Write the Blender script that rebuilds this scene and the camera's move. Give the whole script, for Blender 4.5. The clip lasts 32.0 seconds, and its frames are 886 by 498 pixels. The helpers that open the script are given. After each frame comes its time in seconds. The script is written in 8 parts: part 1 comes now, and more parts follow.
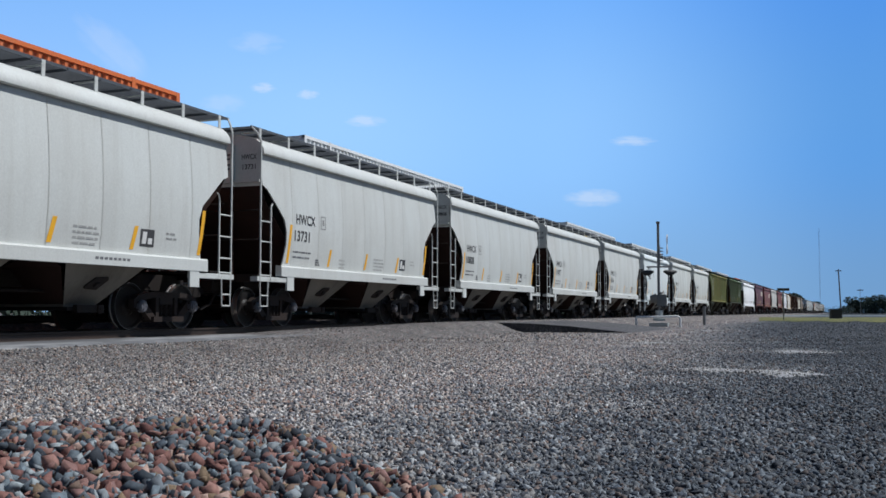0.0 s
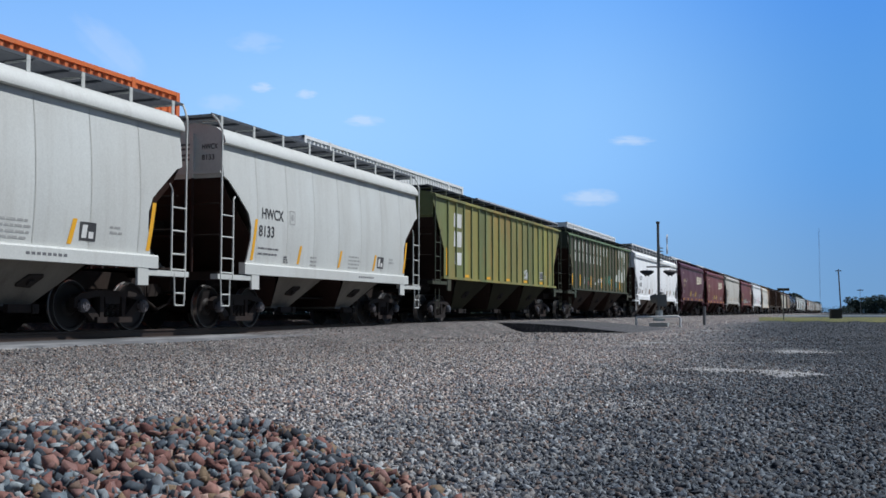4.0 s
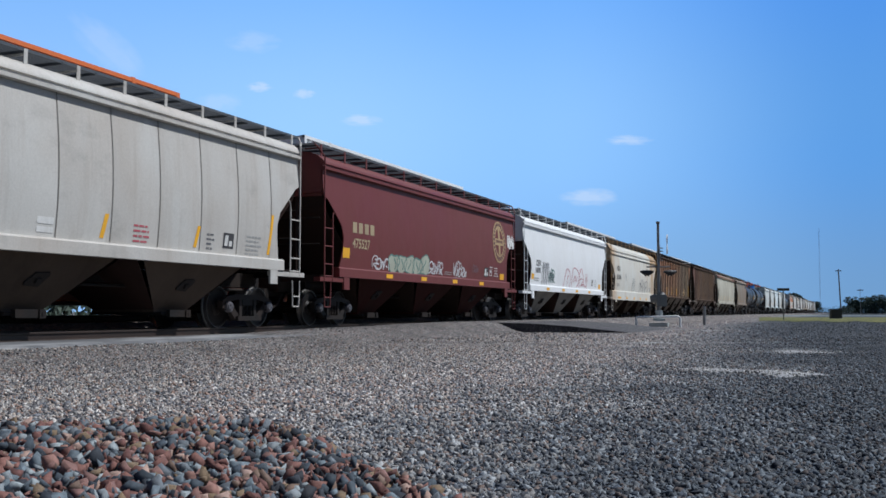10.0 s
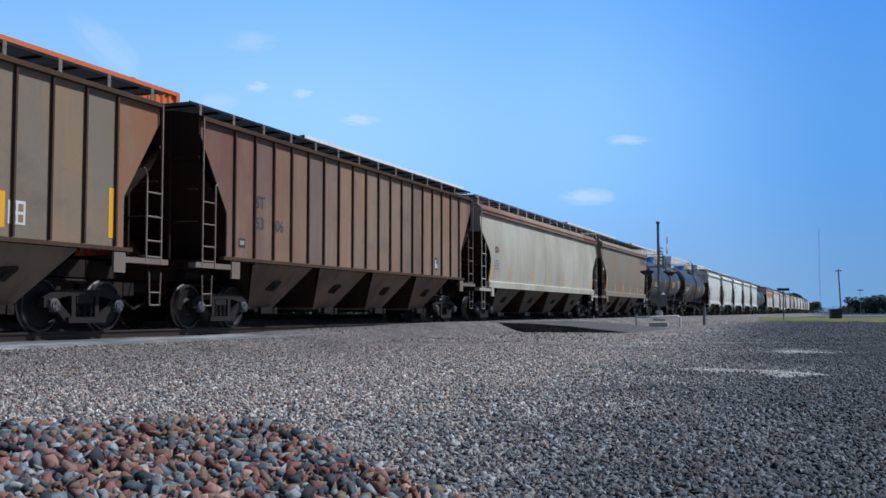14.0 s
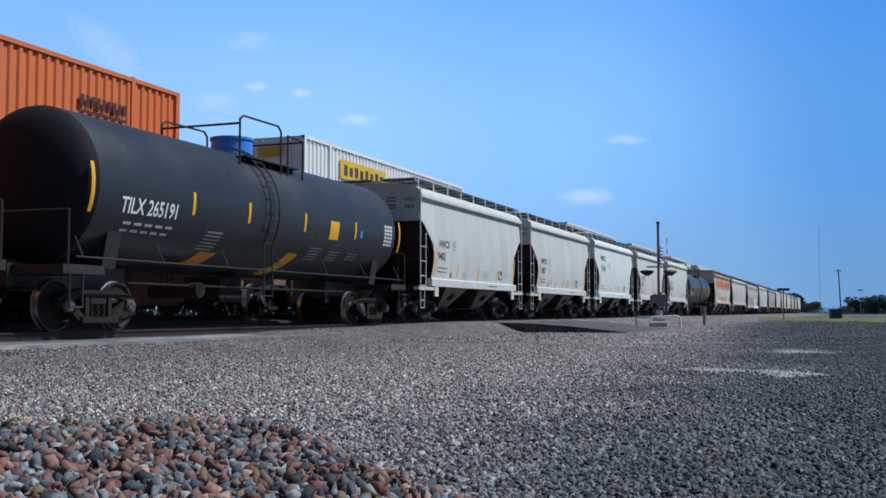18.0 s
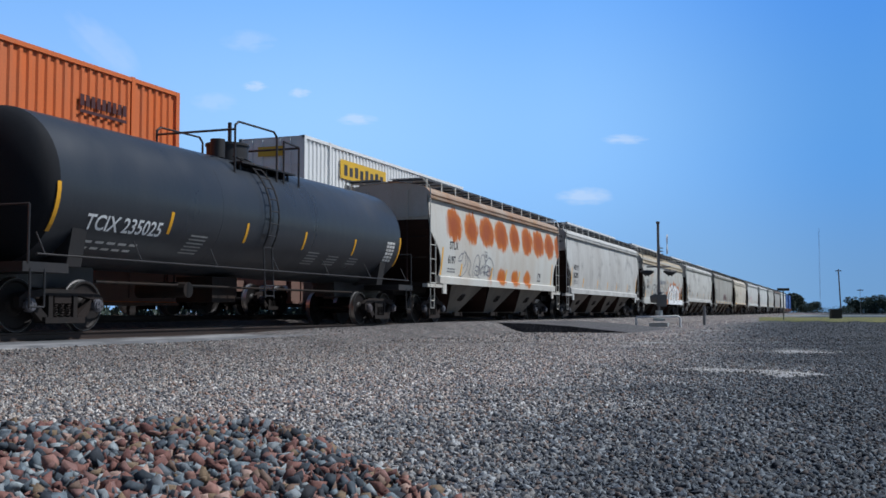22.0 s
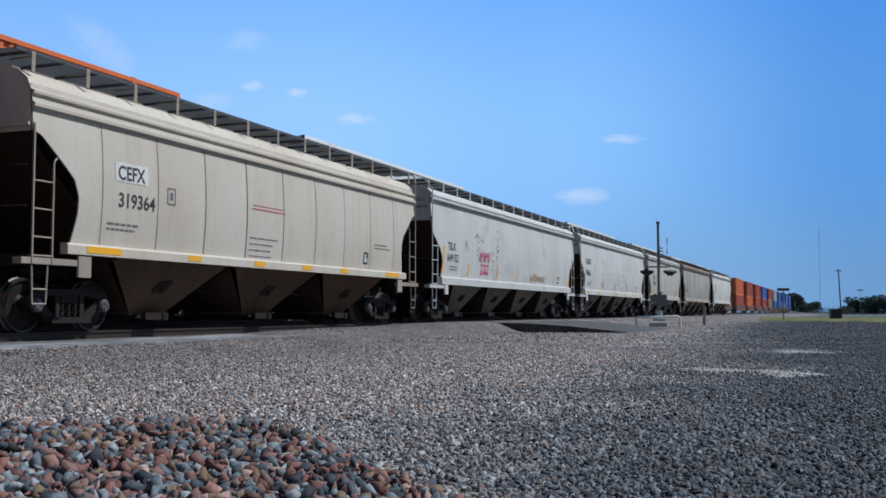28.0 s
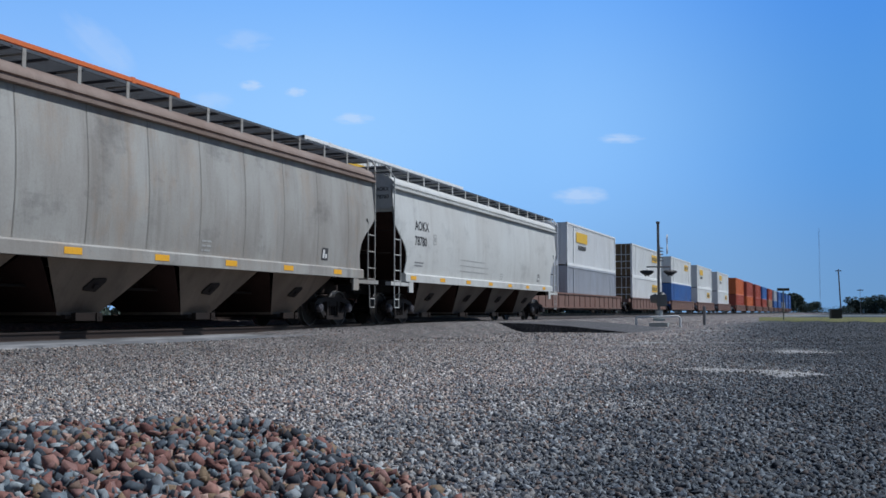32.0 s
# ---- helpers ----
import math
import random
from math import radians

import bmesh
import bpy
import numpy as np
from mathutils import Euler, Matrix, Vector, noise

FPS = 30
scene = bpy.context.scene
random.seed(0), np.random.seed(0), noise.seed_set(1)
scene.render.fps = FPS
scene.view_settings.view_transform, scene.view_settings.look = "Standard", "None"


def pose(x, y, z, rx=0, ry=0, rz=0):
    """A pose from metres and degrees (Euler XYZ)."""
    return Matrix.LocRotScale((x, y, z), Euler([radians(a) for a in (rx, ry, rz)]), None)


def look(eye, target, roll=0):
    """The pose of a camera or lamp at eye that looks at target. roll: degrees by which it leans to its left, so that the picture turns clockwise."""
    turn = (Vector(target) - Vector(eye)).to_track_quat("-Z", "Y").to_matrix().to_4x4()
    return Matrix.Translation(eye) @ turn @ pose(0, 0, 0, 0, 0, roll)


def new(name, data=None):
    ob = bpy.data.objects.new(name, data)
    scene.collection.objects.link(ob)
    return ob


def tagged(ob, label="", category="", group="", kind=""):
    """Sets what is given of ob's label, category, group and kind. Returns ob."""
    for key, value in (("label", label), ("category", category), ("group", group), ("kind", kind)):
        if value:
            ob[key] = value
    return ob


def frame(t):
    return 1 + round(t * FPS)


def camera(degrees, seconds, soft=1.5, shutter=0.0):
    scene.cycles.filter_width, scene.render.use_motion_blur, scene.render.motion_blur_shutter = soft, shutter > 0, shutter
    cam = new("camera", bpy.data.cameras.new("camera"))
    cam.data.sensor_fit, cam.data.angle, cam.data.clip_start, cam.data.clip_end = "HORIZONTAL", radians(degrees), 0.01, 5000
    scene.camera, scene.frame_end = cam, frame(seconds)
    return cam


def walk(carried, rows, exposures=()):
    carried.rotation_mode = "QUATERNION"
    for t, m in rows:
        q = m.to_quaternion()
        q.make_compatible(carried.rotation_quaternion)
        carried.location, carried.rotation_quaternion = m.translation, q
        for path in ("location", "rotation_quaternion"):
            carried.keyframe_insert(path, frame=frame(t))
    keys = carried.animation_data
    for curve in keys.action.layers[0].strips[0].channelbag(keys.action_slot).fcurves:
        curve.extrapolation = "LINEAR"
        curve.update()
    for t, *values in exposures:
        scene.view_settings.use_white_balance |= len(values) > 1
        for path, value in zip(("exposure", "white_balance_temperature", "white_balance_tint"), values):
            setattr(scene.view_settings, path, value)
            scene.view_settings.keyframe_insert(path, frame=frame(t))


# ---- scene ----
TRACK_X, FAR_X, FAR_Z = -14.3, -18.3, 0.28      # track centres; z = 0 is the railhead of the near track
EYE_Z, TURN, TILT = 0.36, 20.75, 3.46
cam = camera(45.95, 32.0, soft=1.6)
EYE = pose(0, 0, EYE_Z, 90 + TILT, 0, TURN)
walk(cam, [(0, EYE), (32, EYE)], exposures=[(0, 0, 6150, 10), (1, 0, 6150, 10), (2, -0.03, 6130, 10), (3, -0.02, 6120, 10), (6, 0.03, 6120, 10), (8, 0.05, 6080, 10), (9, 0.03, 6080, 10), (10, 0.0, 6060, 10), (11, 0.0, 6040, 10),
                                            (12, -0.16, 5930, 10), (13, -0.10, 5870, 10), (14, 0.05, 5900, 10), (17, 0.02, 5900, 10), (19, 0.02, 5950, 10), (20, -0.04, 5970, 10), (22, -0.02, 6020, 10), (23, -0.04, 6040, 10),
                                            (24, -0.07, 5950, 10), (25, -0.08, 5920, 10), (28, -0.05, 5950, 10), (30, -0.07, 5900, 10), (32, -0.11, 5900, 10)])

# ---- light ----
SUN_UP, SUN_AZ = 54.0, 62.0      # degrees above the horizon; degrees from +y towards +x
world = bpy.data.worlds.new("sky")
scene.world = world
world.use_nodes = True
wn = world.node_tree.nodes
sky = wn.new("ShaderNodeTexSky")
sky.sky_type, sky.sun_disc = "NISHITA", False
sky.sun_elevation, sky.sun_rotation = radians(SUN_UP), radians(SUN_AZ)
sky.air_density, sky.dust_density, sky.ozone_density = 1.0, 0.3, 3.0
sky.altitude = 1200
wn["Background"].inputs[1].default_value = 0.054
world.node_tree.links.new(sky.outputs[0], wn["Background"].inputs[0])
sun = new("sun", bpy.data.lights.new("sun", "SUN"))
sun.data.energy, sun.data.angle, sun.data.color = 4.2, radians(0.53), (1.0, 0.985, 0.95)
sun.matrix_world = look((0, 0, 0), (-math.sin(radians(SUN_AZ)) * math.cos(radians(SUN_UP)),
                                    -math.cos(radians(SUN_AZ)) * math.cos(radians(SUN_UP)), -math.sin(radians(SUN_UP))))

# ---- materials ----
def material(name, color, rough=0.6, metal=0.0):
    m = bpy.data.materials.new(name)
    m.use_nodes = True
    b = m.node_tree.nodes["Principled BSDF"]
    b.inputs["Base Color"].default_value = (*color, 1)
    b.inputs["Roughness"].default_value = rough
    b.inputs["Metallic"].default_value = metal
    return m


def nodes_of(m):
    t = m.node_tree
    return t.nodes, t.links, t.nodes["Principled BSDF"]


def noise_tex(m, scale, detail=4, stretch=(1, 1, 1), rough=0.55, vary=False):
    n, l, b = nodes_of(m)
    c = n.new("ShaderNodeTexCoord")
    mp = n.new("ShaderNodeMapping")
    mp.inputs["Scale"].default_value = stretch
    t = n.new("ShaderNodeTexNoise")
    t.inputs["Scale"].default_value, t.inputs["Detail"].default_value = scale, detail
    t.inputs["Roughness"].default_value = rough
    l.new(c.outputs["Object"], mp.inputs[0])
    if vary:
        # no two alike pieces carry the same stains
        oi, cb = n.new("ShaderNodeObjectInfo"), n.new("ShaderNodeCombineXYZ")
        for k, f in enumerate((37.0, 91.0, 53.0)):
            l.new(math_node(m, "MULTIPLY", oi.outputs["Random"], f), cb.inputs[k])
        l.new(cb.outputs[0], mp.inputs["Location"])
    l.new(mp.outputs[0], t.inputs["Vector"])
    return t.outputs[0]


def ramp(m, fac, stops, kind="LINEAR"):
    n, l, b = nodes_of(m)
    r = n.new("ShaderNodeValToRGB")
    while len(r.color_ramp.elements) < len(stops):
        r.color_ramp.elements.new(0.5)
    for e, (p, c) in zip(r.color_ramp.elements, stops):
        e.position, e.color = p, (*c, 1) if len(c) == 3 else c
    r.color_ramp.interpolation = kind
    l.new(fac, r.inputs[0])
    return r.outputs[0]


def mix(m, fac, a, c, kind="MIX"):
    n, l, b = nodes_of(m)
    x = n.new("ShaderNodeMix")
    x.data_type, x.blend_type = "RGBA", kind
    for k, v in ((0, fac), (6, a), (7, c)):
        if isinstance(v, (float, int)):
            x.inputs[k].default_value = v
        elif isinstance(v, tuple):
            x.inputs[k].default_value = (*v, 1)
        else:
            l.new(v, x.inputs[k])
    return x.outputs[2]


def math_node(m, op, a, c=0.0, d=0.0):
    n, l, b = nodes_of(m)
    x = n.new("ShaderNodeMath")
    x.operation = op
    for k, v in enumerate((a, c, d)):
        if isinstance(v, (float, int)):
            x.inputs[k].default_value = v
        else:
            l.new(v, x.inputs[k])
    return x.outputs[0]


def bump(m, height, strength=0.3, distance=0.01):
    n, l, b = nodes_of(m)
    x = n.new("ShaderNodeBump")
    x.inputs["Strength"].default_value, x.inputs["Distance"].default_value = strength, distance
    l.new(height, x.inputs["Height"])
    l.new(x.outputs[0], b.inputs["Normal"])


def paint_color(m, out):
    n, l, b = nodes_of(m)
    l.new(out, b.inputs["Base Color"])


def weathered(name, color, dirt=(0.16, 0.12, 0.09), amount=0.35, rough=0.55, streak=1.0, metal=0.0, panel=0.0, smudge=0.0, rust=0.0, first=0.55, flow=(1, 1.0, 0.5), contrast=0.85):
    """Painted steel: grime in vertical streaks, fine mottling, dust towards patches."""
    m = material(name, color, rough, metal)
    big = noise_tex(m, 0.55, 5, (1, 1, 0.6), vary=True)
    streaks = noise_tex(m, 1.9, 7, (1, 1.5, 0.13), 0.7, vary=True)
    fine = noise_tex(m, 26, 4)
    c1 = mix(m, ramp(m, big, [(0.35, (0, 0, 0)), (0.75, (amount, amount, amount))]), color, dirt)
    sa = min(1.0, amount * 1.0 * streak)
    c2 = mix(m, ramp(m, streaks, [(0.5, (0, 0, 0)), (0.8, (sa, sa, sa))]), c1, dirt)
    if panel:
        # each panel between the ribs has weathered to a tone of its own
        n, l, b = nodes_of(m)
        tc, sp, wn_ = n.new("ShaderNodeTexCoord"), n.new("ShaderNodeSeparateXYZ"), n.new("ShaderNodeTexWhiteNoise")
        wn_.noise_dimensions = "1D"
        l.new(tc.outputs["Object"], sp.inputs[0])
        l.new(math_node(m, "FLOOR", math_node(m, "DIVIDE", math_node(m, "SUBTRACT", sp.outputs[1], first), panel)), wn_.inputs["W"])
        tone = ramp(m, wn_.outputs["Value"], [(0.0, (0.62, 0.67, 0.74)), (0.35, (0.88, 0.90, 0.93)), (0.65, (1.10, 1.0, 0.92)), (1.0, (1.36, 1.14, 0.84))])
        c2 = mix(m, contrast, c2, tone, "MULTIPLY")
    if smudge:
        # sooty smears low on the side
        sm = noise_tex(m, 0.75, 8, (1, 0.8, 1.25), 0.7, vary=True)
        c2 = mix(m, ramp(m, sm, [(0.54, (0, 0, 0)), (0.76, (smudge,) * 3)]), c2, (0.075, 0.07, 0.068))
        run = noise_tex(m, 1.5, 7, (1, 1.9, 0.16), 0.72, vary=True)
        c2 = mix(m, ramp(m, run, [(0.55, (0, 0, 0)), (0.74, (smudge * 0.4,) * 3)]), c2, (0.12, 0.11, 0.10))
    if rust:
        # tan rust coming through the paint, running down
        ru = noise_tex(m, 1.0, 8, flow, 0.7, vary=True)
        c2 = mix(m, ramp(m, ru, [(0.53, (0, 0, 0)), (0.68, (rust,) * 3)]), c2, (0.38, 0.20, 0.06))
    c3 = mix(m, 0.30, c2, ramp(m, fine, [(0.3, (0.75, 0.75, 0.75)), (0.7, (1.15, 1.15, 1.15))]), "MULTIPLY")
    paint_color(m, c3)
    # fine tooth of the paint over shallow dents in the sheet
    dents = noise_tex(m, 1.4, 3, (1, 1, 0.8), vary=True)
    bump(m, math_node(m, "ADD", math_node(m, "MULTIPLY", fine, 0.04), dents), 0.35, 0.03)
    n, l, b = nodes_of(m)
    l.new(ramp(m, big, [(0.2, (rough - 0.1,) * 3), (0.8, (min(1, rough + 0.2),) * 3)]), b.inputs["Roughness"])
    if rough >= 0.65 and max(color) < 0.13:
        b.inputs["Specular IOR Level"].default_value = 0.10      # oily dust and soot hardly shine
    return m


M_STEEL = weathered("dark_steel", (0.012, 0.011, 0.011), (0.05, 0.03, 0.02), 0.5, 0.7)
M_TRUCK = weathered("truck_steel", (0.020, 0.018, 0.017), (0.045, 0.026, 0.020), 0.5, 0.7)
M_WHEEL = weathered("wheel_steel", (0.014, 0.013, 0.013), (0.035, 0.022, 0.017), 0.5, 0.55)
for dull in (M_STEEL, M_TRUCK, M_WHEEL):
    dull.node_tree.nodes["Principled BSDF"].inputs["Specular IOR Level"].default_value = 0.2
M_TREAD = material("bright_tread", (0.50, 0.49, 0.48), 0.35, 1.0)
M_RIM = material("worn_rim_steel", (0.16, 0.155, 0.15), 0.5, 1.0)
M_CAP = weathered("bearing_cap", (0.085, 0.092, 0.11), (0.10, 0.06, 0.04), 0.5, 0.4)
# rust brown, taken darker: shade under cars and in end recesses put in
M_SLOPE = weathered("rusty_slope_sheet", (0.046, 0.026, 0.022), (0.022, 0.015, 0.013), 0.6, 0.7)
M_BRACKET = weathered("dusty_bracket_steel", (0.040, 0.033, 0.030), (0.03, 0.024, 0.02), 0.6, 0.8)
# shade at car ends and between bays put into a dark brown
M_DARKEND = weathered("shaded_brown_steel", (0.030, 0.021, 0.018), (0.05, 0.03, 0.024), 0.5, 0.75)
M_GRATE = weathered("running_board_steel", (0.07, 0.08, 0.095), (0.07, 0.07, 0.07), 0.4, 0.6)
M_GRATEDARK = weathered("dark_board_steel", (0.020, 0.025, 0.035), (0.03, 0.03, 0.03), 0.4, 0.7)
M_YELLOW = weathered("yellow_reflector", (0.86, 0.43, 0.012), (0.4, 0.22, 0.05), 0.25, 0.5)
M_BLACKINK = weathered("black_stencil", (0.03, 0.03, 0.034), (0.16, 0.15, 0.14), 0.35, 0.6)
M_FINEINK = material("fine_grey_stencil", (0.14, 0.14, 0.145), 0.6)
M_WHITEINK = weathered("white_stencil", (0.72, 0.72, 0.70), (0.3, 0.27, 0.22), 0.4, 0.6)
M_REDPALE = material("faded_red_stencil", (0.46, 0.24, 0.23), 0.6)
M_RED = material("red_stencil", (0.45, 0.10, 0.12), 0.6)
M_RAIL = weathered("rail_steel", (0.03, 0.022, 0.019), (0.06, 0.034, 0.024), 0.5, 0.5, metal=0.3)
M_RAILTOP = material("rail_top", (0.6, 0.6, 0.6), 0.25, 1.0)
M_TIE = weathered("timber_tie", (0.16, 0.13, 0.11), (0.3, 0.27, 0.24), 0.5, 0.85)


# ---- mesh helpers ----
class Mesh:
    def __init__(self):
        self.v, self.f = [], []

    def add(self, vs, fs):
        o = len(self.v)
        self.v += [tuple(p) for p in vs]
        self.f += [tuple(o + i for i in q) for q in fs]
        return self

    def box(self, x0, x1, y0, y1, z0, z1):
        vs = [(x, y, z) for z in (z0, z1) for y in (y0, y1) for x in (x0, x1)]
        return self.add(vs, [(0, 2, 3, 1), (4, 5, 7, 6), (0, 1, 5, 4), (2, 6, 7, 3), (0, 4, 6, 2), (1, 3, 7, 5)])

    def tube(self, a, c, r, n=8, r2=None):
        a, c = Vector(a), Vector(c)
        w = (c - a).normalized()
        u = w.orthogonal().normalized()
        k = w.cross(u)
        r2 = r if r2 is None else r2
        vs = []
        for p, q in ((a, r), (c, r2)):
            vs += [p + (u * math.cos(2 * math.pi * i / n) + k * math.sin(2 * math.pi * i / n)) * q for i in range(n)]
        fs = [(i, (i + 1) % n, n + (i + 1) % n, n + i) for i in range(n)]
        fs += [tuple(range(n - 1, -1, -1)), tuple(range(n, 2 * n))]
        return self.add(vs, fs)

    def pipe(self, pts, r, n=6):
        for a, c in zip(pts, pts[1:]):
            self.tube(a, c, r, n)
        return self

    def extrude(self, poly, x0, x1):
        """poly: points (y, z); the prism between x0 and x1."""
        n = len(poly)
        vs = [(x0, y, z) for y, z in poly] + [(x1, y, z) for y, z in poly]
        fs = [(i, (i + 1) % n, n + (i + 1) % n, n + i) for i in range(n)]
        return self.add(vs, fs + [tuple(range(n - 1, -1, -1)), tuple(range(n, 2 * n))])

    def along(self, poly, y0, y1):
        """poly: points (x, z); the prism between y0 and y1."""
        n = len(poly)
        vs = [(x, y0, z) for x, z in poly] + [(x, y1, z) for x, z in poly]
        fs = [(i, (i + 1) % n, n + (i + 1) % n, n + i) for i in range(n)]
        return self.add(vs, fs + [tuple(range(n - 1, -1, -1)), tuple(range(n, 2 * n))])

    def grid(self, rows):
        """rows of points, all of one length."""
        n = len(rows[0])
        vs = [p for r in rows for p in r]
        return self.add(vs, [(i * n + j, i * n + j + 1, (i + 1) * n + j + 1, (i + 1) * n + j)
                             for i in range(len(rows) - 1) for j in range(n - 1)])

    def lathe_x(self, profile, n=28):
        """profile: points (x, r) turned about the x axis."""
        rows = [[(x, r * math.cos(2 * math.pi * i / n), r * math.sin(2 * math.pi * i / n)) for i in range(n + 1)] for x, r in profile]
        return self.grid(rows)

    def lathe_y(self, profile, n=40):
        rows = [[(r * math.cos(2 * math.pi * i / n), y, r * math.sin(2 * math.pi * i / n)) for i in range(n + 1)] for y, r in profile]
        return self.grid(rows)

    def made(self, name, mat, smooth=0):
        me = bpy.data.meshes.new(name)
        me.from_pydata(self.v, [], self.f)
        bm = bmesh.new()
        bm.from_mesh(me)
        bmesh.ops.remove_doubles(bm, verts=bm.verts, dist=0.0004)
        bmesh.ops.recalc_face_normals(bm, faces=bm.faces)
        if smooth:
            for fc in bm.faces:
                fc.smooth = True
            for e in bm.edges:
                if len(e.link_faces) == 2 and e.calc_face_angle(0) > radians(smooth):
                    e.smooth = False
        bm.to_mesh(me)
        bm.free()
        me.materials.append(mat)
        return me


def part(name, me, parent, label="", m=None):
    ob = new(name, me)
    ob.parent = parent
    if m is not None:
        ob.matrix_basis = m
    return tagged(ob, label)


def thing(name, label, category, group="", m=None, kind="", me=None):
    ob = new(name, me)
    if m is not None:
        ob.matrix_basis = m
    return tagged(ob, label, category, group, kind)


def words(text, size):
    """A flat outline of built-in letters, as points (u, v) and faces."""
    cu = bpy.data.curves.new("letters", "FONT")
    cu.body, cu.size, cu.resolution_u, cu.offset = text, size, 3, size * 0.018
    ob = bpy.data.objects.new("letters", cu)
    me = bpy.data.meshes.new_from_object(ob)
    out = [tuple(v.co[:2]) for v in me.vertices], [tuple(p.vertices) for p in me.polygons]
    bpy.data.objects.remove(ob)
    bpy.data.meshes.remove(me)
    bpy.data.curves.remove(cu)
    return out


# ---- the train: shared running gear ----
WHEEL_R, WHEELBASE = 0.483, 1.78


def wheelset_mesh():
    b = Mesh()
    for s in (-1, 1):
        prof = [(0.60, 0.10), (0.64, 0.14), (0.70, 0.16), (0.70, 0.36), (0.66, 0.42), (0.66, 0.505), (0.69, 0.505), (0.70, WHEEL_R), (0.80, WHEEL_R - 0.006),
                (0.80, WHEEL_R - 0.016), (0.80, 0.43), (0.765, 0.40), (0.75, 0.20), (0.80, 0.15), (0.80, 0.08)]
        b.lathe_x([(s * x, r) for x, r in prof])
    b.lathe_x([(-1.1, 0.0), (-1.1, 0.075), (1.1, 0.075), (1.1, 0.0)], 12)
    me = b.made("wheelset", M_WHEEL, 35)
    me.materials.append(M_TREAD)
    me.materials.append(M_RIM)
    for p in me.polygons:
        inner = min(math.hypot(me.vertices[i].co.y, me.vertices[i].co.z) for i in p.vertices)
        if abs(p.normal.x) < 0.4 and inner > 0.46:
            p.material_index = 1
        elif p.normal.x * p.center.x > 0.4 and inner > WHEEL_R - 0.02:
            p.material_index = 2
    return me


def side_frame_mesh():
    b = Mesh()
    # a frame with a window: top chord, two columns, diagonal legs and the spring seat
    b.extrude([(-1.1, 0.44), (-1.1, 0.62), (-0.95, 0.71), (-0.5, 0.78), (0.5, 0.78), (0.95, 0.71), (1.1, 0.62), (1.1, 0.44), (0.98, 0.46), (0.8, 0.60), (0.45, 0.66), (-0.45, 0.66), (-0.8, 0.60), (-0.98, 0.46)], -0.07, 0.07)
    for s in (-1, 1):
        b.extrude([(s * 0.98, 0.58), (s * 0.78, 0.62), (s * 0.40, 0.30), (s * 0.42, 0.18), (s * 0.52, 0.18)], -0.06, 0.06)
        b.extrude([(s * 0.27, 0.66), (s * 0.38, 0.66), (s * 0.38, 0.24), (s * 0.27, 0.24)], -0.07, 0.07)
        b.box(-0.1, 0.1, s * 0.89 - 0.11, s * 0.89 + 0.11, 0.40, 0.58)
    b.box(-0.13, 0.13, -0.52, 0.52, 0.16, 0.27)
    return b.made("side_frame", M_TRUCK, 0)


def springs_mesh():
    b = Mesh()
    for y in (-0.17, 0, 0.17):
        for x in (-0.99, 0.99):
            pts = [(x + 0.06 * math.cos(a * 1.1), y + 0.06 * math.sin(a * 1.1), 0.27 + a * 0.0075) for a in range(0, 34)]
            b.pipe(pts, 0.016, 4)
    b.box(-1.05, 1.05, -0.22, 0.22, 0.52, 0.66)
    b.box(-0.25, 0.25, -0.26, 0.26, 0.62, 0.86)
    for s in (-1, 1):
        b.box(-0.75, 0.75, s * 0.36 - 0.05, s * 0.36 + 0.05, 0.34, 0.46)
        for x in (-0.75, 0.75):
            b.box(x - 0.06, x + 0.06, s * 0.40 - 0.02, s * 0.40 + 0.06, 0.32, 0.66)
    return b.made("bolster", M_TRUCK, 0)


def cap_mesh():
    b = Mesh()
    b.lathe_x([(0.0, 0.125), (0.09, 0.125), (0.10, 0.10), (0.12, 0.10), (0.125, 0.0)], 16)
    for i in range(3):
        a = i * 2.094
        b.tube((0.12, 0.055 * math.cos(a), 0.055 * math.sin(a)), (0.14, 0.055 * math.cos(a), 0.055 * math.sin(a)), 0.02, 6)
    return b.made("bearing_cap", M_CAP, 40)


def coupler_mesh():
    b = Mesh()
    b.box(-0.07, 0.07, -0.35, 0.6, 0.78, 0.93)
    b.extrude([(-0.35, 0.72), (-0.72, 0.70), (-0.74, 0.98), (-0.35, 0.99)], -0.15, 0.13)
    b.pipe([(0.3, 0.05, 0.85), (0.32, -0.25, 0.55), (0.25, -0.55, 0.42), (0.12, -0.72, 0.6)], 0.03, 6)
    return b.made("coupler", M_STEEL, 0)


G_WHEEL, G_FRAME, G_BOLSTER, G_CAP, G_COUPLER = wheelset_mesh(), side_frame_mesh(), springs_mesh(), cap_mesh(), coupler_mesh()
WHEELS = ([], [])      # the wheelsets in front of and behind the middle of each truck


def truck(parent, y):
    t = part("truck", G_BOLSTER, parent, "rusty brown cast-steel truck", pose(0, y, 0))
    for s in (-1, 1):
        part("side_frame", G_FRAME, t, "", pose(s * 0.99, 0, 0))
        for k in (-1, 1):
            part("bearing_cap", G_CAP, t, "", pose(s * 1.04, k * WHEELBASE / 2, WHEEL_R) @ pose(0, 0, 0, 0, 0, 0 if s > 0 else 180))
    for i, k in enumerate((-1, 1)):
        w = part("wheelset", G_WHEEL, t, "", pose(0, k * WHEELBASE / 2, WHEEL_R))
        WHEELS[i].append(w)
    return t


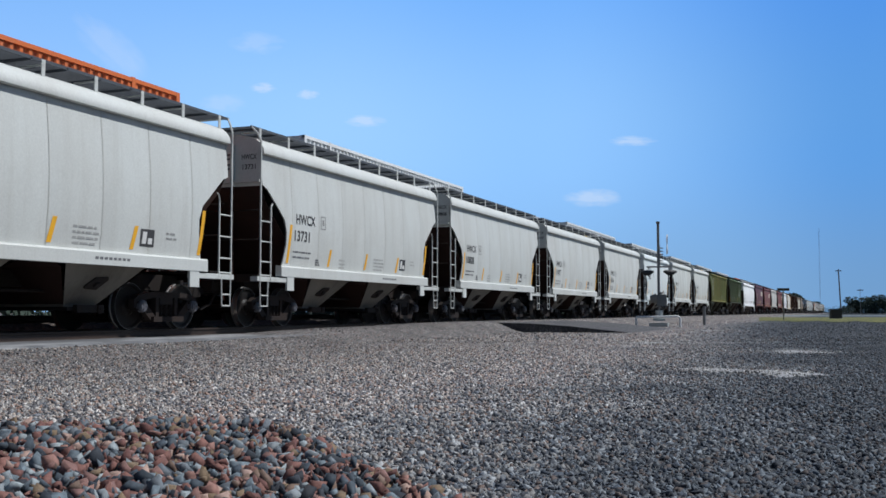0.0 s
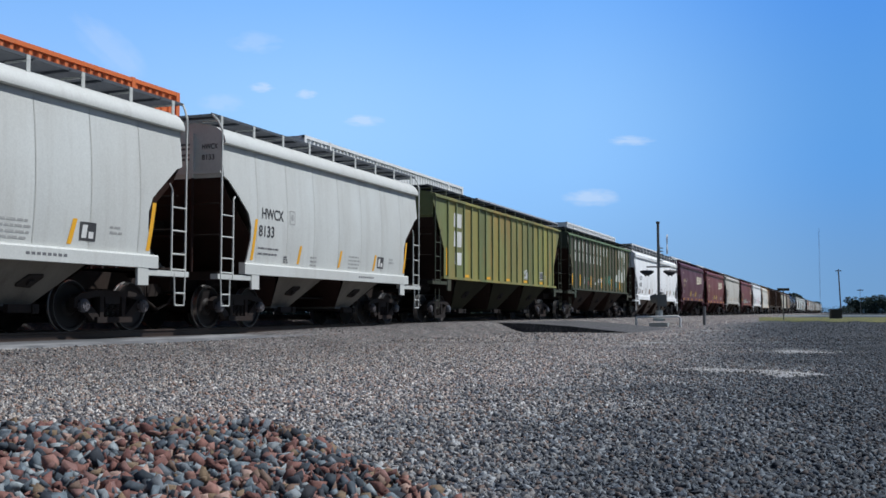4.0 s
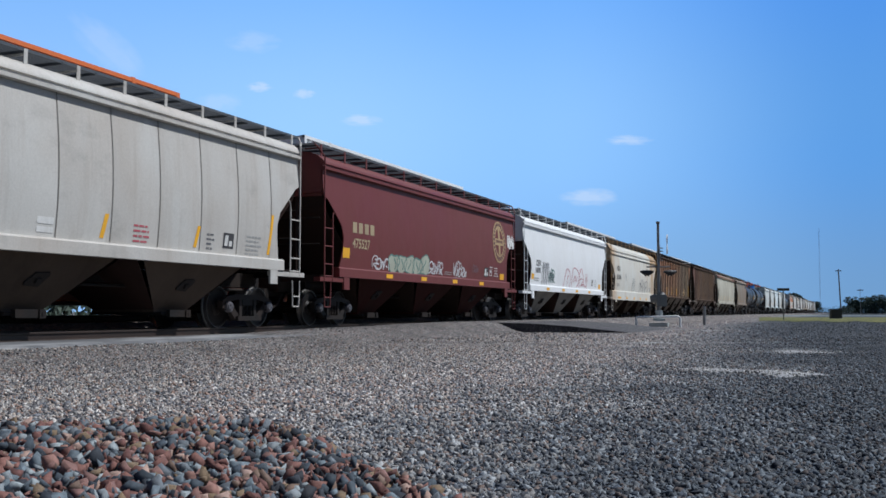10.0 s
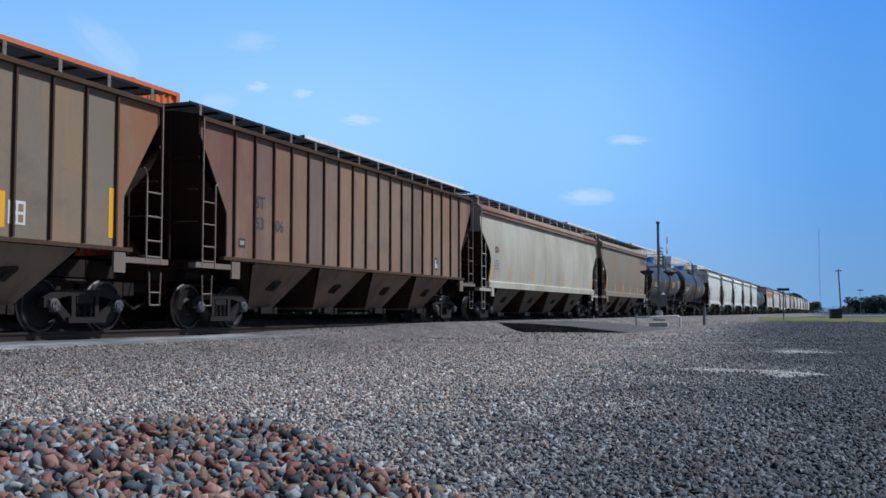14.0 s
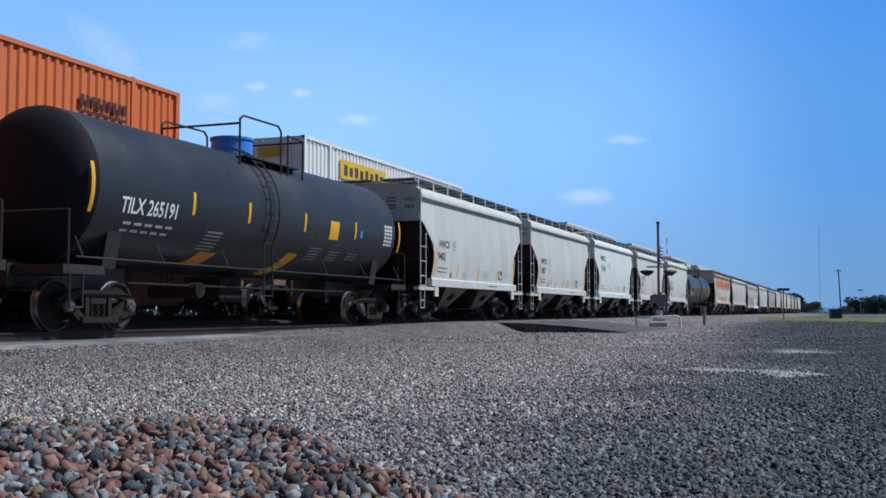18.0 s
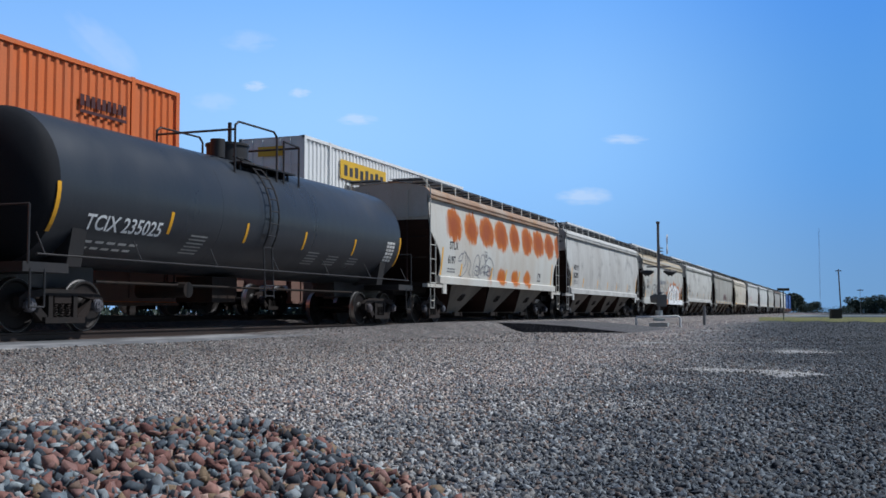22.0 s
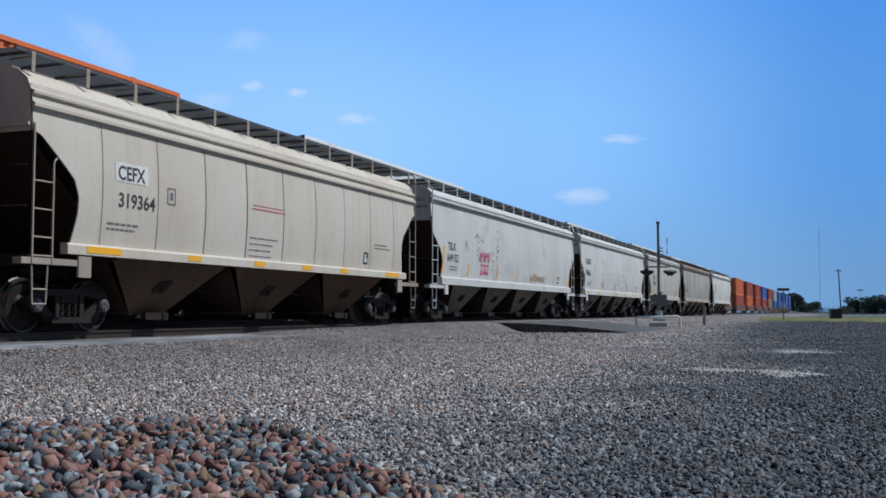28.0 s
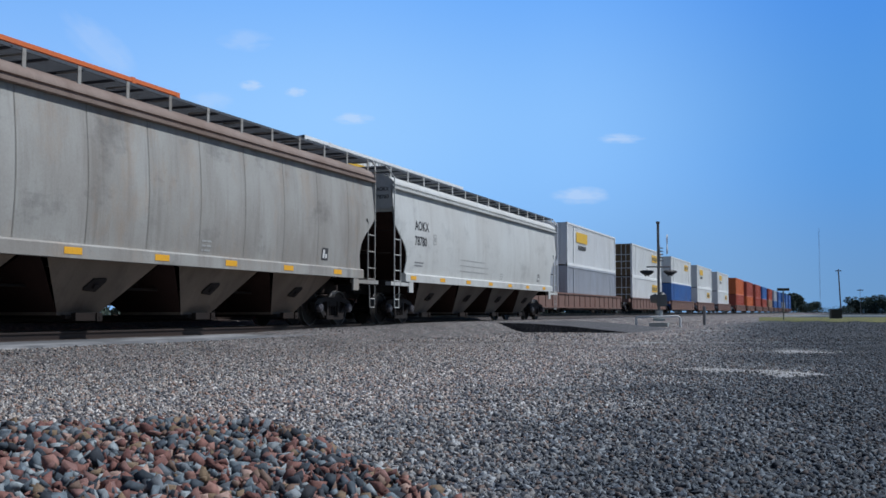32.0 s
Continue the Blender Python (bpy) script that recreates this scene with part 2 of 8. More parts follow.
def couplers(parent, length):
    part("coupler", G_COUPLER, parent, "", pose(0, 0, 0))
    part("coupler", G_COUPLER, parent, "", pose(0, length, 0, 0, 0, 180))


# ---- covered hopper cars ----
def ladder_mesh(mat, z_top, wide=0.48):
    """Outer stile up to the eave, shorter inner stile hooked over to the side sheet, four rungs between them."""
    b = Mesh()
    b.box(-0.012, 0.018, -0.017, 0.017, 1.06, z_top)
    b.box(-0.012, 0.018, wide - 0.016, wide + 0.016, 1.06, 2.78)
    b.pipe([(0.0, wide, 2.76), (-0.01, wide + 0.03, 2.86), (-0.03, wide + 0.13, 2.94)], 0.017, 6)
    for z in (1.20, 1.52, 2.0, 2.48):
        b.tube((0.0, 0, z), (0.0, wide, z), 0.018, 6)
    return b.made("ladder", mat)


def stirrup_mesh(mat):
    b = Mesh()
    b.pipe([(0, 0, 1.15), (0, 0.03, 0.50), (0, 0.35, 0.50), (0, 0.38, 1.15)], 0.016, 6)
    b.tube((0, 0.01, 0.75), (0, 0.37, 0.75), 0.017, 6)
    return b.made("stirrup", mat)


def side_x(z, style):
    if style == "ribbed":
        return 1.50
    k = min(1, max(0, (z - 1.45) / 2.69))
    return 1.53 + 0.085 * math.sin(math.pi * k ** 0.9) - 0.045 * k


CUTS = {"tall": ((3.34, 0.03), (3.27, 0.22), (2.95, 0.62), (2.60, 1.04), (2.30, 1.16), (2.0, 1.15), (1.40, 1.0)),
        "low": ((2.98, 0.03), (2.86, 0.16), (2.65, 0.42), (2.40, 0.78), (2.10, 1.0), (1.85, 1.03), (1.40, 0.9))}


def end_cut(z, style, depth=1.0, cut="tall"):
    """How far the side sheet is cut back at the car's ends, at the height z."""
    if style == "ribbed":
        k = (3.95 - z) / (3.95 - 1.35)
        return 0.0 if k <= 0 else min(1.0, k * 1.6) * depth * 1.1
    rows = CUTS[cut]
    if z >= rows[0][0]:
        return 0.02
    return depth * float(np.interp(-z, [-r[0] for r in rows], [r[1] for r in rows]))


def side_sheet(mat, L, style, seams, depth, s, cut, high=0.0):
    zs = [1.30, 1.40, 1.55, 1.7, 1.85, 2.0, 2.15, 2.3, 2.45, 2.6, 2.75, 2.86, 2.95, 3.0, 3.12, 3.27, 3.31, 3.35, 3.6, 3.85, 4.15]
    if style == "ribbed":
        zs = [1.30, 1.5, 1.75, 1.9, 2.2, 2.33, 2.6, 3.0, 3.5, 3.95, 4.0, 4.22 + high]
    rows = []
    cols = max(4, seams) if style != "ribbed" else 4
    for z in zs:
        c = end_cut(z, style, depth, cut)
        r = []
        for j in range(cols):
            for q in (0.0, 0.03, 0.5, 0.97):
                y = (j + q) / cols * L
                dx = -0.009 if (seams and q == 0.0 and 0 < j) else 0.0
                r.append((s * (side_x(z, style) + dx), min(max(y, c), L - c), z))
        r.append((s * side_x(z, style), L - c, z))
        rows.append(r)
    b = Mesh()
    b.grid(rows)
    b.grid([[(p[0] - s * 0.03, p[1], p[2]) for p in r] for r in rows])
    n = len(rows[0])
    for col in (0, n - 1):
        b.grid([[r[col] for r in rows], [(r[col][0] - s * 0.03, r[col][1], r[col][2]) for r in rows]])
    return b.made("side_sheet", mat, 25)


def on_side(pts, faces, y, z, style, mat, name, out=0.006, side=1, tilt=0.0):
    """Lays flat outlines (u along the car, v up) on the side sheet."""
    b = Mesh()
    b.add([(side * (side_x(z + v, style) + out), y + u + tilt * v, z + v) for u, v in pts], faces)
    me = bpy.data.meshes.new(name)
    me.from_pydata(b.v, [], b.f)
    me.materials.append(mat)
    return me


def rect(w, h, nv=3):
    pts = [(x, h * i / nv) for i in range(nv + 1) for x in (0, w)]
    return pts, [(2 * i, 2 * i + 1, 2 * i + 3, 2 * i + 2) for i in range(nv)]


def rects(parent, name, style, items, mat, out=0.006):
    """items: (y, z, width, height, lean); one flat mark each, joined under one part."""
    b = Mesh()
    for y, z, w, h, lean in items:
        p, fs = rect(w, h)
        b.add([(side_x(z + v, style) + out, y + u + lean * v, z + v) for u, v in p], fs)
    me = bpy.data.meshes.new(name)
    me.from_pydata(b.v, [], b.f)
    me.materials.append(mat)
    return part(name, me, parent)


def letters(parent, text, y, z, size, style, mat, stretch=1.0, out=0.007):
    p, fs = words(text, size)
    me = on_side([(u * stretch, v) for u, v in p], fs, y, z, style, mat, "lettering", out)
    return part("lettering", me, parent, "stencilled letters and numbers")


def ribbon(pts, thick, closed):
    """A flat stroke of even width along points (u, v)."""
    vs, fs = [], []
    n = len(pts)
    for i, (u, v) in enumerate(pts):
        a = pts[(i - 1) % n] if closed else pts[max(0, i - 1)]
        c = pts[(i + 1) % n] if closed else pts[min(n - 1, i + 1)]
        dx, dy = c[0] - a[0], c[1] - a[1]
        k = thick / max(1e-6, math.hypot(dx, dy))
        vs += [(u - dy * k, v + dx * k), (u + dy * k, v - dx * k)]
    for i in range(n if closed else n - 1):
        j = (i + 1) % n
        fs.append((2 * i, 2 * i + 1, 2 * j + 1, 2 * j))
    return vs, fs


def bubbles(parent, y, z, w, h, n, seed, style, mat, thick=0.03, out=0.009, fill=None):
    """A row of fat rounded shapes in outline, each with a slit, as on sprayed tags."""
    rnd = random.Random(seed)
    step = w / n
    for i in range(n):
        cx, hh, ww = y + step * (i + 0.5), h * rnd.uniform(0.8, 1.0), step * rnd.uniform(0.55, 0.66)
        ph, amp = rnd.uniform(0, 6), rnd.uniform(0.06, 0.14)
        loop = []
        for k in range(36):
            t = 6.2832 * k / 36
            c, s = math.cos(t), math.sin(t)
            r = 1 + amp * math.sin(3 * t + ph) + 0.05 * math.sin(7 * t + ph)
            loop.append((ww * r * math.copysign(abs(c) ** 0.75, c), hh / 2 + hh / 2 * r * 0.88 * math.copysign(abs(s) ** 0.8, s)))
        loop = [(u, min(max(v, 0.0), h * 1.05)) for u, v in loop]
        if fill is not None:
            o = out + 0.001 * (i % 2)
            vs = [(0, hh / 2)] + loop
            part("graffiti_fill", on_side(vs, [(0, k + 1, (k + 1) % 36 + 1) for k in range(36)], cx, z, style, fill, "graffiti_fill", o), parent)
        vs, fs = ribbon(loop, thick * rnd.uniform(0.8, 1.2), True)
        part("graffiti", on_side(vs, fs, cx, z, style, mat, "graffiti", out + 0.003), parent, "sprayed outline")
        q = rnd.uniform(-0.2, 0.2) * ww
        slit = [(q + 0.25 * ww * math.sin(k * 0.7 + ph), hh * (0.22 + 0.09 * k)) for k in range(7)]
        vs, fs = ribbon(slit, thick * 1.3, False)
        part("graffiti", on_side(vs, fs, cx, z, style, mat, "graffiti", out + 0.003), parent)


def end_letters(car, text, z):
    """Small stencil on the upper front wall, with a block of fine print beside it."""
    p, fs = words(text, 0.17)
    wide = max(u for u, v in p)
    k = min(1.0, 0.42 / wide)
    me = bpy.data.meshes.new("lettering")
    me.from_pydata([(0.98 + u * k, 0.012, z + v) for u, v in p], [], fs)
    me.materials.append(M_BLACKINK)
    part("lettering", me, car)
    b = Mesh()
    for i in range(2):
        b.add([(0.34, 0.012, z + 0.1 * i), (0.66, 0.012, z + 0.1 * i), (0.66, 0.012, z + 0.1 * i + 0.05), (0.34, 0.012, z + 0.1 * i + 0.05)], [(0, 1, 2, 3)])
    me = bpy.data.meshes.new("stencil_line")
    me.from_pydata(b.v, [], b.f)
    me.materials.append(M_FINEINK)
    part("stencil_line", me, car)


def squiggle(parent, y, z, w, h, seed, style, mat, thick=0.03, loops=5, out=0.008, name="graffiti"):
    """A sprayed line that wanders in loops over the side."""
    rnd = random.Random(seed)
    pts = []
    ph = rnd.uniform(0, 6)
    for i in range(90):
        k = i / 89
        u = w * (k + 0.09 * math.sin(loops * 6.28 * k * 1.3 + ph))
        v = h * (0.5 + 0.42 * math.sin(loops * 6.28 * k + ph) * (0.7 + 0.3 * math.sin(13 * k + seed)) + 0.06 * math.sin(31 * k))
        pts.append((u, max(0, min(h, v))))
    vs, fs = [], []
    for i, (u, v) in enumerate(pts):
        a = pts[max(0, i - 1)]
        c = pts[min(89, i + 1)]
        d = Vector((c[0] - a[0], c[1] - a[1]))
        d = d.normalized() if d.length > 1e-6 else Vector((1, 0))
        t = thick * (0.7 + 0.3 * math.sin(i * 0.4))
        vs += [(u - d.y * t, v + d.x * t), (u + d.y * t, v - d.x * t)]
        if i:
            fs.append((2 * i - 2, 2 * i - 1, 2 * i + 1, 2 * i))
    me = on_side(vs, fs, y, z, style, mat, name, out)
    return part(name, me, parent, "sprayed graffiti line")


def curve(pts, n=8):
    """Rounds a line of points (u, v)."""
    out = []
    for i in range(len(pts) - 1):
        p0, p1, p2, p3 = pts[max(0, i - 1)], pts[i], pts[i + 1], pts[min(len(pts) - 1, i + 2)]
        for k in range(n):
            t = k / n
            out.append(tuple(0.5 * (2 * b1 + (c1 - a1) * t + (2 * a1 - 5 * b1 + 4 * c1 - d1) * t * t + (3 * b1 - a1 - 3 * c1 + d1) * t ** 3) for a1, b1, c1, d1 in zip(p0, p1, p2, p3)))
    return out + [pts[-1]]


def strokes(parent, y, z, paths, thick, mat, out=0.010, style="smooth", name="graffiti", grow=1.0):
    """Sprayed lines along rounded paths, each a part."""
    for i, p in enumerate(paths):
        vs, fs = ribbon(curve([(u * grow, v * grow) for u, v in p]), thick, False)
        part(name, on_side(vs, fs, y, z, style, mat, name, out + 0.0004 * (i % 3)), parent)


def tag(parent, y, z, w, h, n, seed, mat, thick=0.018, style="smooth", double=0.0):
    """A scrawl of arches, hooks and dashes, as taggers leave."""
    rnd = random.Random(seed)
    shapes = ([(0.0, 0.0), (0.05, 0.62), (0.35, 1.0), (0.75, 0.85), (0.85, 0.35), (0.95, 0.0)], [(0.1, 0.1), (0.0, 0.7), (0.4, 1.02), (0.95, 0.8), (0.7, 0.45), (0.25, 0.40), (0.6, 0.2), (1.1, 0.05)],
              [(0.9, 0.9), (0.4, 0.95), (0.05, 0.55), (0.3, 0.08), (0.9, 0.12), (1.0, 0.5), (0.55, 0.5)], [(0.0, 0.85), (0.25, 0.1), (0.5, 0.75), (0.7, 0.1), (1.05, 0.95)])
    step = w / n
    for i in range(n):
        sh = shapes[(i + seed) % 4]
        k, g = step * rnd.uniform(1.4, 1.9), h * rnd.uniform(0.75, 1.0)
        if rnd.random() < 0.5:
            sh = [(1 - u, v) for u, v in sh]
        p = [(i * step + u * k + rnd.uniform(-0.04, 0.04) * k, max(0.0, v * g + rnd.uniform(-0.04, 0.04) * g)) for u, v in sh]
        strokes(parent, y, z, [p], thick * rnd.uniform(0.8, 1.2), mat, 0.009, style)
        if double:
            strokes(parent, y + double, z, [[(u, v * 0.82) for u, v in p]], thick * 0.7, mat, 0.009, style)
        if rnd.random() < 0.6:
            a, c = i * step + rnd.uniform(0.2, 0.6) * k, rnd.uniform(0.2, 0.7) * g
            strokes(parent, y, z, [[(a, c), (a + 0.15 * k, c + 0.07 * g), (a + 0.35 * k, c - 0.04 * g)]], thick, mat, 0.010, style)


_shared = {}


def shared(key, make):
    if key not in _shared:
        _shared[key] = make()
    return _shared[key]


def seam_paint(paint):
    """Grime held in the joint between two side sheets."""
    c = tuple(paint.node_tree.nodes["Principled BSDF"].inputs["Base Color"].default_value)[:3]
    k = 0.86 if "white" in paint.name else 0.80 if paint.name == "pale_grey_paint" else 0.36 if paint.name.startswith(("cream", "plain", "dusty")) else 0.64
    return weathered("seam_" + paint.name, (c[0] * k, c[1] * k * 0.97, c[2] * k * 0.93), (0.10, 0.08, 0.06) if k < 0.8 else (0.4, 0.4, 0.4), 0.4, 0.7)


# bay colours: brown dirt, with the shade beneath the cars put in
BAY_DIRT_SHADE = {"olive_green_paint": (0.045, 0.043, 0.022), "dull_green_paint": (0.048, 0.033, 0.024), "tan_stained_grey_paint": (0.020, 0.016, 0.014),
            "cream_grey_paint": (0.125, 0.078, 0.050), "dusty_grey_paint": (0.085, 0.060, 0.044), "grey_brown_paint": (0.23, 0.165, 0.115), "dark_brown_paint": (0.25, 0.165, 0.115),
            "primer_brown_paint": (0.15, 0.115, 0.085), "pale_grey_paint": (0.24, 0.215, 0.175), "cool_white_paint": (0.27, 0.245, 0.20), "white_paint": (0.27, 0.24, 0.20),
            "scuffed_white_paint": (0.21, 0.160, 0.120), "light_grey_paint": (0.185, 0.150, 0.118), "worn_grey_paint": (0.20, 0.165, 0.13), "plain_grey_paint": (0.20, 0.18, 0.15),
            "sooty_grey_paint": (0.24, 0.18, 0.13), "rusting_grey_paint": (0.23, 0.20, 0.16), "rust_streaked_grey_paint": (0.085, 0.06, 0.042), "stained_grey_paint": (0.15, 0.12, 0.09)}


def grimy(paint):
    """The paint of the bays under thrown-up brown dirt, with undercar shade put in."""
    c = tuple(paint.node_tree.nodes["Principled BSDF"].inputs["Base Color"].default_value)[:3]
    c = BAY_DIRT_SHADE.get(paint.name, (c[0] * 0.25, c[1] * 0.22, c[2] * 0.19))
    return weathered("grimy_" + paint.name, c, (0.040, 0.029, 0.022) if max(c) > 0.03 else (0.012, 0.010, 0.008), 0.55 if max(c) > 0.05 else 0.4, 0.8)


LIFT = {}      # how high each body rides on its bolsters


def hopper(label, paint, L, bays, style="smooth", seams=0, slope=None, sill_paint=None, roof_paint=None, board=True, depth=1.0,
           truck_in=1.5, ribs=0, roof_ribs=0, ladder_paint=None, rib_paint=None, deep_sill=0.0,
           cut="tall", lift=0.12, sill_top=1.47, low=0.24, bay_half=0.42, gw=0.60, ledge=True, high=0.0, rib_from=0.55, seam_from=0.0, low_front=0.0, end_paint=None):
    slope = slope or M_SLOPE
    end_paint = end_paint or paint
    grate_paint = M_GRATE if style == "smooth" else M_GRATEDARK
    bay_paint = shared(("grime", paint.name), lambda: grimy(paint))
    sill_paint = sill_paint or paint
    roof_paint = roof_paint or paint
    ladder_paint = ladder_paint or sill_paint
    rib_paint = rib_paint or sill_paint
    car = thing("hopper_car", label, "hopper car", "freight train")
    LIFT[car] = lift
    for s in (1, -1):
        part("side_sheet", side_sheet(paint, L, style, seams, depth, s, cut, high), car)
    if seams and style == "smooth":
        seam_mat = shared(("seam", paint.name), lambda: seam_paint(paint))
        zz = np.linspace(1.48, 4.05, 12)
        for j in range(1, seams):
            b = Mesh()
            y = seam_from + (L - 2 * seam_from) * j / seams
            b.grid([[(side_x(z, style) + 0.004, y - w, z), (side_x(z, style) + 0.004, y + w, z)] for z in zz for w in (0.012 if paint.name.startswith(("cream", "plain", "dusty")) else 0.008,) if end_cut(z, style, depth, cut) < min(y, L - y) - 0.05])
            me = bpy.data.meshes.new("panel_seam")
            me.from_pydata(b.v, [], b.f)
            me.materials.append(seam_mat)
            part("panel_seam", me, car)
    zt = 4.15 if style == "smooth" else 4.22 + high
    out = -0.02 if ledge else 0.10      # the ladders stand this far beyond the side sheet
    up = (0.12 - lift if ledge else 0.0) if style == "smooth" else -0.25      # ribbed cars carry their boards lower
    # roof: eave ledge, rounded shoulders, flat crown, closed at the ends
    prof = [(1.535, zt - 0.07), (1.60, zt - 0.05), (1.605, zt - 0.02), (1.595, zt + 0.05), (1.56, zt + 0.13), (1.49, zt + 0.22), (1.38, zt + 0.30), (1.2, zt + 0.37), (0.9, zt + 0.42), (0.5, zt + 0.45), (0, zt + 0.46)]
    if ledge:
        prof = [(1.53, zt - 0.12), (1.605, zt - 0.10), (1.605, zt - 0.035), (1.54, zt - 0.02), (1.53, zt + 0.03), (1.57, zt + 0.045), (1.56, zt + 0.10), (1.50, zt + 0.18), (1.38, zt + 0.27), (1.15, zt + 0.36), (0.8, zt + 0.41), (0.4, zt + 0.43), (0, zt + 0.44)]
    if style == "ribbed":
        prof = [(1.52, zt - 0.06), (1.59, zt - 0.05), (1.59, zt + 0.03), (1.40, zt + 0.10), (0.9, zt + 0.20), (0, zt + 0.26)]
    if roof_ribs:
        prof = [(1.54, zt - 0.42), (1.60, zt - 0.40), (1.60, zt - 0.34), (1.55, zt - 0.32), (1.53, zt - 0.2), (1.58, zt - 0.18), (1.58, zt - 0.13), (1.50, zt - 0.10), (1.42, zt + 0.1), (1.22, zt + 0.26), (0.9, zt + 0.36), (0.4, zt + 0.41), (0, zt + 0.42)]
    full = prof + [(-x, z) for x, z in reversed(prof[:-1])]
    b = Mesh()
    b.grid([[(x, y, z) for x, z in full] for y in (0.0, L * 0.25, L * 0.5, L * 0.75, L)])
    part("roof", b.made("roof", roof_paint, 40), car)
    # ends: upper wall and slope sheet
    for e, yy, d in (("front", 0.0, 1), ("rear", L, -1)):
        b = Mesh()
        b.add([(x, yy + d * 0.02, z) for x, z in full] + [(-1.5, yy + d * 0.02, 3.33), (1.5, yy + d * 0.02, 3.33)], [tuple(range(len(full) + 2))])
        wall = part("end_wall", b.made("end_wall", end_paint), car)
        b = Mesh()
        for x in (-0.79, 0.70):
            b.box(x, x + 0.09, *sorted((yy + d * 0.02, yy - d * 0.05)), 3.34, zt + 0.2)
        b.box(-1.5, 1.5, *sorted((yy + d * 0.02, yy - d * 0.04)), 3.42, 3.48)
        part("end_post", b.made("end_post", end_paint), wall)
        b = Mesh()
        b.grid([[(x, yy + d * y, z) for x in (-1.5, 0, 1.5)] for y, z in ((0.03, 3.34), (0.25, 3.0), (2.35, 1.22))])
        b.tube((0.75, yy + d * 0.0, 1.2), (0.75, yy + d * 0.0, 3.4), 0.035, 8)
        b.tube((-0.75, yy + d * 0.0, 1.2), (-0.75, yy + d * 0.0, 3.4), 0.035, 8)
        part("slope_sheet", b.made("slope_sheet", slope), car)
        b = Mesh()
        b.box(-1.5, 1.5, yy - 0.05 if d > 0 else yy - 0.1, yy + 0.1 if d > 0 else yy + 0.05, 1.05, 1.23)
        b.box(-0.30, 0.30, *sorted((yy - d * 0.15, yy + d * 2.4)), 0.80, 1.15)
        b.box(-1.5, 1.5, *sorted((yy, yy + d * 0.6)), 1.20, 1.235)
        b.pipe([(-1.45, yy, 2.05), (1.45, yy, 2.05)], 0.018)
        b.pipe([(-1.45, yy, 2.75), (1.45, yy, 2.75)], 0.018)
        part("end_platform", b.made("end_platform", M_STEEL), car)
        for s in (1, -1):
            b = Mesh()
            # corner sill with its drop plate, then the ladder that stands on it
            b.box(*sorted((s * 1.40, s * 1.59)), *sorted((yy - d * 0.22, yy + d * 1.30)), 1.06, 1.17)
            b.box(*sorted((s * 1.56, s * 1.61)), *sorted((yy + d * 1.16, yy + d * 1.50)), 0.86, 1.24)
            part("corner_sill", b.made("corner_sill", ladder_paint), car)
            lad = shared(("ladder", ladder_paint.name, style, round(lift, 2)), lambda: ladder_mesh(ladder_paint, zt + 0.10 if style == "smooth" else zt))
            stp = shared(("stirrup", ladder_paint.name), lambda: stirrup_mesh(ladder_paint))
            at_corner = pose(s * 1.585, yy - d * out, 0, 0, 0, 0 if d > 0 else 180)
            if low_front and d > 0:
                lad = shared(("low ladder", ladder_paint.name), lambda: ladder_mesh(ladder_paint, low_front))
            part("ladder", lad, car, "", at_corner)
            part("stirrup", stp, car, "", at_corner)
    # side sills
    zb = 1.20 - deep_sill
    if style == "smooth":
        for s in (1, -1):
            b = Mesh()
            x0, x1 = 1.45, 1.62
            b.along([(s * x0, zb), (s * x1, zb), (s * x1, sill_top - 0.04), (s * (x1 - 0.03), sill_top - 0.005), (s * x0, sill_top)], 0.15 if deep_sill > 0 else 0.86 * depth, L - (0.15 if deep_sill > 0 else 0.86 * depth))
            part("side_sill", b.made("side_sill", sill_paint), car)
    else:
        for s in (1, -1):
            b = Mesh()
            b.box(*sorted((s * 1.44, s * 1.57)), 0.9, L - 0.9, 1.27, 1.345)
            part("side_sill", b.made("side_sill", sill_paint), car)
        for i in range(ribs + 1):
            y = rib_from + (L - 2 * rib_from) * i / ribs
            z0 = 1.36
            for z in (1.36, 1.7, 2.0, 2.4, 2.8, 3.2, 3.6):
                if end_cut(z, style, depth) > min(y, L - y):
                    z0 = z + 0.25
            for s in (1, -1):
                me = shared(("rib", rib_paint.name, round(z0, 2)), lambda: Mesh().along([(-0.02, z0), (0.06, z0), (0.06, zt - 0.04), (-0.02, zt - 0.04)], -0.022, 0.022).made("rib", rib_paint))
                part("rib", me, car, "", pose(s * 1.50, y, 0) if s > 0 else pose(-1.50, y, 0, 0, 0, 180))
    # hopper bays and their gates
    y0, y1 = 2.10, L - 2.10
    step = (y1 - y0) / bays
    for i in range(bays):
        ya, yb = y0 + step * i, y0 + step * (i + 1)
        yc, top, half = (ya + yb) / 2, 1.26, step * bay_half
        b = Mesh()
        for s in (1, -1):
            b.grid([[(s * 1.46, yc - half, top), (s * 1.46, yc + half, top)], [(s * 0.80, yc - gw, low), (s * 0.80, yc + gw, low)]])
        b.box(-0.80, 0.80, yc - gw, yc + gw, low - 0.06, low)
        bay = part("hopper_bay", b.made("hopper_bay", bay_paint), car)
        b = Mesh()
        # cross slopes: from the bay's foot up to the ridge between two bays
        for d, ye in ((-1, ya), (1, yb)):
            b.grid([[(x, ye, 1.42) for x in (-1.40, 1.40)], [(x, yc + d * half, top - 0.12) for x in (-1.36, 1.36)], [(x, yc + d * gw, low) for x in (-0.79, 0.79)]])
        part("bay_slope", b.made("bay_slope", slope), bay)
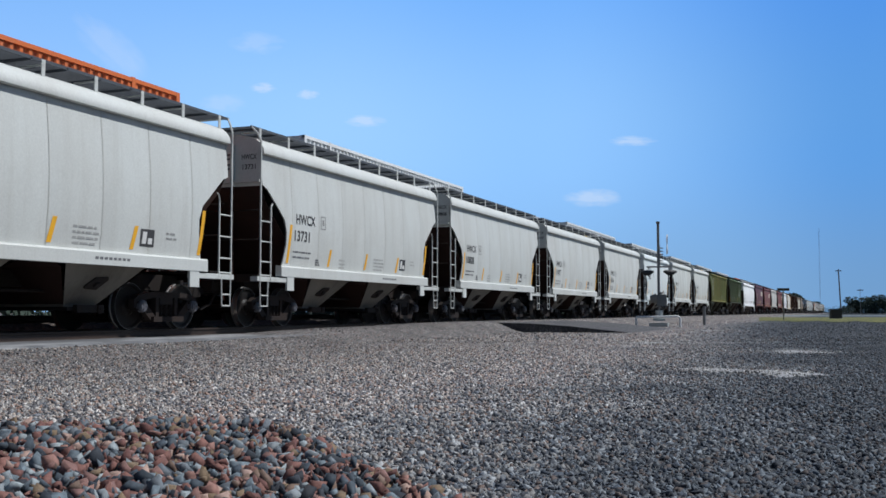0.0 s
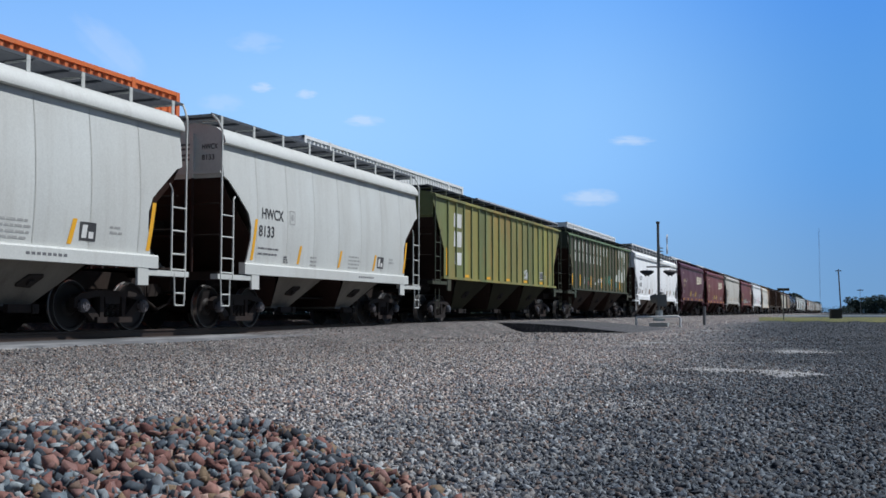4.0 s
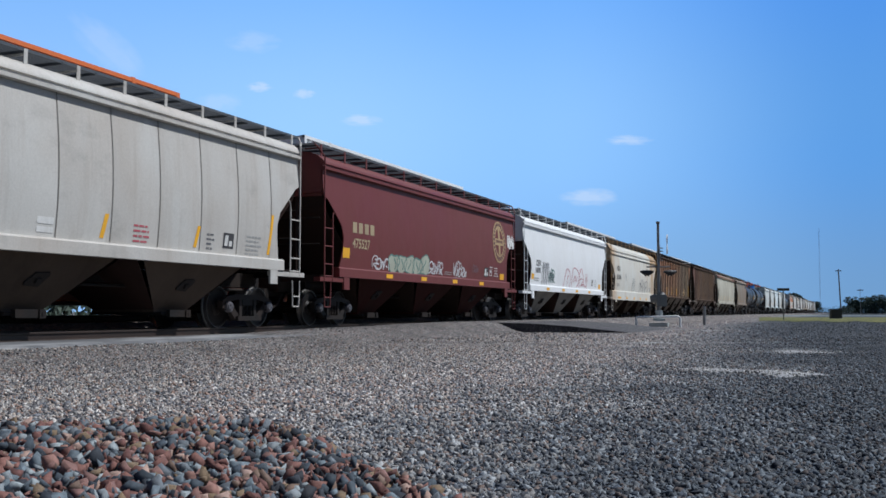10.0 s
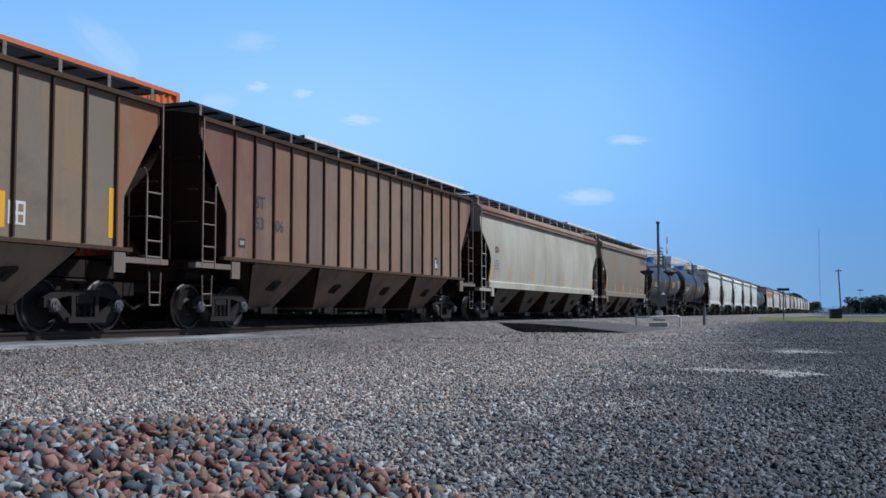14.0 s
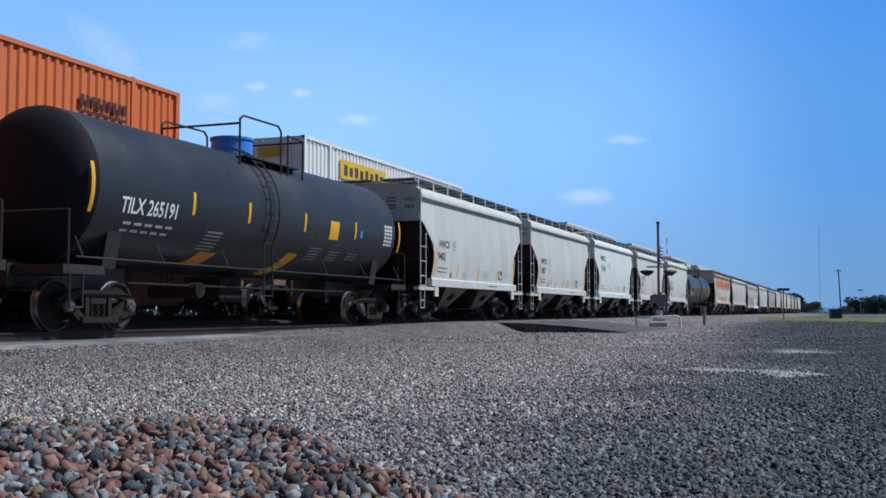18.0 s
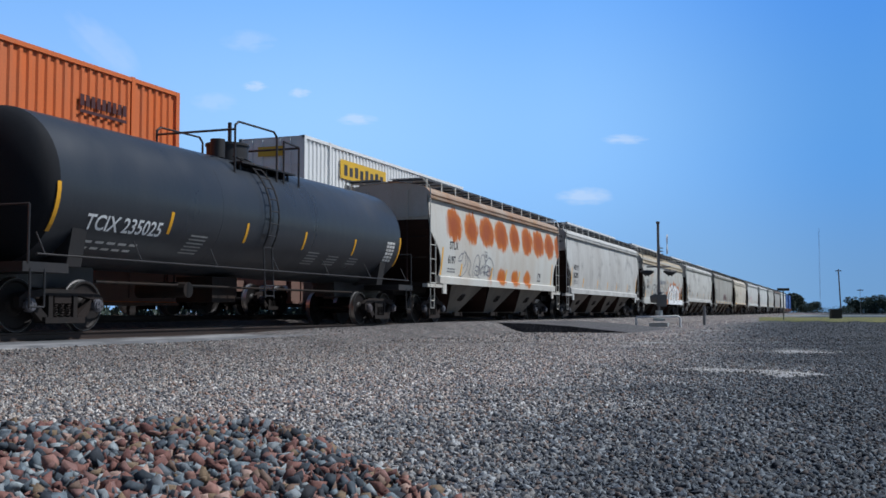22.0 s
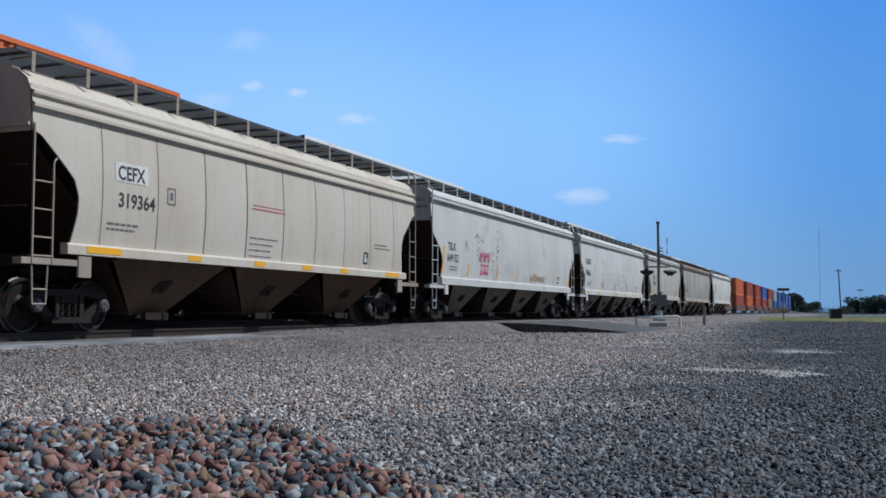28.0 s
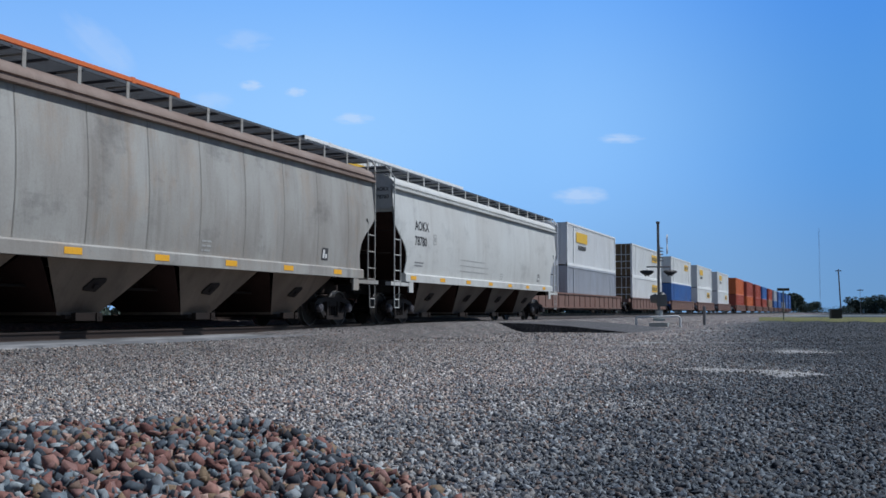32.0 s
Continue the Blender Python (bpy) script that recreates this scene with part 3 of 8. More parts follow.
        gate = shared(("gate",), lambda: Mesh().box(-0.92, 0.92, -0.50, 0.50, -0.12, -0.05).box(0.92, 1.02, -0.34, 0.34, -0.16, -0.01).tube((-0.9, 0.3, -0.09), (1.06, 0.3, -0.09), 0.035).box(1.0, 1.05, 0.22, 0.38, -0.17, -0.01).made("outlet_gate", M_STEEL))
        part("outlet_gate", gate, bay, "", pose(0, yc, low))
        brk = shared(("bracket",), lambda: Mesh().extrude([(-0.24, -0.12), (0.10, -0.14), (0.26, 0.10), (0.24, 0.16), (-0.10, 0.14), (-0.26, -0.06)], -0.02, 0.02).box(0.0, 0.07, -0.06, 0.06, -0.05, 0.05).made("vibrator_bracket", M_BRACKET))
        for s in (1, -1):
            part("vibrator_bracket", brk, bay, "", pose(s * (1.13 + 0.02), yc, (top + low) / 2, 0, s * math.degrees(math.atan2(0.66, top - low)), 0 if s > 0 else 180))
    # running boards on posts, roof hatch trough
    if board:
        for s in (1, -1):
            b = Mesh()
            grate = Mesh()
            for k in range(23):
                # open grating of flat bars
                grate.box(*sorted((s * (0.22 + 0.05 * k), s * (0.243 + 0.05 * k))), -0.25, L + 0.25, zt + up + 0.555, zt + up + 0.572)
            for y in np.arange(0.0, L, 0.9):
                b.box(*sorted((s * 0.21, s * 1.40)), y, y + 0.04, zt + up + 0.51, zt + up + 0.562)
            b.box(*sorted((s * 1.375, s * 1.40)), -0.25, L + 0.25, zt + up + 0.53, zt + up + 0.59)
            board_part = part("running_board", b.made("running_board", grate_paint), car)
            tagged(part("grating", grate.made("grating", grate_paint), board_part), kind="stuff")
            n = max(6, int(L / 1.35))
            post = shared(("bpost", ladder_paint.name, style, round(up, 2)), lambda: Mesh().box(-0.004, 0.012, -0.045, 0.045, zt + (0.22 if style == "smooth" else 0.04), zt + up + 0.58).box(-0.5, 0.02, -0.02, 0.02, zt + up + 0.47, zt + up + 0.50).made("board_post", ladder_paint))
            for i in range(n + 1):
                part("board_post", post, car, "", pose(s * 1.40, 0.15 + (L - 0.3) * i / n, 0) if s > 0 else pose(-1.40, 0.15 + (L - 0.3) * i / n, 0, 0, 0, 180))
    if board and style == "smooth":
        # short slanting grab bar from the board's corner down to the ladder's stile
        for yy, d in ((0.0, -1), (L, 1)):
            for s in (1, -1):
                if low_front and d < 0:
                    continue
                b = Mesh().pipe([(s * 1.39, yy + d * 0.22, zt + up + 0.56), (s * 1.50, yy + d * 0.14, zt + up + 0.42), (s * 1.585, yy + d * out, zt + 0.22), (s * 1.585, yy + d * out, zt)], 0.024, 6)
                part("grab_bar", b.made("grab_bar", ladder_paint), car)
    b = Mesh()
    b.along([(-0.45, zt + up + 0.36), (0.45, zt + up + 0.36), (0.42, zt + up + 0.54), (0.25, zt + up + 0.63), (-0.25, zt + up + 0.63), (-0.42, zt + up + 0.54)], 0.7, L - 0.7)
    part("hatch", b.made("hatch", roof_paint), car)
    b = Mesh()
    b.box(-0.16, 0.16, 1.0, L - 1.0, 0.80, 1.1)
    b.tube((0.55, 1.0, 0.72), (0.55, L - 1.0, 0.72), 0.03)
    b.tube((0.4, 0.9, 0.98), (0.4, 2.2, 0.98), 0.16, 12)
    part("centre_sill", b.made("centre_sill", M_STEEL), car)
    n = 18
    b = Mesh()
    b.pipe([(-0.75 + 0.27 * math.cos(6.2832 * i / n), -0.12, 2.35 + 0.27 * math.sin(6.2832 * i / n)) for i in range(n + 1)], 0.02, 6)
    for a in (0, 1.57, 3.14, 4.71):
        b.tube((-0.75, -0.12, 2.35), (-0.75 + 0.27 * math.cos(a), -0.12, 2.35 + 0.27 * math.sin(a)), 0.014, 5)
    b.box(-0.87, -0.63, -0.08, 0.9, 2.22, 2.48)
    part("brake_wheel", b.made("brake_wheel", M_STEEL), car)
    truck(car, truck_in)
    truck(car, L - truck_in)
    couplers(car, L)
    return car


# ---- tank cars ----
def tank_car(label, paint, L, blue, seed=0, ladder_at=0.5):
    car = thing("tank_car", label, "tank car", "freight train")
    R, zc = (1.52, 2.80) if seed < 3 else (1.46, 2.68)
    ya, yb = 0.35, L - 0.35
    prof = [(ya, 0.0)] + [(ya + 0.55 * (1 - math.cos(a)), R * math.sin(a)) for a in np.linspace(0.15, math.pi / 2, 8)]
    prof += [(ya + 0.80 + (yb - ya - 1.6) * k, R) for k in (0, 0.2, 0.4, 0.6, 0.8, 1.0)]
    prof += [(yb - 0.55 * (1 - math.cos(a)), R * math.sin(a)) for a in np.linspace(math.pi / 2, 0.15, 8)] + [(yb, 0.0)]
    b = Mesh().lathe_y(prof[8:-8], 48)
    b.v = [(x, y, z + zc) for x, y, z in b.v]
    shell = part("tank_shell", b.made("tank_shell", paint, 30), car)
    for end in (prof[:9], prof[-9:]):
        b = Mesh().lathe_y(end, 48)
        b.v = [(x, y, z + zc) for x, y, z in b.v]
        part("tank_head", b.made("tank_head", M_TANKHEAD, 30), car, "dusty black domed tank end")
    for k in (0.36, 0.62):
        b = Mesh().lathe_y([(L * k - 0.015, R - 0.01), (L * k - 0.015, R + 0.002), (L * k + 0.015, R + 0.002), (L * k + 0.015, R - 0.01)], 48)
        b.v = [(x, y, z + zc) for x, y, z in b.v]
        part("weld_band", b.made("weld_band", paint, 30), shell)
    for s in (1, -1):
        b = Mesh()
        b.tube((s * 1.50, 0.3, 1.36), (s * 1.50, L - 0.3, 1.36), 0.018)
        for yy in np.linspace(0.5, L - 0.5, 7):
            b.tube((s * 1.50, yy, 1.36), (s * 1.30, yy, 1.75), 0.014, 6)
        part("handrail", b.made("handrail", M_TANKTRIM), car)
        b = Mesh()
        ym = L * ladder_at
        for y in (ym - 0.2, ym + 0.2):
            pts = [(s * (R + 0.12) * math.cos(a), y, zc + (R + 0.12) * math.sin(a)) for a in np.linspace(-0.5, 1.25, 12)]
            b.pipe([(s * 1.45, y, 0.7)] + pts, 0.022)
        for a in np.linspace(-0.5, 1.2, 10):
            b.tube((s * (R + 0.12) * math.cos(a), ym - 0.2, zc + (R + 0.12) * math.sin(a)), (s * (R + 0.12) * math.cos(a), ym + 0.2, zc + (R + 0.12) * math.sin(a)), 0.016, 6)
        for z in (0.75, 1.0):
            b.tube((s * 1.45, ym - 0.2, z), (s * 1.45, ym + 0.2, z), 0.016, 6)
        part("ladder", b.made("ladder", M_TANKTRIM), car)
    # dome platform, railings, valve housing
    ym = L * 0.5
    b = Mesh()
    for s in (1, -1):
        b.box(*sorted((s * 0.62, s * 1.12)), ym - 1.1, ym + 1.5, zc + R * 0.84, zc + R * 0.84 + 0.035)
        for y in (ym - 1.0, ym + 0.2, ym + 1.3):
            b.box(*sorted((s * 0.95, s * 1.0)), y, y + 0.05, zc + R * 0.70, zc + R * 0.84)
    part("platform", b.made("platform", M_TANKTRIM), car)
    for s in (1, -1):
        b = Mesh()
        zt = zc + R + 0.72
        b.pipe([(s * 1.1, ym - 1.4, zc + R * 0.6), (s * 1.1, ym - 1.4, zt - 0.1), (s * 1.1, ym - 1.25, zt), (s * 1.1, ym + 0.4, zt + 0.02), (s * 1.1, ym + 0.55, zt - 0.1), (s * 1.1, ym + 0.55, zc + R * 0.6)], 0.028)
        part("railing", b.made("railing", M_TANKTRIM), car)
        b = Mesh()
        b.pipe([(s * 1.1, ym + 0.9, zc + R * 0.6), (s * 1.1, ym + 0.9, zt - 0.15), (s * 1.1, ym + 1.7, zt - 0.18), (s * 1.1, ym + 1.7, zc + R * 0.6)], 0.028)
        part("railing", b.made("railing", M_TANKTRIM), car)
    b = Mesh()
    zt = zc + R + 0.62
    b.pipe([(1.1, ym - 1.4, zt - 0.1), (-1.1, ym - 1.4, zt - 0.1)], 0.028)
    part("railing", b.made("railing", M_TANKTRIM), car)
    b = Mesh()
    b.pipe([(1.1, ym + 1.7, zt - 0.1), (-1.1, ym + 1.7, zt - 0.1)], 0.028)
    part("railing", b.made("railing", M_TANKTRIM), car)
    b = Mesh()
    b.tube((0, ym, zc + R - 0.05), (0, ym, zc + R + 0.36), 0.52, 24)
    b.tube((0, ym, zc + R + 0.36), (0, ym, zc + R + 0.42), 0.55, 24)
    part("valve_housing", b.made("valve_housing", M_BLUE if blue else M_TANKTRIM, 40), car, "bright blue valve housing" if blue else "black valve housing")
    if not blue:
        b = Mesh()
        b.tube((0.3, ym - 0.9, zc + R - 0.05), (0.3, ym - 0.9, zc + R + 0.4), 0.18, 12)
        b.tube((0.0, ym + 0.1, zc + R + 0.5), (0.0, ym + 0.1, zc + R + 1.0), 0.05, 8)
        part("vent", b.made("vent", M_TANKTRIM, 40), car)
    for yy, d in ((0.0, 1), (L, -1)):
        b = Mesh()
        b.box(-1.5, 1.5, *sorted((yy - d * 0.02, yy + d * 1.1)), 1.05, 1.22)
        b.box(-0.32, 0.32, *sorted((yy - d * 0.1, yy + d * 3.2)), 0.82, 1.25)
        b.along([(-1.1, 1.2), (1.1, 1.2), (1.25, 2.0), (0.9, 1.65), (0.0, 1.30), (-0.9, 1.65), (-1.25, 2.0)], *sorted((yy + d * 1.5, yy + d * 1.9)))
        b.pipe([(1.5, yy + d * 0.1, 1.2), (1.5, yy + d * 0.1, 2.2), (-1.5, yy + d * 0.1, 2.2), (-1.5, yy + d * 0.1, 1.2)], 0.022)
        b.pipe([(1.5, yy + d * 0.15, 1.1), (1.5, yy + d * 0.15, 0.45), (1.5, yy + d * 0.5, 0.45), (1.5, yy + d * 0.5, 1.1)], 0.02)
        part("end_frame", b.made("end_frame", M_TANKTRIM), car)
    b = Mesh()
    b.tube((0, L * 0.5, 1.35), (0, L * 0.5, 0.75), 0.28, 14)
    b.box(-0.5, 0.5, L * 0.42, L * 0.48, 0.6, 1.2)
    b.tube((-0.4, L * 0.33, 0.85), (0.9, L * 0.33, 0.85), 0.18, 12)
    b.tube((0.7, 2.8, 0.95), (0.7, L - 2.8, 0.95), 0.03)
    part("bottom_valve", b.made("bottom_valve", M_STEEL), car)

    def mark(name, y, a0, w, h, mat, lean=0.0):
        """A patch on the shell: a0 is its height along the curve from the middle."""
        vs, fs = [], []
        n = 6
        for i in range(n + 1):
            a = (a0 + h * i / n) / R
            for q in (0, w):
                vs.append(((R + 0.006) * math.cos(a), y + q + lean * h * i / n, zc + (R + 0.006) * math.sin(a)))
        fs = [(2 * i, 2 * i + 1, 2 * i + 3, 2 * i + 2) for i in range(n)]
        me = bpy.data.meshes.new(name)
        me.from_pydata(vs, [], fs)
        me.materials.append(mat)
        part(name, me, shell)

    drop = 0.45 if seed == 3 else 0.10
    for i, y in enumerate(TANK_STRIPES[seed]):
        h = 0.95 if i in (0, 5) else 0.48
        mark("reflector_stripe", y, (-0.28 if h < 0.7 else -0.50) - drop, 0.10, h, M_YELLOW, -0.03)

    def tank_letters(text, y, a0, size, mat, stretch=1.0):
        p, fs = words(text, size)
        vs = [((R + 0.010) * math.cos((a0 + v) / R), y + u * stretch, zc + (R + 0.010) * math.sin((a0 + v) / R)) for u, v in p]
        me = bpy.data.meshes.new("lettering")
        me.from_pydata(vs, [], fs)
        me.materials.append(mat)
        part("lettering", me, shell, "white stencilled letters and numbers")
    for i, (y, a, w) in enumerate(((0.115, -0.66 - drop, 1.7), (0.115, -0.82 - drop, 1.6))):
        for j in range(5):
            mark("data_line", L * y + j * w / 5, a, w / 5 * 0.7, 0.06, M_WHITEINK)
    for y, a, n in ((0.455 if seed == 1 else 0.30, -0.72, 6), (0.615, -0.80, 5), (0.685, -0.85, 4), (0.76, -0.85, 3)):
        for j in range(n):
            mark("data_line", L * y - 0.02 * j, a - 0.09 * j, 0.62, 0.036, M_GREYINK)
    for j in range(6):
        for q in range(3):
            mark("data_line", L * 0.892 + 0.20 * q, 0.10 - drop + 0.1 - 0.11 * j, 0.16, 0.075, M_WHITEINK)
    if blue:
        mark("placard", 11.0 if seed == 1 else 10.32, -0.48, 0.52, 0.5, M_YELLOW)
        mark("placard", 7.05 if seed == 1 else 4.6, -1.72, 0.66, 0.5, M_ORANGEINK, 0.5)
        if seed == 2:
            mark("placard", 8.1, -2.0, 0.52, 1.0, M_YELLOW, 0.45)
        mark("placard", 12.2, -0.32, 0.16, 0.2, M_BLUE)
    tank_letters(label_number[seed], {1: 1.9, 2: 1.58, 3: 1.75}[seed], (-0.42 if seed < 3 else -0.36) - drop, 0.44, M_WHITESPRAY, 0.80 if seed < 3 else 0.95)
    truck(car, 1.5)
    truck(car, L - 1.5)
    couplers(car, L)
    return car


TANK_STRIPES = {1: (0.87, 3.98, 6.98, 9.67, 11.91, 15.0), 2: (0.68, 3.91, 6.15, 8.87, 11.85, 15.0), 3: (0.85, 4.25, 7.2, 10.05, 13.0, 16.2)}
label_number = {1: "TILX 265253", 2: "TILX 265191", 3: "TCIX 235025"}
M_TANK = weathered("black_tank_paint", (0.022, 0.028, 0.040), (0.040, 0.043, 0.050), 0.35, 0.34)
M_TANKHEAD = weathered("dusty_tank_end_paint", (0.016, 0.018, 0.022), (0.030, 0.029, 0.030), 0.4, 0.68)
M_TANKGREY = weathered("faded_black_tank_paint", (0.030, 0.037, 0.048), (0.05, 0.053, 0.058), 0.35, 0.30)
M_TANKTRIM = weathered("black_trim_paint", (0.02, 0.02, 0.022), (0.06, 0.045, 0.035), 0.3, 0.5)
M_BLUE = material("blue_housing", (0.05, 0.25, 0.75), 0.45)
M_GREYINK = weathered("grey_placard", (0.45, 0.45, 0.43), (0.12, 0.12, 0.12), 0.6, 0.6)
M_ORANGEINK = material("orange_placard", (0.65, 0.22, 0.02), 0.5)

# ---- paints of the hopper cars ----
P_HW = weathered("pale_grey_paint", (0.60, 0.615, 0.585), (0.30, 0.27, 0.23), 0.28, 0.5)
P_HW2 = weathered("cool_white_paint", (0.66, 0.71, 0.71), (0.36, 0.33, 0.28), 0.16, 0.5)
P_GREEN = weathered("olive_green_paint", (0.235, 0.27, 0.095), (0.20, 0.135, 0.05), 0.75, 0.6, panel=0.84, first=1.41, contrast=0.95, rust=0.5)
# sunlight on the ribs put into a lighter green than the panels
P_GREENLIT = weathered("pale_green_rib_paint", (0.25, 0.31, 0.15), (0.16, 0.13, 0.06), 0.4, 0.6)
P_GREEN2 = weathered("dull_green_paint", (0.100, 0.108, 0.050), (0.080, 0.050, 0.032), 0.95, 0.6, panel=0.872, smudge=0.75, rust=0.12)
P_GREENRIB = weathered("green_rib_paint", (0.16, 0.25, 0.14), (0.10, 0.09, 0.045), 0.4, 0.6)
P_WHITE = weathered("white_paint", (0.78, 0.79, 0.79), (0.5, 0.48, 0.44), 0.2, 0.5, smudge=0.07)
P_OLDWHITE = weathered("scuffed_white_paint", (0.90, 0.91, 0.91), (0.5, 0.47, 0.42), 0.25, 0.5, smudge=0.14, rust=0.16)
P_MAROON = weathered("maroon_paint", (0.090, 0.012, 0.026), (0.065, 0.024, 0.030), 0.35, 0.45)
P_MAROON2 = weathered("faded_maroon_paint", (0.148, 0.027, 0.025), (0.12, 0.045, 0.036), 0.35, 0.5)
P_TAN = weathered("dusty_grey_paint", (0.525, 0.51, 0.475), (0.28, 0.20, 0.14), 0.40, 0.55, smudge=0.35)
P_FURX = weathered("rust_streaked_grey_paint", (0.62, 0.62, 0.575), (0.44, 0.30, 0.14), 0.32, 0.6, streak=1.0, rust=0.45)
P_BROWN = weathered("grey_brown_paint", (0.205, 0.175, 0.135), (0.20, 0.13, 0.085), 0.5, 0.65, panel=0.877, smudge=0.5, rust=0.35, first=1.37, contrast=0.4)
P_BROWN2 = weathered("dark_brown_paint", (0.25, 0.185, 0.14), (0.15, 0.075, 0.055), 0.6, 0.65, panel=0.88, smudge=0.5, rust=0.5, first=1.37, contrast=0.6)
# shaded flanks of the ribs put into the colour; sill and roof share it
P_BRIB = weathered("shaded_rib_paint", (0.06, 0.04, 0.033), (0.14, 0.08, 0.04), 0.5, 0.65)
P_GATX = weathered("primer_brown_paint", (0.21, 0.192, 0.155), (0.25, 0.13, 0.075), 0.6, 0.6)
P_LGREY = weathered("stained_grey_paint", (0.493, 0.465, 0.381), (0.21, 0.17, 0.13), 0.55, 0.55)
P_GREY = weathered("worn_grey_paint", (0.56, 0.555, 0.525), (0.27, 0.245, 0.22), 0.5, 0.55, smudge=0.85)
P_DGREY = weathered("sooty_grey_paint", (0.375, 0.368, 0.34), (0.17, 0.14, 0.115), 0.65, 0.6, smudge=0.75, rust=0.2)
P_SOOTROOF = weathered("sooty_brown_roof_paint", (0.24, 0.185, 0.155), (0.13, 0.08, 0.055), 0.8, 0.65)
P_CBFX = weathered("plain_grey_paint", (0.452, 0.434, 0.386), (0.25, 0.22, 0.19), 0.3, 0.5)
P_AOKX = weathered("light_grey_paint", (0.585, 0.59, 0.56), (0.33, 0.30, 0.27), 0.35, 0.5, smudge=0.42)
P_CEFX = weathered("cream_grey_paint", (0.57, 0.53, 0.45), (0.36, 0.26, 0.16), 0.4, 0.55)
P_STLX = weathered("rusting_grey_paint", (0.575, 0.57, 0.525), (0.36, 0.24, 0.13), 0.35, 0.55)
P_TILX = weathered("tan_stained_grey_paint", (0.50, 0.505, 0.475), (0.25, 0.21, 0.165), 0.45, 0.55, smudge=0.4, rust=0.7, flow=(1, 0.5, 1.5))
P_TANROOF = weathered("tan_roof_paint", (0.42, 0.36, 0.26), (0.30, 0.21, 0.12), 0.6, 0.6)
P_RUSTROOF = weathered("rust_washed_roof_paint", (0.37, 0.29, 0.22), (0.24, 0.105, 0.045), 0.9, 0.65, rust=0.85)


def rust_blotches(m):
    """Seven large rust blotches with run-down tails in a row, and smaller ones at the sill."""
    n, l, b = nodes_of(m)
    base = b.inputs["Base Color"].links[0].from_socket
    c = n.new("ShaderNodeTexCoord")
    s = n.new("ShaderNodeSeparateXYZ")
    l.new(c.outputs["Object"], s.inputs[0])
    y, z = s.outputs[1], s.outputs[2]
    wob = noise_tex(m, 2.6, 8, (1, 1.3, 0.5), 0.75)
    w = math_node(m, "MULTIPLY", math_node(m, "SUBTRACT", wob, 0.5), 2.6)
    cell = math_node(m, "SUBTRACT", math_node(m, "FRACT", math_node(m, "DIVIDE", math_node(m, "SUBTRACT", y, 1.47), 1.85)), 0.5)
    which = n.new("ShaderNodeTexWhiteNoise")
    which.noise_dimensions = "1D"
    l.new(math_node(m, "FLOOR", math_node(m, "DIVIDE", math_node(m, "SUBTRACT", y, 1.47), 1.85)), which.inputs["W"])
    size = math_node(m, "ADD", math_node(m, "MULTIPLY", which.outputs["Value"], 0.14), 0.42)
    u = math_node(m, "DIVIDE", cell, size)
    v = math_node(m, "DIVIDE", math_node(m, "SUBTRACT", z, 3.30), 0.66)
    d = math_node(m, "ADD", math_node(m, "MULTIPLY", u, u), math_node(m, "MULTIPLY", v, v))
    first = ramp(m, math_node(m, "DIVIDE", y, 17.0), [(0.085, (0, 0, 0)), (0.11, (1, 1, 1))])
    big = mix(m, 1.0, ramp(m, math_node(m, "ADD", d, w), [(0.70, (1, 1, 1)), (1.35, (0, 0, 0))]), first, "MULTIPLY")
    u2 = math_node(m, "DIVIDE", cell, 0.34)
    v2 = math_node(m, "DIVIDE", math_node(m, "SUBTRACT", z, 1.62), 0.42)
    d2 = math_node(m, "ADD", math_node(m, "MULTIPLY", u2, u2), math_node(m, "MULTIPLY", v2, v2))
    keep = ramp(m, math_node(m, "DIVIDE", y, 17.0), [(0.36, (0, 0, 0)), (0.40, (1, 1, 1)), (0.74, (1, 1, 1)), (0.77, (0, 0, 0))])
    small = mix(m, 1.0, ramp(m, math_node(m, "ADD", d2, w), [(0.45, (1, 1, 1)), (0.95, (0, 0, 0))]), keep, "MULTIPLY")
    fresh = ramp(m, noise_tex(m, 4, 5), [(0.3, (0.43, 0.095, 0.004)), (0.7, (0.57, 0.185, 0.012))])
    inside = mix(m, ramp(m, math_node(m, "ADD", d, math_node(m, "MULTIPLY", w, 0.6)), [(0.1, (0.85,) * 3), (0.8, (0, 0, 0))]), fresh, (0.29, 0.055, 0.005))
    out = mix(m, small, mix(m, big, base, inside), inside)
    l.new(out, b.inputs["Base Color"])


rust_blotches(P_STLX)


def rusted_panels(m, ends, amount, tone):
    """The paint has gone to rust between the places in ends along the side, most of all high up."""
    n, l, b = nodes_of(m)
    base = b.inputs["Base Color"].links[0].from_socket
    c, s = n.new("ShaderNodeTexCoord"), n.new("ShaderNodeSeparateXYZ")
    l.new(c.outputs["Object"], s.inputs[0])
    (a0, a1), (b0, b1) = ends
    along = ramp(m, math_node(m, "DIVIDE", s.outputs[1], 18.0), [(a0 / 18, (1, 1, 1)), (a1 / 18, (0, 0, 0)), (b0 / 18, (0, 0, 0)), (b1 / 18, (1, 1, 1))])
    worn = ramp(m, math_node(m, "ADD", noise_tex(m, 0.9, 7, (1, 1.2, 0.5), 0.7, vary=True), math_node(m, "MULTIPLY", s.outputs[2], 0.06)), [(0.50, (0.2,) * 3), (0.80, (amount,) * 3)])
    l.new(mix(m, mix(m, 1.0, along, worn, "MULTIPLY"), base, tone), b.inputs["Base Color"])


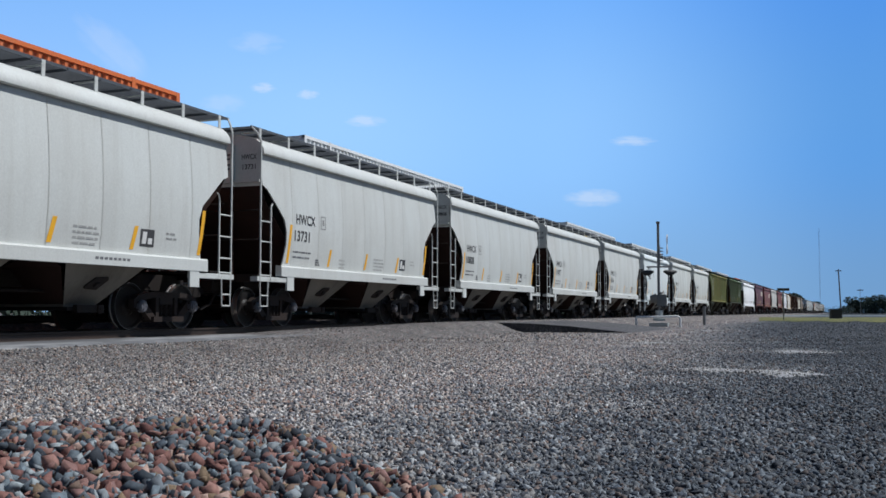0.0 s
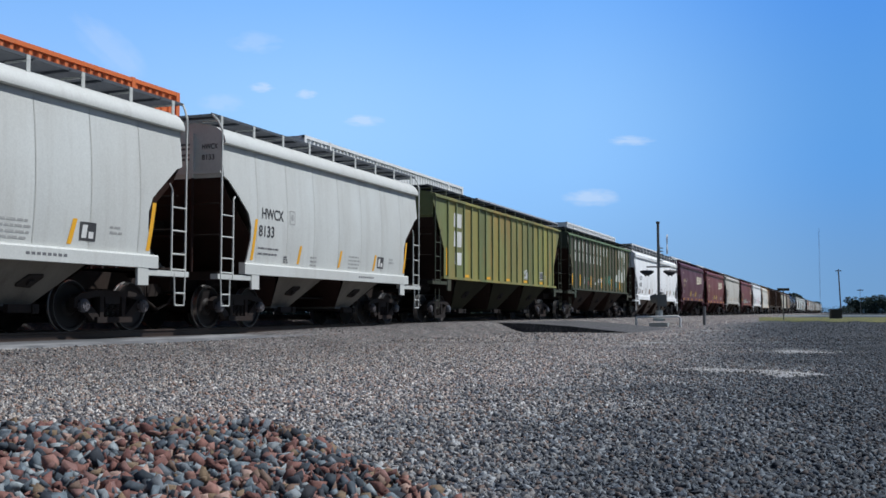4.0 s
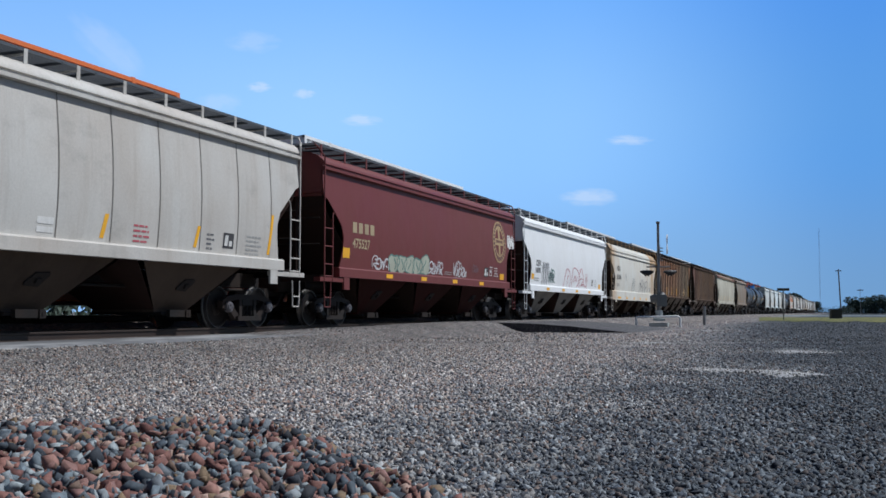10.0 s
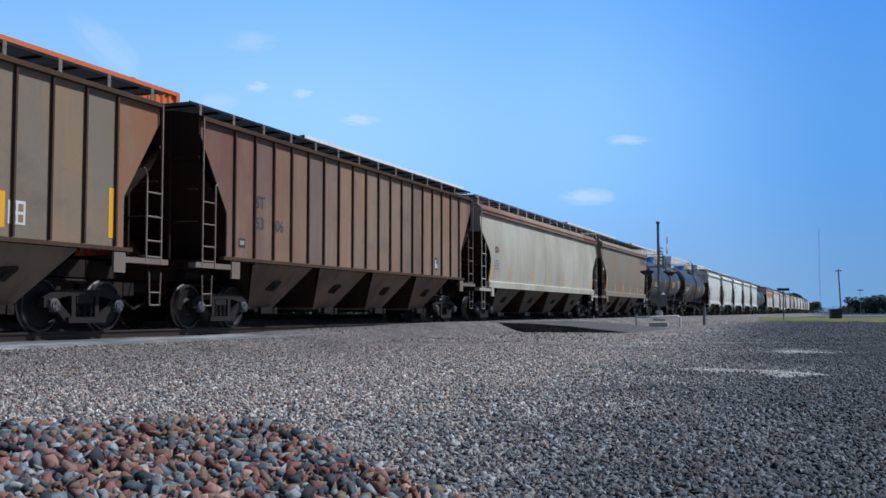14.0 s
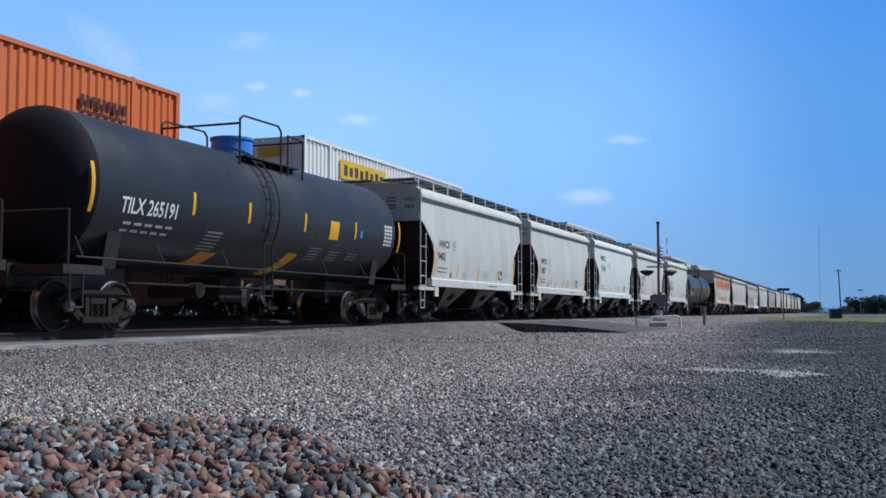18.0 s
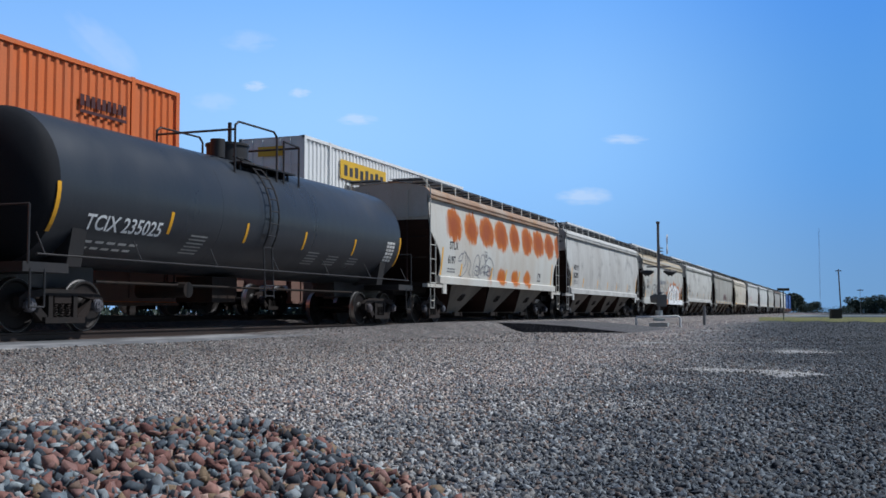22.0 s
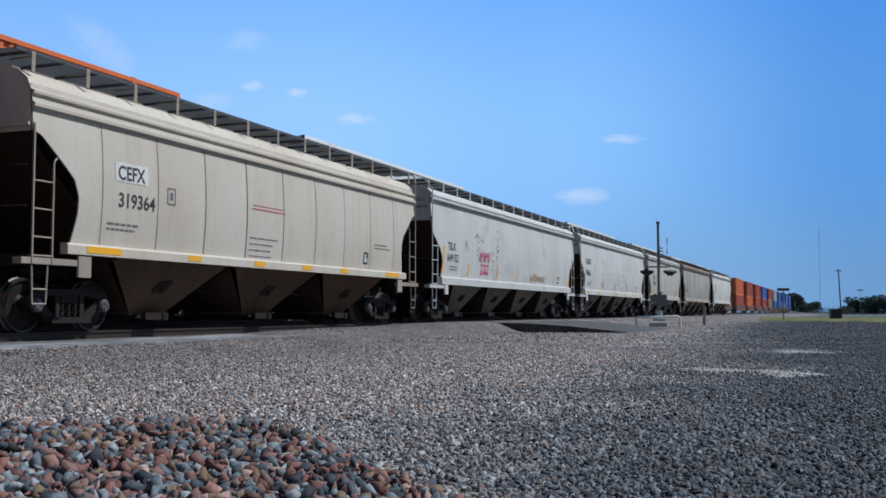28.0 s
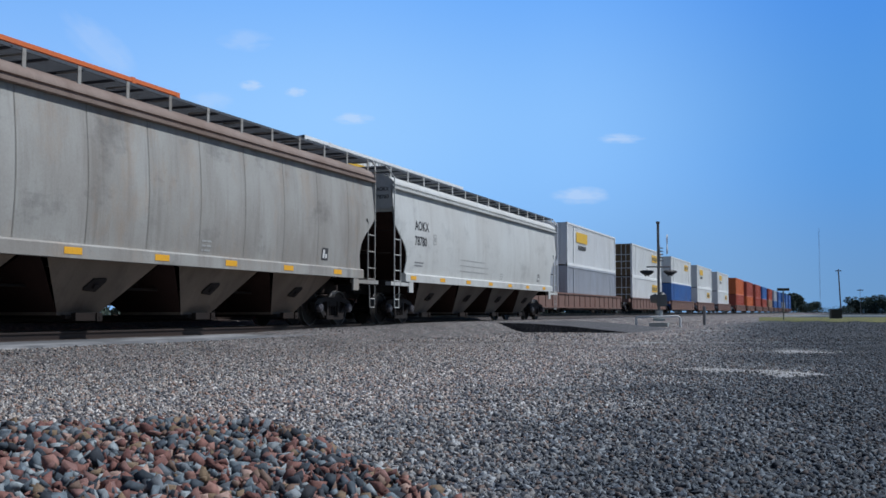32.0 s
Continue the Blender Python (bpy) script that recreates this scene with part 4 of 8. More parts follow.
rusted_panels(P_BROWN, ((8.5, 13.5), (16.25, 16.3)), 0.95, (0.26, 0.105, 0.045))
rusted_panels(P_FURX, ((0.3, 2.2), (13.75, 13.95)), 1.0, (0.38, 0.22, 0.085))
rusted_panels(P_GREEN2, ((3.5, 8.5), (17.0, 17.5)), 0.85, (0.040, 0.040, 0.034))
rusted_panels(P_BROWN2, ((1.3, 6.5), (17.0, 17.5)), 0.9, (0.16, 0.060, 0.045))
M_OLDGOLD = weathered("old_gold_paint", (0.42, 0.30, 0.15), (0.2, 0.11, 0.07), 0.5, 0.6)
M_PINK = material("pink_spray", (0.55, 0.07, 0.15), 0.6)
M_PURPLE = material("faded_purple_spray", (0.16, 0.09, 0.10), 0.6)
M_BLACKSPRAY = material("black_spray", (0.035, 0.035, 0.05), 0.6)
M_WHITESPRAY = material("white_spray", (0.80, 0.82, 0.82), 0.6)
M_ORANGESPRAY = material("orange_spray", (0.50, 0.16, 0.03), 0.6)
M_REDSPRAY = material("red_spray", (0.4, 0.05, 0.07), 0.6)
M_TEALSPRAY = material("teal_spray", (0.10, 0.38, 0.30), 0.6)
M_DIM = material("dim_stencil", (0.06, 0.07, 0.09), 0.7)
M_GREENDIM = material("dull_green_patch", (0.10, 0.22, 0.12), 0.7)
M_MINT = weathered("faded_mint_spray", (0.46, 0.50, 0.40), (0.2, 0.16, 0.12), 0.6, 0.65)
M_TEALDIM = material("dull_teal_patch", (0.10, 0.20, 0.18), 0.7)
M_REDDIM = material("dull_red_patch", (0.22, 0.08, 0.06), 0.7)
M_GOLD = material("gold_stencil", (0.55, 0.38, 0.08), 0.6)


def slash_stripes(car, places, tall=(), z=1.50, h=0.46, mat=None):
    """Leaning yellow stripes; places along the car, those listed in tall twice as high."""
    for i, y in enumerate(places):
        big = i in tall
        rects(car, "reflector_stripe", "smooth", [(y, z, 0.115, 0.96 if big else h, 0.14 if big else 0.26)], mat or M_YELLOW)


def sill_dashes(car, places, z=1.33, long=()):
    me = shared(("dash",), lambda: Mesh().box(0, 0.004, 0, 0.47, -0.062, 0.062).made("reflector", M_YELLOW))
    big = shared(("long dash",), lambda: Mesh().box(0, 0.004, 0, 0.98, -0.062, 0.062).made("reflector", M_YELLOW))
    for i, y in enumerate(places):
        part("reflector", big if i in long else me, car, "", pose(1.623, y, z))


def load_box(car, y, z, mat=None):
    """Thin stencilled frame with a mark in it."""
    rects(car, "stencil_frame", "smooth", [(y, z, 0.03, 0.34, 0), (y + 0.25, z, 0.03, 0.34, 0), (y, z, 0.28, 0.025, 0), (y, z + 0.32, 0.28, 0.025, 0), (y + 0.09, z + 0.1, 0.10, 0.15, 0)], mat or M_FINEINK)


def data_block(car, y, z, lines, w, style="smooth", mat=None, gap=0.10, h=0.04, seed=0):
    """Lines of small print, each as a few short bars."""
    rnd = random.Random(seed + int(y * 10))
    items = []
    for i in range(lines):
        u, end = 0.0, w * rnd.uniform(0.75, 1.0)
        while u < end - 0.03:
            k = min(end - u, rnd.uniform(0.06, 0.22))
            items.append((y + u, z - i * gap, k, h, 0))
            u += k + 0.035
    tagged(rects(car, "stencil_block", style, items, mat or M_FINEINK), kind="stuff")


def placard(car, y, z, w=0.32, h=0.36, style="smooth"):
    rects(car, "placard", style, [(y, z, w, h, 0)], M_BLACKINK)
    rects(car, "placard_mark", style, [(y + 0.05, z + 0.05, w * 0.3, h * 0.7, 0.1), (y + w * 0.55, z + 0.05, w * 0.3, h * 0.35, 0)], M_WHITEINK, 0.008)


def grey_two_bay(label, mark, number, white=False):
    L = 11.40
    car = hopper(label, P_HW2 if white else P_HW, L, 2, seams=0 if white else 8, truck_in=1.52, lift=0.03, low=0.48, bay_half=0.33, gw=0.46, ledge=False)
    slash_stripes(car, (1.18, 3.40, 5.70, 7.96, 10.22), (0, 4), 1.54)
    if white:
        letters(car, mark, 1.66, 3.29, 0.45, "smooth", M_BLACKINK, 0.92)
        letters(car, number, 1.68, 2.68, 0.47, "smooth", M_BLACKINK, 1.15)
        load_box(car, 3.8, 2.86)
    else:
        letters(car, mark, 1.60, 2.55, 0.35, "smooth", M_BLACKINK, 0.92)
        letters(car, number, 1.48, 2.12, 0.37, "smooth", M_BLACKINK)
        load_box(car, 2.95, 2.5, M_GREYINK)
    end_letters(car, mark, 3.98)
    end_letters(car, number, 3.74)
    data_block(car, 1.5, 1.82, 2, 0.95, gap=0.13)
    data_block(car, 2.72, 1.66, 3, 0.24, gap=0.06)
    data_block(car, 4.1, 1.72, 3, 0.4, mat=M_GREYINK)
    data_block(car, 6.35, 1.85, 4, 0.75, mat=M_GREYINK)
    data_block(car, 9.1, 1.9, 2, 0.45, mat=M_GREYINK)
    placard(car, 8.27, 1.62, 0.44, 0.34)
    data_line = [(6.9 + 0.13 * i, 1.30, 0.09, 0.05, 0) for i in range(8)]
    b = Mesh()
    for y, z, w, h, _ in data_line:
        b.box(1.621, 1.623, y, y + w, z, z + h)
    tagged(part("stencil_block", b.made("stencil_block", M_FINEINK), car), kind="stuff")
    return car


TRAIN = []      # (car, place of its front end along the track when the clip starts)


def bend(y):
    """The near track swings very slightly to the east beyond the crossing."""
    k = max(0.0, y - 60.0)
    return 0.0066 * (k * k / (k + 30.0))


def joined(car, at):
    TRAIN.append((car, at))
    return car


# ---- the freight train, front to rear ----
NO = "pale grey two-bay covered hopper car with yellow stripes"
NW = "clean white two-bay covered hopper car with large black lettering"
joined(grey_two_bay(NO, "HWCX", "13704"), -4.14)
joined(grey_two_bay(NO, "HWCX", "13728"), 8.66)
for num, at, white in (("13731", 21.66, 0), ("10808", 34.54, 0), ("11477", 47.50, 0), ("13136", 60.24, 0), ("9387", 73.09, 1), ("8120", 85.96, 0), ("8133", 98.90, 0)):
    joined(grey_two_bay(NW if white else NO, "HWCX", num, bool(white)), at - 0.14)


def ribbed_marks(car, ribs, dashes, z=1.42):
    for i, y in enumerate(dashes):
        rects(car, "reflector_stripe", "ribbed", [(y, z, 0.15, 0.95 if ribs == 17 and i in (0, len(dashes) - 1) else 0.60, 0)], M_YELLOW)


# two green cars with outside ribs
P_DARKGREEN = weathered("dark_green_trim", (0.045, 0.06, 0.035), (0.06, 0.04, 0.025), 0.5, 0.6)
car = joined(hopper("olive green ribbed covered hopper car with grimy panels", P_GREEN, 17.1, 3, "ribbed", ribs=17, rib_from=1.41, sill_paint=P_GREEN, rib_paint=P_GREENLIT, ladder_paint=P_DARKGREEN, roof_paint=P_GREEN, slope=M_DARKEND, truck_in=1.7, lift=0.25, high=-0.13), 111.7)
rects(car, "reflector_stripe", "ribbed", [(1.28, 1.40, 0.14, 0.96, 0)], M_YELLOW)
rects(car, "reflector_stripe", "ribbed", [(15.73, 1.40, 0.14, 0.96, 0)], M_YELLOW)
for y in (3.15, 5.70, 8.25, 10.86, 13.41):
    rects(car, "reflector_stripe", "ribbed", [(y, 1.385, 0.54, 0.10, 0)], M_YELLOW)
for u, v, w, h in ((2.05, 3.15, 0.8, 0.5), (2.05, 2.45, 0.8, 0.55), (2.15, 1.8, 0.7, 0.45)):
    rects(car, "emblem", "ribbed", [(u, v, w, h, 0.1)], M_WHITEINK)
tag(car, 10.92, 1.74, 0.58, 0.20, 4, 3, M_WHITESPRAY, 0.018, "ribbed")
tag(car, 10.96, 1.54, 0.52, 0.20, 4, 7, M_WHITESPRAY, 0.018, "ribbed")
rects(car, "placard", "ribbed", [(13.48, 1.58, 0.52, 0.36, 0)], M_WHITEINK)
rects(car, "placard_mark", "ribbed", [(13.53, 1.62, 0.19, 0.28, 0), (13.75, 1.62, 0.19, 0.28, 0)], M_BLACKINK, 0.008)
data_block(car, 14.3, 1.75, 2, 0.36, "ribbed", mat=M_GREYINK)
car = joined(hopper("brown and green ribbed covered hopper car with faded white lettering blocks", P_GREEN2, 16.8, 3, "ribbed", ribs=18, sill_paint=P_DARKGREEN, rib_paint=P_GREENRIB, roof_paint=P_GREENRIB, slope=M_SLOPE, end_paint=P_DARKGREEN, truck_in=1.7, lift=0.25, high=-0.13), 130.32)
ribbed_marks(car, 16, (1.02, 2.74, 5.30, 8.02, 10.88, 13.36, 15.52), 1.50)
M_FADED = weathered("faded_cream_paint", (0.56, 0.58, 0.52), (0.2, 0.17, 0.10), 0.5, 0.65)
# plain blocks stand for the faded name, one to a panel
for z, n in ((3.36, 10), (2.78, 8)):
    for i in range(n):
        w = 0.12 if (i == 4 and n == 10) else 0.29
        rects(car, "faded_letter", "ribbed", [(1.71 + 0.872 * i - w / 2, z, w, 0.46, 0)], M_FADED)


def flat_shape(parent, name, pts, mat, style="ribbed", out=0.007):
    """A plain painted shape with the outline pts, places (y, z) on the side."""
    me = bpy.data.meshes.new(name)
    me.from_pydata([(side_x(z, style) + out, y, z) for y, z in pts], [], [tuple(range(len(pts)))])
    me.materials.append(mat)
    return part(name, me, parent)


for pts in ([(12.85, 3.42), (13.30, 3.42), (13.30, 3.95), (12.85, 3.90)], [(12.05, 1.98), (13.42, 1.98), (13.42, 2.72), (12.95, 2.72), (12.72, 2.38), (12.28, 2.38)],
            [(13.50, 1.95), (14.75, 1.95), (15.05, 2.15), (15.10, 2.75), (14.85, 3.0), (14.35, 3.0), (14.35, 2.6), (13.95, 2.6), (13.95, 3.1), (13.50, 3.1)],
            [(13.50, 3.14), (13.95, 3.14), (13.95, 3.55), (14.40, 3.55), (14.40, 3.04), (14.85, 3.04), (15.12, 3.3), (15.10, 3.85), (14.85, 3.98), (13.50, 3.98)]):
    flat_shape(car, "emblem", pts, M_FADED)
for u, z, w, h, mat in ((9.15, 1.75, 0.5, 0.42, M_GREENDIM), (10.02, 1.75, 0.55, 0.50, M_TEALSPRAY), (11.95, 1.62, 0.6, 0.3, M_TEALDIM), (4.62, 1.9, 0.55, 0.10, M_GREENDIM), (4.62, 1.6, 0.6, 0.2, M_REDDIM), (6.35, 1.65, 0.5, 0.12, M_FADED)):
    rects(car, "paint_patch", "ribbed", [(u, z, w, h, 0)], mat)
for u, v in ((10.12, 1.85), (10.12, 2.05), (10.32, 1.95)):
    rects(car, "paint_mark", "ribbed", [(u, v, 0.16, 0.10, 0)], M_FADED, 0.008)
for u, n in ((3.75, 4), (5.65, 3), (7.3, 4)):
    data_block(car, u, 1.95, n, 0.5, "ribbed", mat=M_GREYINK, h=0.05)
tag(car, 7.25, 1.80, 0.75, 0.20, 5, 6, M_WHITESPRAY, 0.018, "ribbed")

# white car
car = joined(hopper("bright white covered hopper car with rusty square patches", P_OLDWHITE, 19.2, 4, seams=13, truck_in=1.7, cut="low", lift=0.02), 148.47)
M_SCUFF = material("pale_scuff", (0.55, 0.55, 0.56), 0.7)
M_PATCH = weathered("brown_patch_paint", (0.26, 0.17, 0.13), (0.15, 0.08, 0.05), 0.6, 0.7)
for y in (1.2, 3.92, 6.72, 9.55, 12.22, 14.95, 17.9):
    rects(car, "rust_stripe", "smooth", [(y, 1.56, 0.115, 0.46, 0.24)], M_PATCH)
for y, z, w, h in ((5.25, 1.62, 0.56, 0.34), (13.36, 1.68, 0.48, 0.30), (2.6, 1.64, 0.3, 0.22)):
    rects(car, "rust_patch", "smooth", [(y, z, w, h, 0)], M_PATCH)
rects(car, "paint_patch", "smooth", [(17.1, 1.72, 0.45, 0.3, 0)], M_GREENDIM)
rnd = random.Random(3)
for i in range(70):
    rects(car, "scuff", "smooth", [(rnd.uniform(2, 17.5), rnd.uniform(1.55, 2.2) if i % 3 else rnd.uniform(2.2, 3.2), rnd.uniform(0.03, 0.30), rnd.uniform(0.008, 0.03), rnd.uniform(-0.6, 0.6))], M_SCUFF if i % 2 else M_GREYINK)
for y, w in ((4.3, 0.05), (6.05, 0.07), (9.2, 0.04), (12.1, 0.04), (14.9, 0.05)):
    rects(car, "scuff", "smooth", [(y, 1.6, w, 1.1, 0.06)], M_SCUFF)
letters(car, "ACXS", 1.55, 2.55, 0.36, "smooth", M_BLACKINK)
letters(car, "46787", 1.5, 2.1, 0.36, "smooth", M_BLACKINK)
data_block(car, 1.5, 1.85, 3, 0.8)
data_block(car, 10.6, 2.05, 5, 0.75)
data_block(car, 14.9, 2.0, 4, 1.0, mat=M_OLDGOLD)
data_block(car, 8.5, 1.9, 3, 0.6, mat=M_GREYINK)


def maroon_marks(car, L, emblem_y, number, stencils, dashes):
    """Cream emblem of slanted blocks over a wedge, gold stencils, sill dashes."""
    z = 3.0
    for i in range(4):
        # slanted plain blocks
        y = emblem_y + i * 0.94
        flat_shape(car, "emblem", [(y, z), (y + 0.70, z), (y + 0.97, z + 0.5), (y + 0.27, z + 0.5)], M_CREAM, "smooth", 0.008)
    flat_shape(car, "emblem_wedge", [(emblem_y - 0.26, z - 0.25), (emblem_y + 3.7, z - 0.06), (emblem_y + 3.7, z - 0.02), (emblem_y - 0.04, z - 0.03)], M_CREAM, "smooth", 0.008)
    rects(car, "lettering_block", "smooth", [(1.62 + 0.33 * i, 2.78, 0.24, 0.30, 0) for i in range(4)], M_WORNGOLD)
    letters(car, number, 1.60, 2.34, 0.40, "smooth", M_WORNGOLD, 1.0)
    load_box(car, 3.6, 2.75, M_WHITEINK)
    data_block(car, 1.65, 2.05, 3, 0.7, mat=M_GREYINK)
    data_block(car, 1.9, 3.55, 1, 0.5, mat=M_CREAM, h=0.09)
    for y in stencils:
        for i, w in enumerate((0.85, 0.85, 0.85, 0.80, 0.45)):
            rects(car, "gold_stencil", "smooth", [(y + (0.85 - w) / 2, 1.60 + 0.10 * i, w, 0.06, 0)], M_GOLD)
    for k in (0.31, 0.69, 0.745, 0.80):
        data_block(car, L * k, 1.82, 3, 0.45, mat=M_GREYINK)
    rects(car, "placard", "smooth", [(L * 0.48, 1.66, 0.32, 0.16, 0)], M_WHITEINK)
    placard(car, L * 0.79, 1.62, 0.46, 0.38)
    data_block(car, L * 0.855, 2.0, 4, 0.5, mat=M_GREYINK)
    sill_dashes(car, dashes)


M_WORNGOLD = weathered("worn_gold_stencil", (0.42, 0.34, 0.20), (0.16, 0.10, 0.08), 0.5, 0.6)
M_CREAM = weathered("cream_emblem_paint", (0.66, 0.60, 0.47), (0.35, 0.29, 0.2), 0.4, 0.6)
car = joined(hopper("maroon covered hopper car with a cream emblem and gold stencils", P_MAROON, 16.1, 3, truck_in=1.6, slope=M_DARKEND, cut="low", lift=0.2), 169.3)
maroon_marks(car, 16.1, 10.59, "497797", (5.92, 9.16), (1.2, 3.83, 6.45, 9.16, 11.76, 13.9))
car = joined(hopper("faded maroon covered hopper car with a cream emblem", P_MAROON2, 16.8, 3, truck_in=1.6, slope=M_DARKEND, cut="low"), 186.84)
maroon_marks(car, 16.8, 11.1, "492048", (6.52, 8.58), (1.2, 3.4, 6.17, 9.37, 12.95, 15.6))
car = joined(hopper("dusty pale grey covered hopper car with curved panels", P_TAN, 17.55, 3, seams=12, truck_in=1.6, lift=0.18), 205.06)
slash_stripes(car, (1.25, 4.3, 7.0, 9.92, 12.92, 15.96), (0, 5), 1.55)
rects(car, "placard", "smooth", [(8.3, 1.55, 0.4, 0.1, 0), (8.3, 1.70, 0.4, 0.12, 0)], M_WHITEINK)
letters(car, "BNGX", 1.42, 2.58, 0.38, "smooth", M_BLACKINK)
letters(car, "30847", 1.32, 2.12, 0.38, "smooth", M_BLACKINK)
data_block(car, 1.5, 1.85, 3, 0.7)
data_block(car, 10.9, 1.84, 4, 0.55, mat=M_RED)
data_block(car, 13.4, 1.84, 4, 0.3)
data_block(car, 15.0, 1.9, 5, 0.7, mat=M_GREYINK)
placard(car, 14.05, 1.6, 0.42, 0.34)
car = joined(hopper("old maroon covered hopper car with a round gold emblem and graffiti", P_MAROON2, 17.4, 3, truck_in=1.6, slope=M_DARKEND), 223.92)
rects(car, "lettering_block", "smooth", [(1.72 + 0.39 * i, 2.47, 0.27, 0.30, 0) for i in range(4)], M_WORNGOLD)
letters(car, "475527", 1.73, 2.05, 0.38, "smooth", M_WORNGOLD)
# round emblem: a broad lettered ring round a cross
b = Mesh()


def emblem_at(r, t):
    return side_x(3.04 + r * math.sin(t), "smooth") + 0.008, 15.25 + r * math.cos(t), 3.04 + r * math.sin(t)


for i in range(48):
    aa, ab = 6.2832 * i / 48, 6.2832 * (i + 1) / 48
    for r0, r1 in ((0.53, 0.56), (0.56, 0.80), (0.80, 0.83)):
        b.add([emblem_at(r, t) for r, t in ((r0, aa), (r1, aa), (r1, ab), (r0, ab))], [(0, 1, 2, 3)])
for u0, u1, v0, v1 in [(-0.11, 0.11, -0.52 + 0.174 * i, -0.346 + 0.174 * i) for i in range(6)] + [(-0.52, -0.11, -0.13, 0.13), (0.11, 0.52, -0.13, 0.13)]:
    b.add([(side_x(3.04 + v, "smooth") + 0.008, 15.25 + u, 3.04 + v) for u, v in ((u0, v0), (u1, v0), (u1, v1), (u0, v1))], [(0, 1, 2, 3)])
me = bpy.data.meshes.new("round_emblem")
me.from_pydata(b.v, [], b.f)
me.materials.append(M_OLDGOLD)
ring = part("round_emblem", me, car, "gold round emblem with a cross")
# small dark bars round the ring and across the middle stand for its writing
b = Mesh()
for i in range(26):
    t, w = 6.2832 * (i + 0.5) / 26, 0.055
    o, (cx, cy, cz) = 0.003, emblem_at(0.68, t)
    tx, tz = -math.sin(t), math.cos(t)
    b.add([(cx + o, cy + tx * k * w + math.cos(t) * q, cz + tz * k * w + math.sin(t) * q) for k, q in ((-1, -0.08), (1, -0.08), (1, 0.08), (-1, 0.08))], [(0, 1, 2, 3)])
for i in range(7):
    b.add([(side_x(3.04, "smooth") + 0.011, 15.25 - 0.45 + 0.13 * i + u, 3.0 + v) for u, v in ((0, 0), (0.08, 0), (0.08, 0.11), (0, 0.11))], [(0, 1, 2, 3)])
me = bpy.data.meshes.new("emblem_marks")
me.from_pydata(b.v, [], b.f)
me.materials.append(P_MAROON)
tagged(part("emblem_marks", me, ring), kind="stuff")
for y, w, h, n, sd in ((3.1, 1.1, 0.42, 4, 1), (9.95, 0.7, 0.55, 4, 3), (10.8, 0.45, 0.36, 3, 5)):
    tag(car, y, 1.5, w, h, n, sd, M_SCUFF, 0.020)
bubbles(car, 4.35, 1.42, 3.2, 0.72, 5, 71, "smooth", M_TEALDIM, 0.022, fill=M_MINT)
tag(car, 7.6, 1.5, 1.2, 0.5, 5, 9, M_SCUFF, 0.024)
rects(car, "spray_line", "smooth", [(9.1, 1.55, 0.75, 0.02, 0), (9.1, 1.62, 0.75, 0.02, 0), (10.0, 1.46, 0.95, 0.02, 0)], M_GREYINK)
tag(car, 12.0, 1.72, 0.6, 0.3, 4, 12, M_PURPLE, 0.02)
tag(car, 16.35, 2.85, 0.75, 0.55, 5, 13, M_WHITEINK, 0.03, double=0.05)
load_box(car, 14.05, 1.66, M_WHITEINK)
sill_dashes(car, (4.0, 6.8, 9.75, 12.67), 1.32)
rects(car, "reflector_patch", "smooth", [(1.15, 1.74, 0.42, 0.28, 0), (15.4, 1.54, 0.52, 0.24, 0)], M_YELLOW)
placard(car, 13.4, 1.6, 0.5, 0.36)
data_block(car, 14.6, 1.95, 4, 0.55, mat=M_WHITEINK, h=0.03)
car = joined(hopper("bright white covered hopper car with graffiti along its sill", P_WHITE, 17.0, 3, seams=0, truck_in=1.6), 242.7)
letters(car, "CEFX", 1.88, 2.34, 0.36, "smooth", M_BLACKINK)
letters(car, "10690", 1.76, 2.02, 0.36, "smooth", M_BLACKINK)
for k in range(4):
    strokes(car, 2.9 + 0.3 * k, 1.52, [[(0.0, 0.0), (0.05, 0.55 + 0.1 * (k % 2)), (0.17, 1.02), (0.27, 0.6), (0.25, 0.05)]], 0.022, M_BLACKSPRAY)
tag(car, 4.1, 1.6, 0.9, 0.75, 3, 23, M_TEALDIM, 0.03)
tag(car, 4.2, 1.75, 0.7, 0.4, 3, 24, M_BLACKSPRAY, 0.018)
# a red scrawl of round shapes along the sill
RED = ([(0.0, 0.02), (0.3, 0.55), (0.7, 0.9), (1.2, 0.75), (1.4, 0.3), (1.25, 0.0)], [(0.75, 0.05), (0.85, 0.5), (1.05, 0.55)], [(1.7, 0.0), (1.75, 0.6), (2.0, 0.95), (2.6, 0.98), (3.15, 0.75), (3.2, 0.3), (2.8, 0.05)],
       [(2.1, 0.25), (2.35, 0.6), (2.6, 0.3), (2.8, 0.62)], [(3.35, 0.02), (3.4, 0.75), (3.75, 1.02), (4.1, 0.7), (4.3, 0.3), (4.6, 0.08)], [(3.4, 0.42), (3.8, 0.50), (4.25, 0.46)], [(3.75, 0.05), (4.1, 0.35), (4.3, 0.1)],
       [(4.75, 0.15), (4.8, 0.62), (5.05, 0.78), (5.2, 0.5), (5.05, 0.2), (4.8, 0.1)], [(4.85, 0.35), (5.0, 0.6), (5.1, 0.3)], [(4.78, -0.02), (5.0, 0.12), (5.2, 0.0)])
strokes(car, 6.9, 1.50, RED, 0.016, M_RED)
strokes(car, 6.98, 1.50, RED[:5], 0.008, M_PINK, 0.012)
rects(car, "graffiti_fill", "smooth", [(10.75, 1.62, 0.26, 0.10, 0.5)], M_REDSPRAY)
